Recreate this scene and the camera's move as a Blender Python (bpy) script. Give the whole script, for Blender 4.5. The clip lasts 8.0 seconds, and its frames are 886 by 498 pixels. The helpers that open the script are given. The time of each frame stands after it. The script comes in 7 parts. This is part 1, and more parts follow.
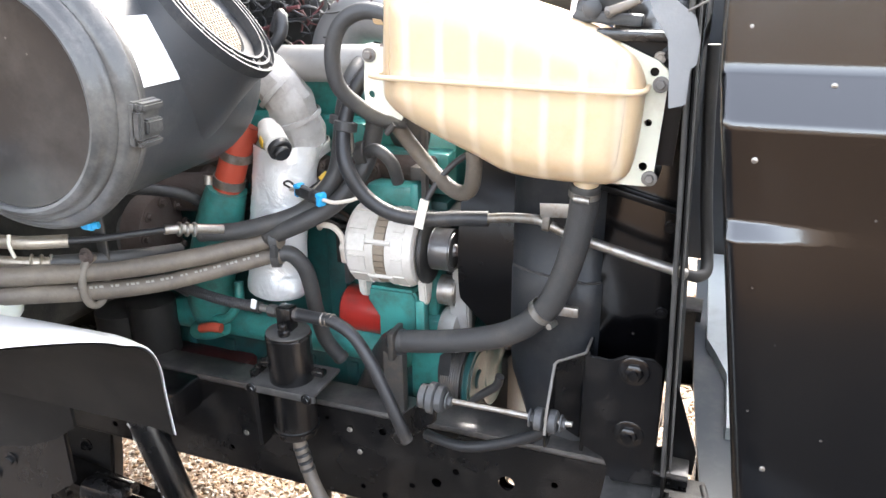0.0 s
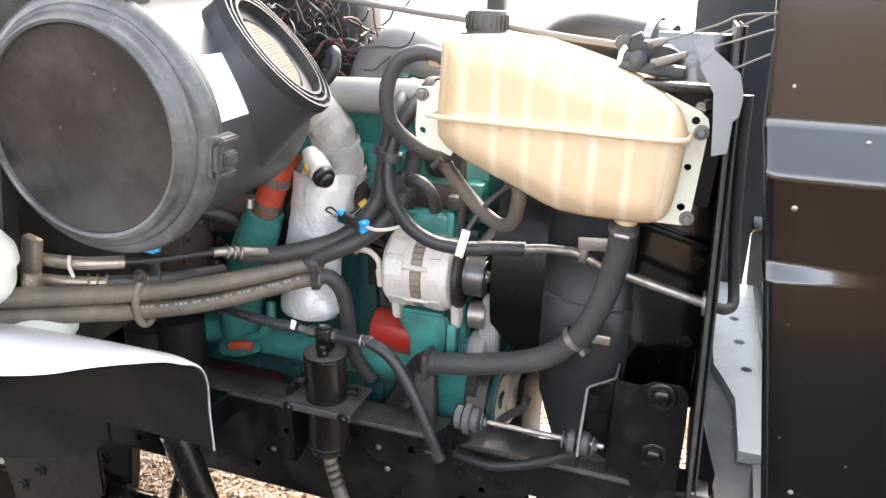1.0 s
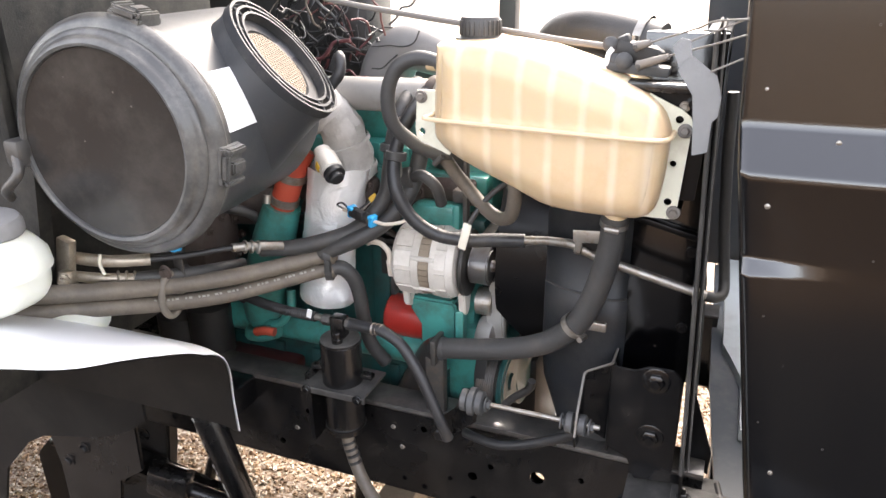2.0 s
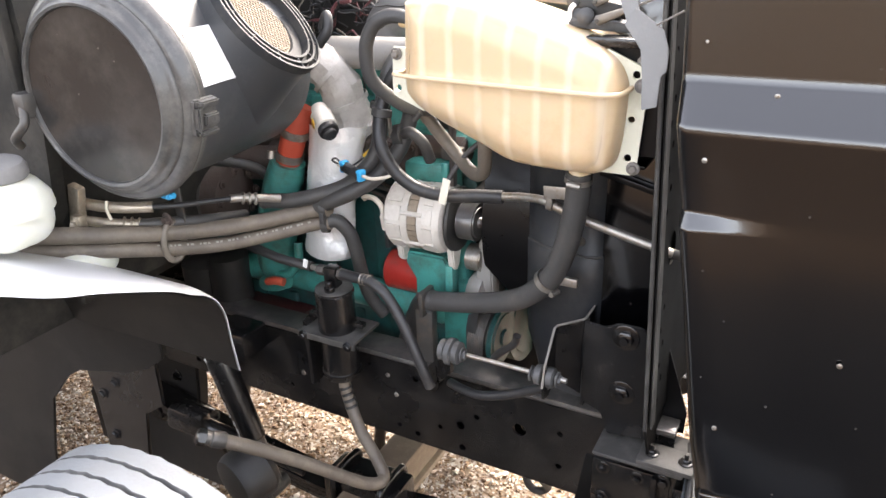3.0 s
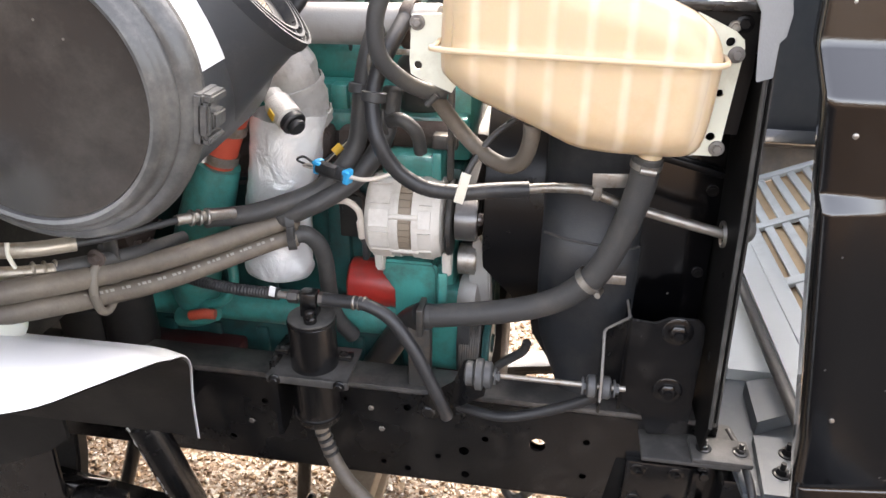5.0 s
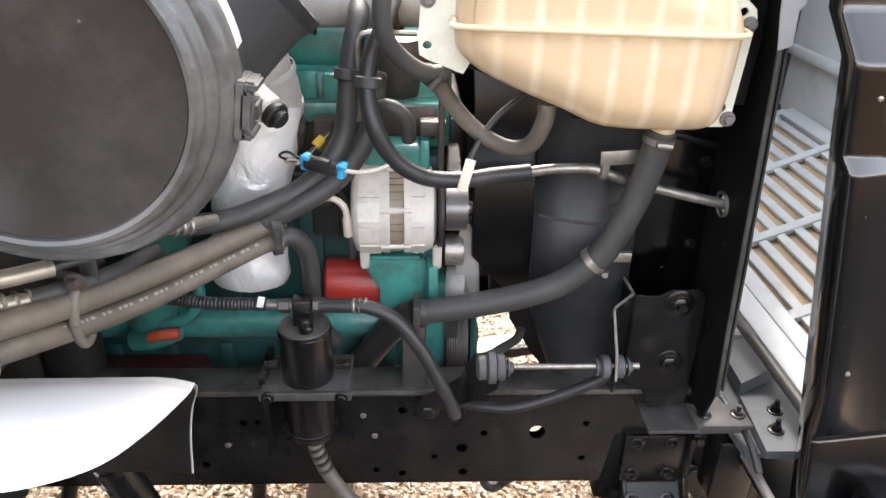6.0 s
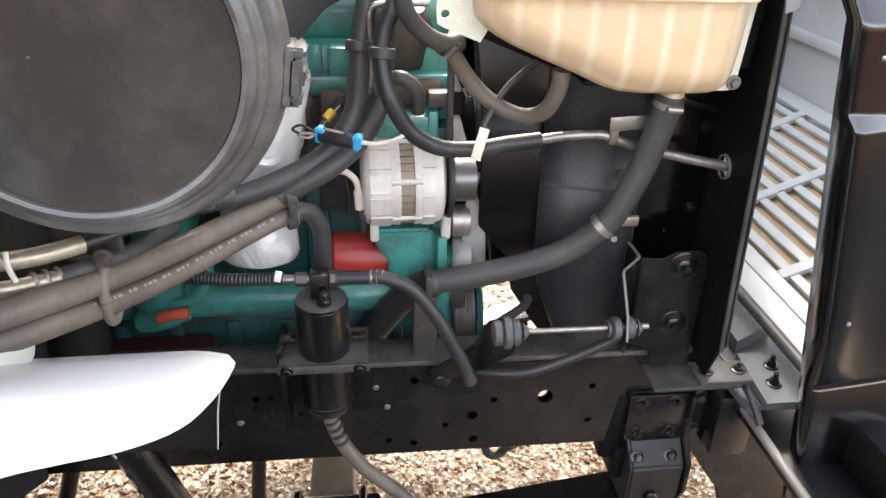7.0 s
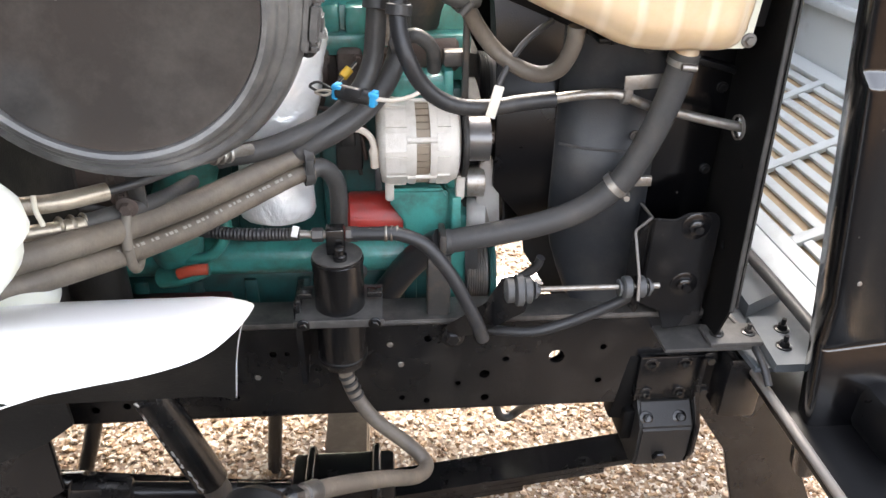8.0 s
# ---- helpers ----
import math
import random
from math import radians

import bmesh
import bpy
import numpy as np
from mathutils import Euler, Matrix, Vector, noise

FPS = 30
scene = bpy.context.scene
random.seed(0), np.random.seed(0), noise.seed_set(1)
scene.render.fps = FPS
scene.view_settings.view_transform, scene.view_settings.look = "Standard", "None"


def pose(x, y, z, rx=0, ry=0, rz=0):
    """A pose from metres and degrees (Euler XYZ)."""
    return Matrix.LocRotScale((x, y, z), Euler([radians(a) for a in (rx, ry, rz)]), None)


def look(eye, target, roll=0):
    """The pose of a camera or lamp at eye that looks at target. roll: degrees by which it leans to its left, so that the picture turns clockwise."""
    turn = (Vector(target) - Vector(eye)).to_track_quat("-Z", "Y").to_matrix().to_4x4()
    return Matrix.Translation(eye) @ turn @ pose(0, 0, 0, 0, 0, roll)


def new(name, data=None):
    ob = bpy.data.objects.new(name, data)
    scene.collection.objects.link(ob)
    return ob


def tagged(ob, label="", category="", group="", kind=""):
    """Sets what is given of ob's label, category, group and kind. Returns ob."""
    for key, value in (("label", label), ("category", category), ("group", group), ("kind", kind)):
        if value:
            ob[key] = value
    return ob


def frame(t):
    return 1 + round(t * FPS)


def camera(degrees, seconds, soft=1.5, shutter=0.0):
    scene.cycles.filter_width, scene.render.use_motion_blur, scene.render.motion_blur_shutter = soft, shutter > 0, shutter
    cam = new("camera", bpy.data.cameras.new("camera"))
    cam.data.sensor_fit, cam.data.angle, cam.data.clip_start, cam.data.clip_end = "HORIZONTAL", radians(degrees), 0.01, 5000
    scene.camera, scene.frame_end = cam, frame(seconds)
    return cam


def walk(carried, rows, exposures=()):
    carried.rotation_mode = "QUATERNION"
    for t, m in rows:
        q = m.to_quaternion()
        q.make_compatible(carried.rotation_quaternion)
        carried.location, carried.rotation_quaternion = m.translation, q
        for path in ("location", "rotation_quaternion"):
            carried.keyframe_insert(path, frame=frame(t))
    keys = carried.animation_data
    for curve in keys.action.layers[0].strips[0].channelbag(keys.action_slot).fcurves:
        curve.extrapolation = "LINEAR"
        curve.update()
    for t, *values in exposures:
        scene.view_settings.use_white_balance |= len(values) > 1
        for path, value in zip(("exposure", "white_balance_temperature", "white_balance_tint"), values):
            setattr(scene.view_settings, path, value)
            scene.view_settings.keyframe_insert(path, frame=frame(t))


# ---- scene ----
cam = camera(62.9, 8.0)
METRES, EYE, TILT, LEAN, TURN = 1.64, 1.797, -21.12, 0.55, 20.43
ROWS = [
    (0.0, 0.0, 0.0, 0.0, 0.0, 0.0, 0.0),
    (0.5, -0.0705, -0.0225, 0.009, -1.66, 1.45, 0.03),
    (1.0, -0.0768, -0.0422, 0.017, -1.85, 1.05, -1.28),
    (2.5, 0.0259, -0.1169, 0.0439, 4.18, -2.67, -0.39),
    (3.0, 0.1022, -0.1127, 0.0254, 7.67, -3.64, -1.61),
    (3.5, 0.1261, -0.1169, 0.0122, 9.13, -2.94, -1.78),
    (4.0, 0.0663, -0.0862, 0.0215, 6.59, -3.34, -2.07),
    (4.5, -0.1155, -0.0197, 0.0508, -1.78, -4.33, 1.82),
    (5.0, -0.1935, 0.0538, 0.0585, -10.62, -5.98, 2.97),
    (6.5, -0.3764, 0.1551, 0.0723, -24.33, -8.36, 7.7),
    (7.0, -0.3923, 0.15, 0.0621, -25.27, -9.43, 7.67),
    (7.5, -0.3924, 0.1432, 0.0435, -24.82, -10.79, 7.54),
    (8.0, -0.401, 0.1359, 0.0404, -24.02, -10.94, 7.34),
]
walk(cam, [(t, pose(0.425, 0.237, EYE, TILT, LEAN, TURN) @ pose(METRES * x, METRES * y, METRES * z, 90 + pitch, roll, yaw)) for t, x, y, z, yaw, pitch, roll in ROWS],
     [(0.0, 3.58, 6750, 11), (1.0, 3.34, 7000, 13), (2.5, 3.15, 7250, 15), (3.5, 3.34, 7200, 14), (4.5, 3.28, 7150, 14), (5.0, 3.2, 7200, 15), (6.5, 3.2, 7150, 13), (7.0, 3.24, 7150, 13), (8.0, 3.4, 7100, 13)])

# ---- world and light ----
world = bpy.data.worlds.new("sky")
scene.world = world
world.use_nodes = True
wn = world.node_tree
sky = wn.nodes.new("ShaderNodeTexSky")
sky.sky_type, sky.sun_disc = "NISHITA", False
sky.sun_elevation, sky.sun_rotation = radians(44), radians(4)
sky.dust_density, sky.air_density = 2.0, 1.0
haze = wn.nodes.new("ShaderNodeHueSaturation")
haze.inputs["Saturation"].default_value = 0.5
wn.nodes["Background"].inputs["Strength"].default_value = 0.15
wn.links.new(sky.outputs[0], haze.inputs["Color"])
wn.links.new(haze.outputs[0], wn.nodes["Background"].inputs["Color"])
SUN_FROM = Vector((0.05, 0.72, 0.69))
sun = new("sun", bpy.data.lights.new("sun", "SUN"))
sun.data.energy, sun.data.angle, sun.data.color = 1.25, radians(24), (1.0, 0.97, 0.92)
sun.matrix_world = look(SUN_FROM * 20, (0, 0, 0))


# ---- materials ----
def material(name, base, rough=0.5, metal=0.0, dust=None, dust_amount=0.0, bump=0.0, scale=40.0, vary=0.25, spots=None, coat=0.0, spec=0.5, fine=260.0):
    """A painted, moulded or cast surface: base colour with broad tone changes, dust or wear in patches, fine relief."""
    m = bpy.data.materials.new(name)
    m.use_nodes = True
    nt = m.node_tree
    b = nt.nodes["Principled BSDF"]
    tc = nt.nodes.new("ShaderNodeTexCoord")
    broad = nt.nodes.new("ShaderNodeTexNoise")
    broad.inputs["Scale"].default_value, broad.inputs["Detail"].default_value, broad.inputs["Roughness"].default_value = scale * 0.2, 6, 0.62
    grain = nt.nodes.new("ShaderNodeTexNoise")
    grain.inputs["Scale"].default_value, grain.inputs["Detail"].default_value = fine, 4
    for n in (broad, grain):
        nt.links.new(tc.outputs["Object"], n.inputs["Vector"])
    mix = nt.nodes.new("ShaderNodeMix")
    mix.data_type = "RGBA"
    mix.inputs[6].default_value = tuple(c * (1 - vary) for c in base) + (1,)
    mix.inputs[7].default_value = tuple(min(1, c * (1 + vary)) for c in base) + (1,)
    nt.links.new(broad.outputs["Fac"], mix.inputs[0])
    colour = mix.outputs[2]
    if dust:
        patch = nt.nodes.new("ShaderNodeTexNoise")
        patch.inputs["Scale"].default_value, patch.inputs["Detail"].default_value, patch.inputs["Roughness"].default_value = scale * 0.45, 8, 0.7
        nt.links.new(tc.outputs["Object"], patch.inputs["Vector"])
        ramp = nt.nodes.new("ShaderNodeMapRange")
        ramp.inputs[1].default_value, ramp.inputs[2].default_value = 0.62 - 0.35 * dust_amount, 0.8 - 0.25 * dust_amount
        ramp.inputs[3].default_value, ramp.inputs[4].default_value = 0.0, min(1.0, 0.35 + dust_amount)
        nt.links.new(patch.outputs["Fac"], ramp.inputs[0])
        over = nt.nodes.new("ShaderNodeMix")
        over.data_type = "RGBA"
        over.inputs[7].default_value = (*dust, 1)
        nt.links.new(ramp.outputs[0], over.inputs[0])
        nt.links.new(colour, over.inputs[6])
        colour = over.outputs[2]
    if spots:
        dots = nt.nodes.new("ShaderNodeTexVoronoi")
        dots.inputs["Scale"].default_value = spots[1]
        nt.links.new(tc.outputs["Object"], dots.inputs["Vector"])
        cut = nt.nodes.new("ShaderNodeMapRange")
        cut.inputs[1].default_value, cut.inputs[2].default_value, cut.inputs[3].default_value, cut.inputs[4].default_value = spots[2], spots[2] + 0.03, 1.0, 0.0
        nt.links.new(dots.outputs["Distance"], cut.inputs[0])
        over = nt.nodes.new("ShaderNodeMix")
        over.data_type = "RGBA"
        over.inputs[7].default_value = (*spots[0], 1)
        nt.links.new(cut.outputs[0], over.inputs[0])
        nt.links.new(colour, over.inputs[6])
        colour = over.outputs[2]
    nt.links.new(colour, b.inputs["Base Color"])
    r = nt.nodes.new("ShaderNodeMapRange")
    r.inputs[3].default_value, r.inputs[4].default_value = max(0.03, rough - 0.12), min(1, rough + 0.15)
    nt.links.new(broad.outputs["Fac"], r.inputs[0])
    nt.links.new(r.outputs[0], b.inputs["Roughness"])
    b.inputs["Metallic"].default_value = metal
    b.inputs["Coat Weight"].default_value = coat
    b.inputs["Coat Roughness"].default_value = 0.12
    b.inputs["Specular IOR Level"].default_value = spec
    if bump:
        bp = nt.nodes.new("ShaderNodeBump")
        bp.inputs["Strength"].default_value, bp.inputs["Distance"].default_value = bump, 0.002
        nt.links.new(grain.outputs["Fac"], bp.inputs["Height"])
        nt.links.new(bp.outputs["Normal"], b.inputs["Normal"])
    return m


BROWN_DUST = (0.16, 0.13, 0.10)
M_FRAME = material("frame_black", (0.005, 0.005, 0.0055), 0.24, dust=(0.032, 0.028, 0.0245), dust_amount=0.36, bump=0.25, scale=25, coat=0.25, spots=((0.16, 0.15, 0.14), 55, 0.022))
M_BLACK = material("gloss_black", (0.0045, 0.0045, 0.005), 0.3, dust=(0.012, 0.011, 0.010), dust_amount=0.15, bump=0.15, scale=14, coat=0.0, spec=0.25)
M_HOOD = material("hood_inner_black", (0.0014, 0.0014, 0.0018), 0.14, dust=(0.012, 0.0113, 0.011), dust_amount=0.12, bump=0.14, scale=16, coat=1.0, spec=0.6, fine=420, spots=((0.06, 0.055, 0.05), 22, 0.03))
M_RUBBER = material("hose_rubber", (0.044, 0.043, 0.042), 0.5, dust=(0.09, 0.081, 0.07), dust_amount=0.35, bump=0.3, scale=24)
M_DUSTYHOSE = material("dusty_hose", (0.115, 0.095, 0.075), 0.48, dust=(0.21, 0.172, 0.13), dust_amount=0.5, bump=0.3, scale=22)
M_LOOM = material("loom_plastic", (0.022, 0.022, 0.023), 0.42, dust=(0.07, 0.062, 0.054), dust_amount=0.3, bump=0.2, scale=30)
M_CAN = material("canister_plastic", (0.042, 0.044, 0.047), 0.42, dust=(0.10, 0.098, 0.094), dust_amount=0.3, bump=0.15, scale=14)
M_LID = material("lid_plastic", (0.026, 0.024, 0.0225), 0.18, dust=(0.052, 0.048, 0.043), dust_amount=0.42, bump=0.05, scale=14, spots=((0.10, 0.095, 0.085), 30, 0.035))
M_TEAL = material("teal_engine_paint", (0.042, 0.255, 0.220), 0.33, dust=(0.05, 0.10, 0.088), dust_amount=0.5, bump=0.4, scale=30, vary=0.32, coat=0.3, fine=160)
M_ALU = material("cast_aluminium", (0.60, 0.565, 0.51), 0.5, metal=0.12, dust=(0.43, 0.39, 0.33), dust_amount=0.35, bump=0.5, scale=50, fine=320)
M_STEEL = material("zinc_steel", (0.36, 0.34, 0.31), 0.38, metal=0.8, dust=(0.2, 0.15, 0.10), dust_amount=0.5, bump=0.2, scale=80)
M_DARKSTEEL = material("dark_steel", (0.09, 0.085, 0.08), 0.45, metal=0.6, dust=BROWN_DUST, dust_amount=0.35, bump=0.3, scale=60)
M_RUST = material("rusty_iron", (0.062, 0.042, 0.034), 0.75, dust=(0.075, 0.064, 0.056), dust_amount=0.45, bump=0.7, scale=40, fine=150)
M_ORANGE = material("orange_silicone", (0.50, 0.075, 0.04), 0.45, dust=(0.34, 0.14, 0.09), dust_amount=0.25, bump=0.2)
M_DARKRED = material("dark_red_paint", (0.06, 0.010, 0.009), 0.5, dust=(0.05, 0.03, 0.028), dust_amount=0.4, bump=0.2)
M_RED = material("red_paint", (0.42, 0.03, 0.022), 0.35, dust=(0.22, 0.06, 0.05), dust_amount=0.3, bump=0.2, coat=0.2)
M_WHITE = material("white_paint", (0.80, 0.80, 0.79), 0.3, dust=(0.7, 0.69, 0.66), dust_amount=0.3, bump=0.04, scale=8, vary=0.02, coat=0.4)
M_INNER = material("fender_underside", (0.008, 0.008, 0.0078), 0.45, dust=(0.026, 0.0235, 0.0205), dust_amount=0.45, bump=0.3, scale=12, spec=0.35, spots=((0.09, 0.065, 0.06), 40, 0.04))
M_GREYPAINT = material("pale_grey_paint", (0.48, 0.515, 0.515), 0.4, dust=(0.3, 0.3, 0.29), dust_amount=0.3, bump=0.1, scale=10, vary=0.08)
M_BLUE = material("blue_plastic", (0.02, 0.38, 0.72), 0.4, vary=0.1)
M_PRINT = material("worn_print", (0.32, 0.30, 0.26), 0.6, vary=0.2)
M_PAPER = material("white_label", (0.82, 0.82, 0.81), 0.5, vary=0.02)
M_TANWIRE = material("pale_wire", (0.60, 0.53, 0.45), 0.5, vary=0.2)
M_WIRE = material("wine_wire", (0.12, 0.04, 0.042), 0.5, vary=0.4)
M_PINK = material("faded_red_wire", (0.13, 0.05, 0.045), 0.5, vary=0.4)
M_YELLOW = material("yellow_tape", (0.7, 0.42, 0.04), 0.5, vary=0.2)
M_TAG = material("cream_tag", (0.75, 0.7, 0.58), 0.5, vary=0.1)
M_TYRE = material("dusty_tyre", (0.27, 0.28, 0.285), 0.8, dust=(0.24, 0.245, 0.245), dust_amount=0.5, bump=0.5, scale=14, fine=120)
M_GROOVE = material("tyre_rubber", (0.11, 0.11, 0.108), 0.8, dust=(0.22, 0.21, 0.2), dust_amount=0.4, bump=0.4)
M_SHROUD = material("shroud_plastic", (0.019, 0.021, 0.024), 0.37, dust=(0.045, 0.044, 0.043), dust_amount=0.5, bump=0.2, scale=22, vary=0.4, spec=0.35)
M_FARPANEL = material("bluish_black_paint", (0.026, 0.031, 0.037), 0.3, dust=(0.05, 0.053, 0.056), dust_amount=0.4, bump=0.1, scale=8, coat=0.4)
M_FLAP = material("grey_rubber_flap", (0.24, 0.24, 0.24), 0.5, dust=(0.32, 0.31, 0.30), dust_amount=0.3, bump=0.3)
M_BRASS = material("tarnished_brass", (0.44, 0.38, 0.30), 0.36, metal=0.6, dust=(0.17, 0.135, 0.10), dust_amount=0.5, bump=0.2)
M_PIPE = material("grey_alloy_pipe", (0.40, 0.385, 0.36), 0.5, metal=0.35, dust=(0.3, 0.26, 0.21), dust_amount=0.4, bump=0.25, scale=22)
M_CAB = material("cab_black", (0.018, 0.0175, 0.017), 0.5, dust=(0.045, 0.04, 0.034), dust_amount=0.4, bump=0.25, scale=10)
# tan of the sunlit gravel seen between the grille bars
M_SUNGRAVEL = material("sunlit_gravel_tan", (0.46, 0.34, 0.21), 0.8, bump=0.4, vary=0.3)
M_TAN = material("muddy_steel", (0.22, 0.16, 0.11), 0.7, dust=(0.32, 0.25, 0.17), dust_amount=0.4, bump=0.4)
M_MESH = material("filter_paper", (0.27, 0.22, 0.165), 0.8, bump=0.6, vary=0.3)
M_POLE = material("brown_post", (0.08, 0.07, 0.062), 0.7, vary=0.3)
# near-black for an unseen strip that the hood panels reflect
M_DARKGROUND = material("dark_reflected_ground", (0.016, 0.0155, 0.0155), 0.9, dust=(0.026, 0.0245, 0.0225), dust_amount=0.3, bump=0.6, scale=4, fine=120, spec=0.12)
M_DIRT = material("brown_dirt", (0.056, 0.036, 0.023), 0.9, dust=(0.085, 0.057, 0.036), dust_amount=0.4, bump=0.6, scale=3, fine=90, spec=0.1)
M_CAP = material("weathered_grey_plastic", (0.05, 0.047, 0.044), 0.4, dust=(0.12, 0.11, 0.10), dust_amount=0.4, bump=0.3)
M_GREYRUBBER = material("grey_rubber", (0.17, 0.165, 0.16), 0.6, dust=(0.26, 0.25, 0.235), dust_amount=0.35, bump=0.2, scale=15)
M_RIMPLASTIC = material("scuffed_grey_plastic", (0.056, 0.055, 0.053), 0.30, dust=(0.15, 0.143, 0.13), dust_amount=0.46, bump=0.25, scale=26, vary=0.35, coat=0.2)
M_STRAP = material("pale_rubber_strap", (0.17, 0.145, 0.115), 0.55, dust=(0.26, 0.22, 0.17), dust_amount=0.4, bump=0.3)
M_DUSTYSTEEL = material("dusty_grey_steel", (0.20, 0.185, 0.17), 0.6, metal=0.2, dust=(0.2, 0.165, 0.13), dust_amount=0.4, bump=0.3)
# darker copy of the engine teal: bay shade put into the colour, some grime
M_SHADETEAL = material("shaded_oily_teal_paint", (0.012, 0.075, 0.070), 0.4, dust=(0.02, 0.03, 0.03), dust_amount=0.5, bump=0.3, scale=30)
M_STATOR = material("stator_brown", (0.26, 0.21, 0.155), 0.55, metal=0.2, vary=0.3, bump=0.2)
M_WRAP = material("grey_taped_wrap", (0.50, 0.475, 0.44), 0.5, dust=(0.32, 0.285, 0.25), dust_amount=0.5, bump=0.6, scale=40, vary=0.35, fine=90)
# paler black: dust, plus light on frame lip and bracket foot, in one colour
M_LIP = material("lit_dusty_black", (0.04, 0.038, 0.036), 0.52, dust=(0.095, 0.09, 0.083), dust_amount=0.5, bump=0.25, scale=28)
M_PULLEY = material("worn_pulley_steel", (0.17, 0.165, 0.16), 0.32, metal=0.7, dust=(0.12, 0.10, 0.085), dust_amount=0.4, bump=0.1, scale=40)
M_FLATBLACK = material("dull_black_paint", (0.0045, 0.0043, 0.0042), 0.6, dust=(0.010, 0.009, 0.008), dust_amount=0.3, bump=0.2, scale=18, spec=0.12)
M_BUSH = material("dusty_bush", (0.055, 0.056, 0.057), 0.5, dust=(0.10, 0.098, 0.092), dust_amount=0.4, bump=0.3, scale=40)
M_WALL = material("brown_render", (0.12, 0.088, 0.064), 0.85, dust=(0.16, 0.13, 0.10), dust_amount=0.3, bump=0.3, scale=1.5)


def foil_material():
    m = material("silver_heat_sleeve", (0.92, 0.92, 0.90), 0.32, metal=0.35, vary=0.08)
    nt = m.node_tree
    tc = nt.nodes.new("ShaderNodeTexCoord")
    n = nt.nodes.new("ShaderNodeTexNoise")
    n.inputs["Scale"].default_value, n.inputs["Detail"].default_value, n.inputs["Distortion"].default_value = 15, 4, 0.8
    bp = nt.nodes.new("ShaderNodeBump")
    bp.inputs["Strength"].default_value, bp.inputs["Distance"].default_value = 0.8, 0.015
    nt.links.new(tc.outputs["Object"], n.inputs["Vector"])
    nt.links.new(n.outputs["Fac"], bp.inputs["Height"])
    nt.links.new(bp.outputs["Normal"], nt.nodes["Principled BSDF"].inputs["Normal"])
    return m


def tank_material():
    """Aged milky plastic that lets some light through, browner low down in cloudy stains."""
    m = material("aged_cream_plastic", (0.58, 0.425, 0.262), 0.42, dust=(0.50, 0.32, 0.17), dust_amount=0.3, bump=0.12, scale=14, vary=0.06)
    nt = m.node_tree
    b = nt.nodes["Principled BSDF"]
    # pale highlights of the recessed ribs, painted as soft bands evenly spaced along the tank
    tc, sep = nt.nodes.new("ShaderNodeTexCoord"), nt.nodes.new("ShaderNodeSeparateXYZ")
    nt.links.new(tc.outputs["Object"], sep.inputs[0])
    wob = nt.nodes.new("ShaderNodeTexNoise")
    wob.inputs["Scale"].default_value = 18
    nt.links.new(tc.outputs["Object"], wob.inputs["Vector"])
    last = sep.outputs[0]
    for op, value in (("ADD", 0.145 + 0.02825), ("DIVIDE", 0.0565), ("FRACT", 0.0), ("SUBTRACT", 0.5), ("ABSOLUTE", 0.0)):
        q = nt.nodes.new("ShaderNodeMath")
        q.operation = op
        q.inputs[1].default_value = value
        nt.links.new(last, q.inputs[0])
        last = q.outputs[0]
    soft = nt.nodes.new("ShaderNodeMapRange")
    soft.interpolation_type = "SMOOTHSTEP"
    soft.inputs[1].default_value, soft.inputs[2].default_value, soft.inputs[3].default_value, soft.inputs[4].default_value = 0.03, 0.2, 1.0, 0.0
    nt.links.new(last, soft.inputs[0])
    amount = nt.nodes.new("ShaderNodeMath")
    amount.operation = "MULTIPLY"
    nt.links.new(soft.outputs[0], amount.inputs[0])
    nt.links.new(wob.outputs["Fac"], amount.inputs[1])
    pale = nt.nodes.new("ShaderNodeMix")
    pale.data_type = "RGBA"
    pale.inputs[7].default_value = (0.74, 0.61, 0.45, 1)
    nt.links.new(b.inputs["Base Color"].links[0].from_socket, pale.inputs[6])
    nt.links.new(amount.outputs[0], pale.inputs[0])
    nt.links.new(pale.outputs[2], b.inputs["Base Color"])
    b.inputs["Subsurface Weight"].default_value = 0.2
    b.inputs["Subsurface Radius"].default_value = (0.03, 0.02, 0.008)
    b.inputs["Subsurface Scale"].default_value = 1.0
    return m


def jug_material():
    m = material("milky_plastic", (0.70, 0.70, 0.61), 0.4, vary=0.03, scale=10)
    b = m.node_tree.nodes["Principled BSDF"]
    b.inputs["Subsurface Weight"].default_value = 0.3
    b.inputs["Subsurface Radius"].default_value = (0.03, 0.03, 0.02)
    return m


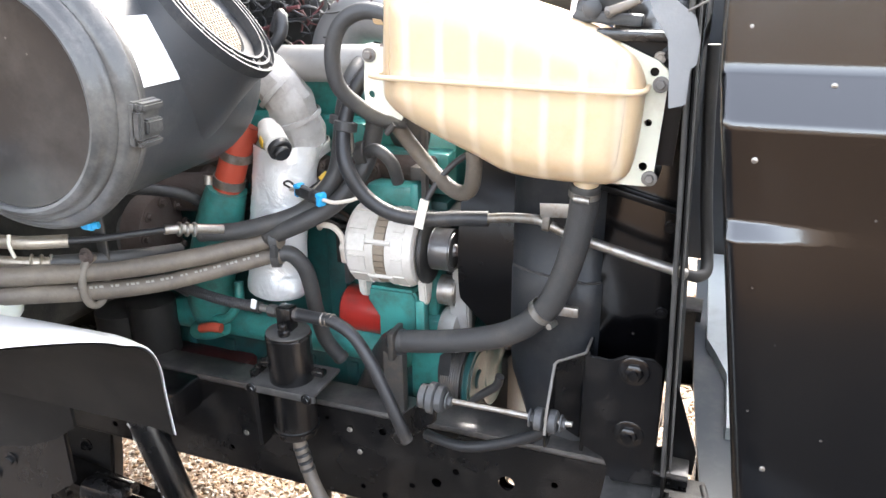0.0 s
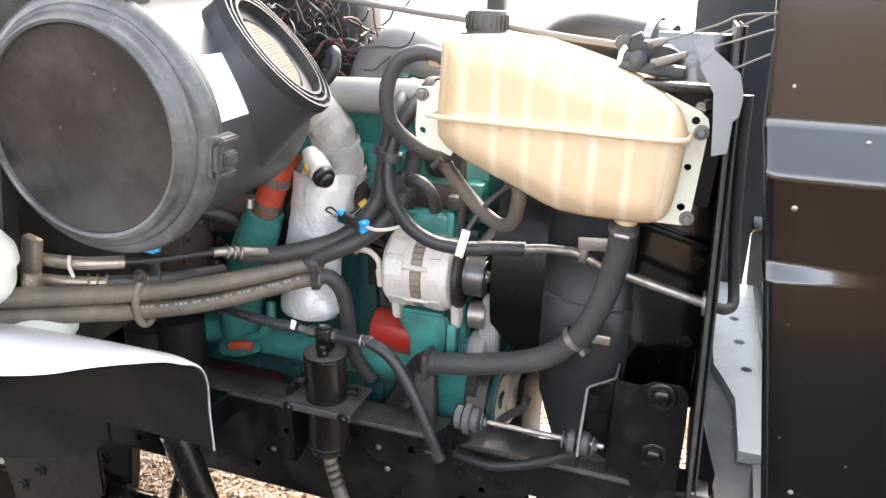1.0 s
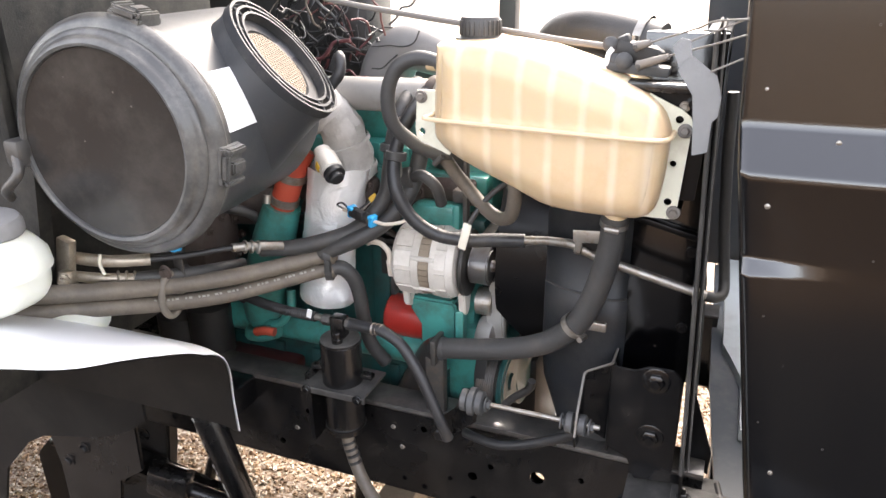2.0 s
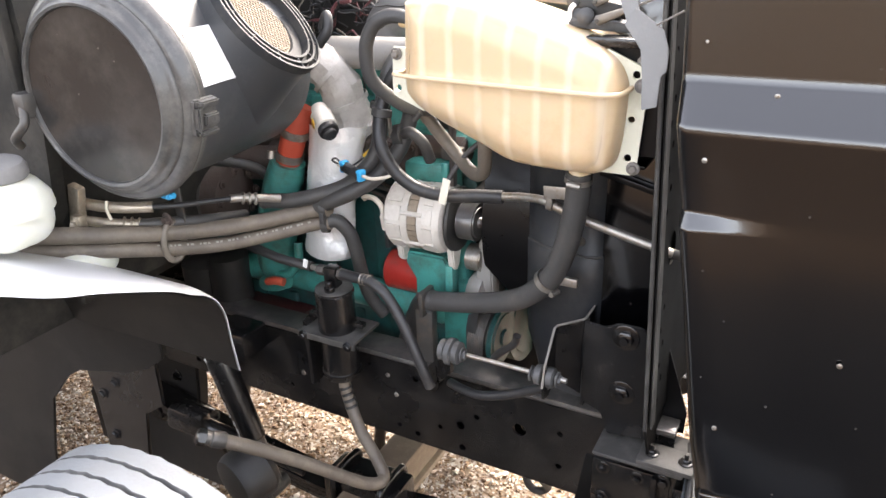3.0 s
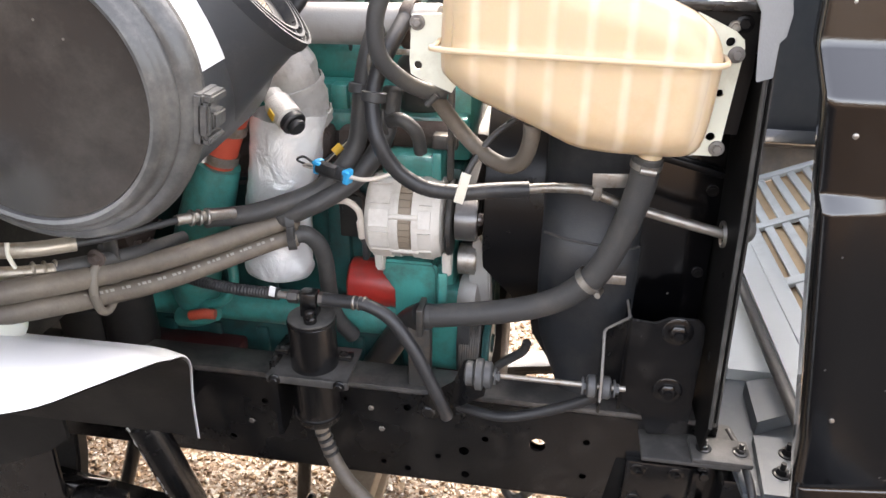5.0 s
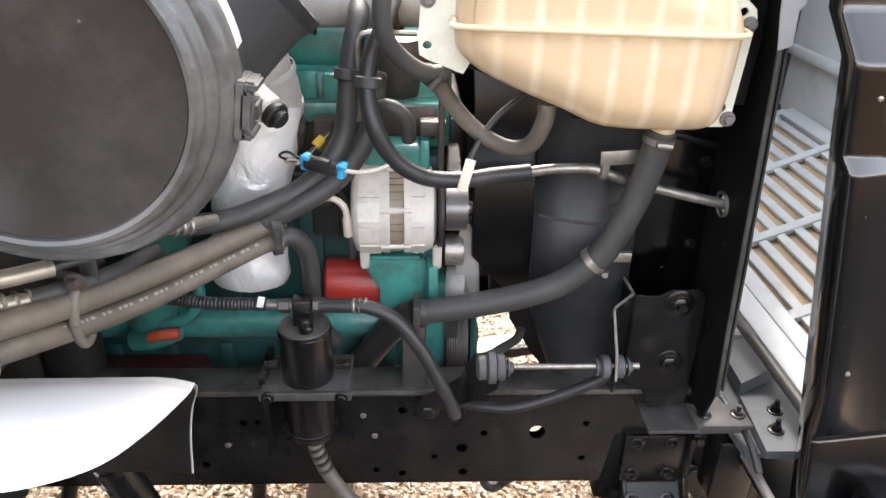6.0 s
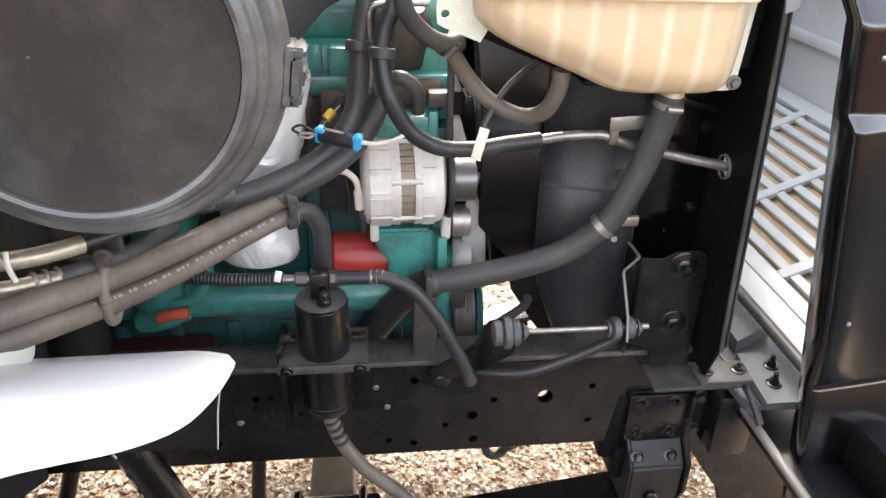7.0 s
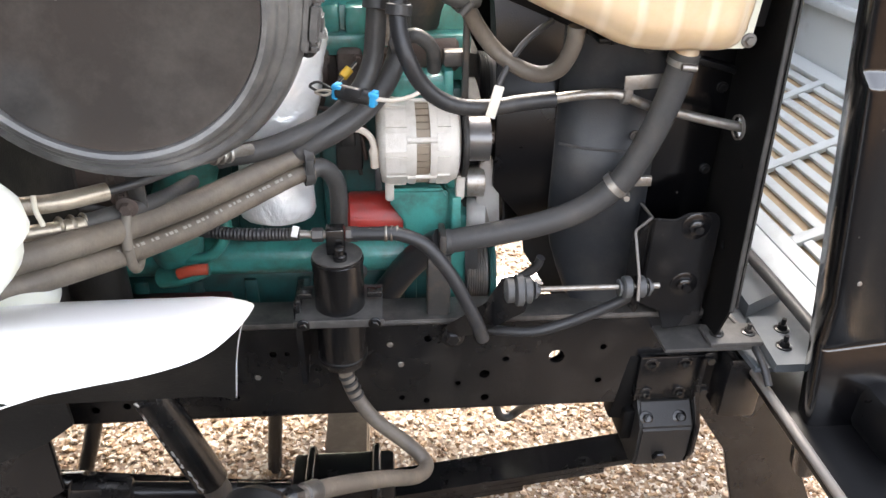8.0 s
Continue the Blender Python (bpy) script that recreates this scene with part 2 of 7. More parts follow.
def gravel_material(name, light):
    m = bpy.data.materials.new(name)
    m.use_nodes = True
    nt = m.node_tree
    b = nt.nodes["Principled BSDF"]
    tc = nt.nodes.new("ShaderNodeTexCoord")
    cell = nt.nodes.new("ShaderNodeTexVoronoi")
    cell.inputs["Scale"].default_value = 85
    ramp = nt.nodes.new("ShaderNodeValToRGB")
    ramp.color_ramp.elements[0].color = (0.16 * light, 0.085 * light, 0.042 * light, 1)
    ramp.color_ramp.elements[1].color = (1.0 * light, 0.90 * light, 0.76 * light, 1)
    e = ramp.color_ramp.elements.new(0.55)
    e.color = (0.46 * light, 0.29 * light, 0.155 * light, 1)
    sep = nt.nodes.new("ShaderNodeSeparateColor")
    nt.links.new(tc.outputs["Object"], cell.inputs["Vector"])
    nt.links.new(cell.outputs["Color"], sep.inputs[0])
    if name == "gravel_stones":
        geo = nt.nodes.new("ShaderNodeNewGeometry")
        nt.links.new(geo.outputs["Random Per Island"], ramp.inputs[0])
    else:
        nt.links.new(sep.outputs[0], ramp.inputs[0])
    nt.links.new(ramp.outputs[0], b.inputs["Base Color"])
    b.inputs["Roughness"].default_value = 0.75
    fine = nt.nodes.new("ShaderNodeTexNoise")
    fine.inputs["Scale"].default_value = 90
    nt.links.new(tc.outputs["Object"], fine.inputs["Vector"])
    bp = nt.nodes.new("ShaderNodeBump")
    bp.inputs["Strength"].default_value, bp.inputs["Distance"].default_value = 0.6, 0.006
    nt.links.new(fine.outputs["Fac"], bp.inputs["Height"])
    nt.links.new(bp.outputs["Normal"], b.inputs["Normal"])
    return m


M_FLANGE = material("pale_flange_plastic", (0.72, 0.71, 0.58), 0.45, dust=(0.55, 0.5, 0.38), dust_amount=0.3, bump=0.1)
M_RINGS = material("dull_black_plastic", (0.026, 0.027, 0.029), 0.6, dust=(0.075, 0.07, 0.064), dust_amount=0.4, bump=0.15, scale=30, spec=0.25)
M_FOIL, M_TANK, M_JUG = foil_material(), tank_material(), jug_material()
M_GRAVEL, M_STONES = gravel_material("gravel_bed", 0.38), gravel_material("gravel_stones", 0.62)
M_CABIN = material("cab_dusty_black", (0.020, 0.0195, 0.018), 0.55, dust=(0.06, 0.054, 0.046), dust_amount=0.5, bump=0.35, scale=16, vary=0.4, spec=0.2)
M_FLANGETOP = material("dusty_flange", (0.040, 0.038, 0.036), 0.34, dust=(0.12, 0.108, 0.096), dust_amount=0.5, bump=0.25, scale=25, coat=0.35)
M_SILL = material("grey_primer", (0.072, 0.082, 0.09), 0.45, dust=(0.16, 0.16, 0.153), dust_amount=0.35, bump=0.15, scale=12)
M_RIB = material("pale_cream_plastic", (0.66, 0.50, 0.32), 0.34, vary=0.05, scale=14)


# ---- mesh helpers ----
def link(name, bm, mat, angle=40):
    me = bpy.data.meshes.new(name)
    bmesh.ops.recalc_face_normals(bm, faces=bm.faces)
    bm.to_mesh(me)
    bm.free()
    for p in me.polygons:
        p.use_smooth = True
    me.set_sharp_from_angle(angle=radians(angle))
    for mm in mat if isinstance(mat, (list, tuple)) else (mat,):
        me.materials.append(mm)
    return new(name, me)


def thing(name, base, label, category, group="", kind=""):
    """An Empty at the thing's base, to hold its parts."""
    ob = new(name)
    ob.location = base
    ob.empty_display_size = 0.05
    return tagged(ob, label, category, group, kind)


def base_of(ob):
    p = Vector((0, 0, 0))
    while ob:
        p += ob.location
        ob = ob.parent
    return p


def part(name, bm, mat, parent, label="", angle=40):
    """One mesh, given in world metres, under a thing or a part."""
    ob = link(name, bm, mat, angle)
    off = base_of(parent)
    ob.data.transform(Matrix.Translation(-off))
    ob.parent = parent
    if label:
        ob["label"] = label
    return ob


def solo(name, bm, mat, label, category, group="", kind="", angle=40):
    """A thing that is one mesh, with its origin at its base."""
    ob = link(name, bm, mat, angle)
    vs = [v.co for v in ob.data.vertices]
    base = Vector((sum(v.x for v in vs) / len(vs), sum(v.y for v in vs) / len(vs), min(v.z for v in vs)))
    ob.data.transform(Matrix.Translation(-base))
    ob.location = base
    return tagged(ob, label, category, group, kind)


def B():
    return bmesh.new()


def rot_to(axis):
    return Vector(axis).normalized().to_track_quat("Z", "Y").to_matrix().to_4x4()


def box(bm, centre, size, turn=(0, 0, 0), bevel=0.0, segs=2):
    m = pose(*centre, *turn) @ Matrix.Diagonal((*size, 1))
    r = bmesh.ops.create_cube(bm, size=1.0, matrix=m)
    if bevel:
        es = list({e for v in r["verts"] for e in v.link_edges})
        bmesh.ops.bevel(bm, geom=es, offset=bevel, segments=segs, affect="EDGES", profile=0.5)
    return bm


def lathe(bm, profile, origin, axis, n=32, cap0=True, cap1=True):
    """profile: (radius, height along the axis)."""
    m = Matrix.Translation(origin) @ rot_to(axis)
    rings = []
    for r, h in profile:
        rings.append([bm.verts.new(m @ Vector((r * math.cos(2 * math.pi * i / n), r * math.sin(2 * math.pi * i / n), h))) for i in range(n)])
    for a, b in zip(rings[:-1], rings[1:]):
        for i in range(n):
            bm.faces.new((a[i], a[(i + 1) % n], b[(i + 1) % n], b[i]))
    if cap0:
        bm.faces.new(rings[0][::-1])
    if cap1:
        bm.faces.new(rings[-1])
    return bm


def cyl(bm, p0, p1, r0, r1=None, n=20, chamfer=0.0):
    p0, p1 = Vector(p0), Vector(p1)
    r1 = r0 if r1 is None else r1
    h = (p1 - p0).length
    c = min(chamfer, h / 3, r0 / 2)
    prof = [(r0 - c, 0), (r0, c), (r1, h - c), (r1 - c, h)] if c else [(r0, 0), (r1, h)]
    return lathe(bm, prof, p0, p1 - p0, n)


def smooth_path(pts, steps=6):
    """Catmull-Rom through the points."""
    ps = [Vector(p) for p in pts]
    ps = [2 * ps[0] - ps[1]] + ps + [2 * ps[-1] - ps[-2]]
    out = []
    for i in range(1, len(ps) - 2):
        a, b, c, d = ps[i - 1:i + 3]
        for k in range(steps):
            t = k / steps
            out.append(0.5 * (2 * b + (c - a) * t + (2 * a - 5 * b + 4 * c - d) * t * t + (3 * b - a - 3 * c + d) * t ** 3))
    out.append(ps[-2])
    return out


def tube(bm, pts, r, n=14, steps=6, ribs=0.0, pitch=0.007, flat=1.0):
    """A hose along a smooth line; ribs: depth of the rings of a corrugated one."""
    line = smooth_path(pts, steps) if steps > 1 else [Vector(p) for p in pts]
    if ribs:
        dense, acc = [], 0.0
        for a, b in zip(line[:-1], line[1:]):
            k = max(1, int((b - a).length / (pitch / 2)))
            dense += [a.lerp(b, i / k) for i in range(k)]
        line = dense + [line[-1]]
    up = Vector((0.13, 0.31, 0.94))
    rings = []
    for i, p in enumerate(line):
        d = (line[min(i + 1, len(line) - 1)] - line[max(i - 1, 0)]).normalized()
        s = d.cross(up)
        if s.length < 1e-3:
            s = d.cross(Vector((1, 0, 0)))
        s.normalize()
        up = s.cross(d).normalized()
        rr = r(i / (len(line) - 1)) if callable(r) else r
        if ribs and i % 2:
            rr -= ribs
        rings.append([bm.verts.new(p + rr * (math.cos(2 * math.pi * k / n) * s + flat * math.sin(2 * math.pi * k / n) * up)) for k in range(n)])
    for a, b in zip(rings[:-1], rings[1:]):
        for k in range(n):
            bm.faces.new((a[k], a[(k + 1) % n], b[(k + 1) % n], b[k]))
    bm.faces.new(rings[0][::-1])
    bm.faces.new(rings[-1])
    return bm


def plate(bm, outline, thick, m, holes=(), bevel=0.0):
    """A sheet: outline and round holes (x, y, radius) in its own plane, thickness along its own z, set by the matrix m."""
    loops = [[bm.verts.new(m @ Vector((x, y, 0))) for x, y in outline]]
    for hx, hy, hr in holes:
        k = 14
        loops.append([bm.verts.new(m @ Vector((hx + hr * math.cos(2 * math.pi * i / k), hy + hr * math.sin(2 * math.pi * i / k), 0))) for i in range(k)])
    es = []
    for lp in loops:
        es += [bm.edges.new((lp[i], lp[(i + 1) % len(lp)])) for i in range(len(lp))]
    if holes:
        fs = [f for f in bmesh.ops.triangle_fill(bm, edges=es, use_beauty=True, use_dissolve=False)["geom"] if isinstance(f, bmesh.types.BMFace)]
    else:
        fs = [bm.faces.new(loops[0])]
    ret = bmesh.ops.extrude_face_region(bm, geom=fs)
    vs = [v for v in ret["geom"] if isinstance(v, bmesh.types.BMVert)]
    bmesh.ops.translate(bm, verts=vs, vec=m.to_3x3() @ Vector((0, 0, thick)))
    if bevel and not holes:
        rim = [e for e in bm.edges if e.is_valid and e.calc_face_angle(0) > 0.6 and all(v in set(loops[0]) | set(vs) for v in e.verts)]
        bmesh.ops.bevel(bm, geom=rim, offset=bevel, segments=2, affect="EDGES")
    return bm


def facing(origin, right, up):
    """A matrix whose x runs along right and y along up."""
    r = Vector(right).normalized()
    u = (Vector(up) - Vector(up).dot(r) * r).normalized()
    n = r.cross(u)
    return Matrix.Translation(origin) @ Matrix((r, u, n)).transposed().to_4x4()


XZ = facing((0, 0, 0), (1, 0, 0), (0, 0, 1))      # a sheet that faces the near side


def at_y(y):
    return Matrix.Translation((0, y, 0)) @ XZ


def bolt(parent, p, axis, r=0.011, h=0.009, mat=None, name="bolt", washer=True, stud=0.0):
    bm = B()
    a = Vector(axis).normalized()
    p = Vector(p)
    if washer:
        lathe(bm, [(r * 1.55, -0.001), (r * 1.55, 0.002), (r * 1.4, 0.003)], p, a, 18)
    lathe(bm, [(r, 0.002), (r, h * 0.8), (r * 0.8, h)], p, a, 6)
    if stud:
        cyl(bm, p + a * h, p + a * (h + stud), r * 0.5, n=10)
    return part(name, bm, mat or M_FRAME, parent)


# ---- the ground ----
def ground():
    bm = B()
    bmesh.ops.create_grid(bm, x_segments=8, y_segments=8, size=150)
    solo("ground", bm, M_GRAVEL, "pale tan gravel yard that reaches the horizon", "ground", kind="structure")
    rng = np.random.RandomState(5)
    ico = B()
    bmesh.ops.create_icosphere(ico, subdivisions=1, radius=1.0)
    bv = np.array([v.co[:] for v in ico.verts])
    bf = np.array([[v.index for v in f.verts] for f in ico.faces])
    ico.free()
    # added out of view: dark ground that keeps the hood's lower reflection black
    bm = B()
    box(bm, (0, -1.1, 0.002), (150, 3.0, 0.012))
    solo("pavement", bm, M_DARKGROUND, "unseen dark ground strip added to blacken the hood's reflection", "pavement", kind="structure")
    # added out of view: brown strip for the hood's upper reflection
    bm = B()
    box(bm, (0, -5.85, 0.0), (150, 6.49, 0.010))
    solo("reflected_dirt_strip", bm, M_DIRT, "unseen brown dirt strip added to tint the hood's reflection", "dirt", kind="structure")
    n = 62000
    px, py = rng.uniform(-2.9, 1.5, n), 1.0 + 3.4 * rng.rand(n) ** 1.25
    size = 0.0035 + 0.0095 * rng.rand(n) ** 2.2
    verts = np.zeros((n, len(bv), 3))
    for i in range(n):
        s = bv * (1 + 0.28 * rng.randn(len(bv), 1)) * size[i] * np.array([1, 0.75, 0.55])
        a = rng.rand() * 6.28
        c, d = math.cos(a), math.sin(a)
        verts[i, :, 0] = px[i] + c * s[:, 0] - d * s[:, 1]
        verts[i, :, 1] = py[i] + d * s[:, 0] + c * s[:, 1]
        verts[i, :, 2] = s[:, 2] + size[i] * 0.25
    faces = (bf[None] + (np.arange(n) * len(bv))[:, None, None]).reshape(-1, 3)
    me = bpy.data.meshes.new("gravel_stones")
    me.from_pydata(verts.reshape(-1, 3).tolist(), [], faces.tolist())
    me.materials.append(M_STONES)
    tagged(new("gravel_stones", me), "loose tan and white gravel stones on the yard", "gravel", kind="stuff")


ground()

# ---- chassis ----
RY, RZ0, RZ1 = 1.47, 0.625, 0.885


def frame_rail(y, side, label, holes):
    t = thing("frame_rail", (-0.9, y, RZ0), label, "frame rail", group="chassis rails")
    bm = B()
    plate(bm, [(-2.6, RZ0), (0.46, RZ0), (0.46, RZ1 - 0.02), (-2.6, RZ1 - 0.02)], 0.009 * -side, at_y(y), holes)
    part("web", bm, M_FRAME, t)
    if holes:
        # added sheet behind the web that blocks light, so most holes stay dark
        bm = B()
        plate(bm, [(-2.6, RZ0 + 0.012), (0.43, RZ0 + 0.012), (0.43, RZ1 - 0.03), (-2.6, RZ1 - 0.03)], 0.006 * -side, at_y(y + side * 0.055), [(0.103, 0.735, 0.020)])
        part("hole_backing", bm, M_FRAME, t)
    for name, z in (("top_flange", RZ1 - 0.010), ("bottom_flange", RZ0 + 0.005)):
        bm = B()
        box(bm, (-1.07, y + side * 0.042, z), (3.06, 0.084, 0.0095), bevel=0.003)
        if name == "top_flange":
            cyl(bm, (-2.6, y + side * 0.008, z - 0.004), (0.46, y + side * 0.008, z - 0.004), 0.009, n=12)
        part(name, bm, M_FLANGETOP if name == "top_flange" else M_FRAME, t)
    return t


HOLES = [(-0.27, 0.819, 0.008), (-0.247, 0.764, 0.007), (-0.189, 0.828, 0.009), (-0.015, 0.765, 0.008), (-0.061, 0.724, 0.012), (-0.057, 0.655, 0.010),
         (-0.19, 0.653, 0.008), (-0.246, 0.664, 0.007), (-0.557, 0.742, 0.009), (-0.612, 0.682, 0.010), (-0.33, 0.834, 0.005), (-0.431, 0.754, 0.004),
         (0.10, 0.766, 0.018), (0.203, 0.789, 0.008), (0.203, 0.693, 0.008), (-0.916, 0.663, 0.009), (-0.848, 0.671, 0.009), (-0.987, 0.665, 0.009),
         (-0.52, 0.80, 0.008), (-0.49, 0.80, 0.006), (-0.12, 0.70, 0.007)]
near_rail = frame_rail(RY, 1, "black painted steel frame rail with a row of drilled holes", HOLES)
far_rail = frame_rail(2.33, -1, "black far-side steel frame rail under the engine", [])
for x, z in ((-0.27, 0.819), (-0.247, 0.764), (-0.557, 0.742)):
    bolt(near_rail, (x, RY - 0.001, z), (0, -1, 0), 0.007, 0.006, M_STEEL, washer=False)
for x, z in ((-0.137, 0.838), (-0.072, 0.84)):
    bolt(near_rail, (x, RY - 0.012, z), (0, -1, 0), 0.015 if x < -0.1 else 0.009, 0.014, M_FRAME)

t = thing("front_crossmember", (0.52, 1.9, 0.2), "black steel front crossmember with tow brackets at the rail ends", "crossmember")
bm = B()
box(bm, (0.52, 1.9, 0.70), (0.09, 0.98, 0.17), bevel=0.01)
part("beam", bm, M_FRAME, t)
for y in (1.49, 2.31):
    bm = B()
    plate(bm, [(0.45, 0.775), (0.61, 0.775), (0.64, 0.70), (0.70, 0.52), (0.90, 0.12), (0.66, 0.12), (0.56, 0.44), (0.45, 0.60)], 0.014, at_y(y), bevel=0.003)
    part("tow_bracket", bm, M_FRAME, t)
bm = B()
box(bm, (0.57, 1.455, 0.66), (0.10, 0.02, 0.15), (0, 25, 0), bevel=0.006)
part("packing_plate", bm, M_SHROUD, t)
bm = B()
box(bm, (-1.35, 1.9, 0.7), (0.12, 0.86, 0.14), bevel=0.01)
solo("rear_crossmember", bm, M_FRAME, "black steel crossmember under the gearbox", "crossmember")


def spring_hanger():
    t = thing("spring_hanger", (0.36, 1.45, 0.46), "black cast spring hanger bolted to the frame rail", "spring hanger")
    bm = B()
    box(bm, (0.36, 1.462, 0.703), (0.145, 0.02, 0.13), bevel=0.006)
    part("upper_plate", bm, M_FRAME, t)
    bm = B()
    box(bm, (0.278, 1.492, 0.665), (0.05, 0.05, 0.19), (0, 8, 0), bevel=0.008)
    box(bm, (0.286, 1.50, 0.565), (0.03, 0.10, 0.09), bevel=0.008)
    part("backing", bm, M_FLATBLACK, t, "dull black backing block")
    bm = B()
    prof = [(1.472, 0.645), (1.452, 0.645), (1.405, 0.595), (1.405, 0.50), (1.415, 0.47), (1.44, 0.46), (1.56, 0.46), (1.56, 0.60)]
    plate(bm, prof, -0.125, facing((0.298, 0, 0), (0, 1, 0), (0, 0, 1)) @ Matrix.Diagonal((1, 1, -1, 1)), bevel=0.006)
    part("lower_body", bm, M_CAB, t)
    bm = B()
    plate(bm, [(1.475, 0.768), (1.44, 0.768), (1.44, 0.66), (1.40, 0.605), (1.398, 0.52), (1.42, 0.47), (1.475, 0.47)], 0.011, facing((0.425, 0, 0), (0, 1, 0), (0, 0, 1)), bevel=0.002)
    part("side_rib", bm, M_FRAME, t)
    for x in (0.314, 0.392):
        for z, y in ((0.748, 1.452), (0.664, 1.452), (0.613, 1.424)):
            bolt(t, (x, y, z), (0, -1, 0 if z > 0.63 else 0.7), 0.0105, 0.012, M_FRAME, stud=0.006)
    bolt(t, (0.352, 1.405, 0.512), (0, -1, 0), 0.017, 0.014, M_FRAME, washer=False, name="pin_bolt")
    for z in (0.755, 0.665):
        bolt(t, (0.448, 1.455, z), (0, -1, 0), 0.012, 0.012, M_FRAME)
    return t


spring_hanger()


def leaf_spring(y, label):
    t = thing("leaf_spring", (-0.4, y, 0.40), label, "leaf spring", group="front springs")
    for k, (x0, x1) in enumerate(((-1.3, 0.355), (-1.2, 0.25), (-0.85, 0.05))):
        bm = B()
        pts, n = [], 24
        for i in range(n + 1):
            x = x0 + (x1 - x0) * i / n
            pts.append((x, 0.337 + 0.165 * (math.sqrt((x + 0.50) ** 2 + 0.0225) - 0.15) - 0.017 * k))
        low = [(x, z - 0.0155) for x, z in reversed(pts)]
        plate(bm, pts + low, -0.09, at_y(y - 0.045))
        part("leaf", bm, M_FRAME, t)
    bm = B()
    cyl(bm, (0.352, y - 0.05, 0.476), (0.352, y + 0.05, 0.476), 0.035, n=24, chamfer=0.003)
    part("spring_eye", bm, M_FRAME, t)
    return t


leaf_spring(1.5, "black painted front leaf spring pinned to its hanger")
leaf_spring(2.3, "black far-side front leaf spring under the engine")


def front_axle():
    t = thing("front_axle", (-0.39, 1.9, 0.2), "dusty muddy steel front axle beam under the frame", "axle")
    bm = B()
    box(bm, (-0.39, 1.9, 0.30), (0.07, 1.9, 0.13), bevel=0.012)
    box(bm, (-0.39, 1.9, 0.365), (0.11, 1.9, 0.022), bevel=0.006)
    box(bm, (-0.39, 1.9, 0.235), (0.11, 1.9, 0.022), bevel=0.006)
    part("beam", bm, M_TAN, t, "axle beam caked with tan mud")
    for y in (1.5, 2.3):
        bm = B()
        box(bm, (-0.39, y, 0.355), (0.25, 0.12, 0.12), bevel=0.012)
        part("spring_seat", bm, M_FRAME, t)
        for x in (-0.47, -0.31):
            bm = B()
            tube(bm, [(x, y - 0.07, 0.24), (x, y - 0.07, 0.40), (x, y - 0.04, 0.425), (x, y + 0.04, 0.425), (x, y + 0.07, 0.40), (x, y + 0.07, 0.24)], 0.011, 10, 4)
            part("u_bolt", bm, M_FRAME, t)
    bm = B()
    lathe(bm, [(0.03, 0), (0.07, 0.01), (0.078, 0.03), (0.078, 0.09), (0.06, 0.11)], (-0.55, 1.13, 0.60), (0.25, 1, 0.1), 28)
    part("brake_chamber", bm, M_CAB, t)
    bm = B()
    cyl(bm, (-0.92, 1.30, 0.60), (-0.50, 1.36, 0.50), 0.022, n=18)
    box(bm, (-0.86, 1.29, 0.60), (0.12, 0.05, 0.08), (0, 12, 10), bevel=0.015)
    part("drag_link", bm, M_FRAME, t)


front_axle()


def wheel():
    t = thing("wheel", (-0.40, 0.735, 0.0), "dusty pale-worn truck tyre on its steel rim", "wheel")
    R, W, c = 0.47, 0.28, Vector((-0.40, 0.735, 0.447))
    bm = B()
    prof = [(0.29, -W / 2 + 0.02), (0.40, -W / 2), (0.47, -W / 2 + 0.004), (0.502, -W / 2 + 0.02)]
    ribs = 5
    for i in range(ribs):
        a, b = -W / 2 + 0.03 + i * 0.0475, -W / 2 + 0.03 + i * 0.0475 + 0.0415
        prof += [(0.505, a - 0.002), (0.519, a + 0.002), (0.52, b - 0.002), (0.505, b)]
    prof += [(0.502, W / 2 - 0.02), (0.47, W / 2 - 0.004), (0.40, W / 2), (0.29, W / 2 - 0.02)]
    m = 120
    lathe(bm, prof, c, (0, 1, 0), m)
    for f in bm.faces:
        rr = [math.hypot(v.co.x - c.x, v.co.z - c.z) for v in f.verts]
        f.material_index = 0 if len(f.verts) == 4 and min(rr) > 0.5185 else 1
    rng = random.Random(3)
    for v in bm.verts:
        d = math.hypot(v.co.x - c.x, v.co.z - c.z)
        if d > 0.512:
            ang = math.atan2(v.co.z - c.z, v.co.x - c.x)
            v.co.y += 0.0014 * (1 if int(ang * 60 / math.pi) % 2 else -1) + rng.uniform(-0.0012, 0.0012)
    part("tyre", bm, (M_TYRE, M_GROOVE), t, "worn tread bleached with pale dust")
    bm = B()
    lathe(bm, [(0.06, -0.02), (0.18, -0.02), (0.20, 0.05), (0.285, 0.06), (0.295, 0.12)], c - Vector((0, 0.06, 0)), (0, -1, 0), 40, cap1=False)
    part("rim", bm, M_GREYPAINT, t)


wheel()


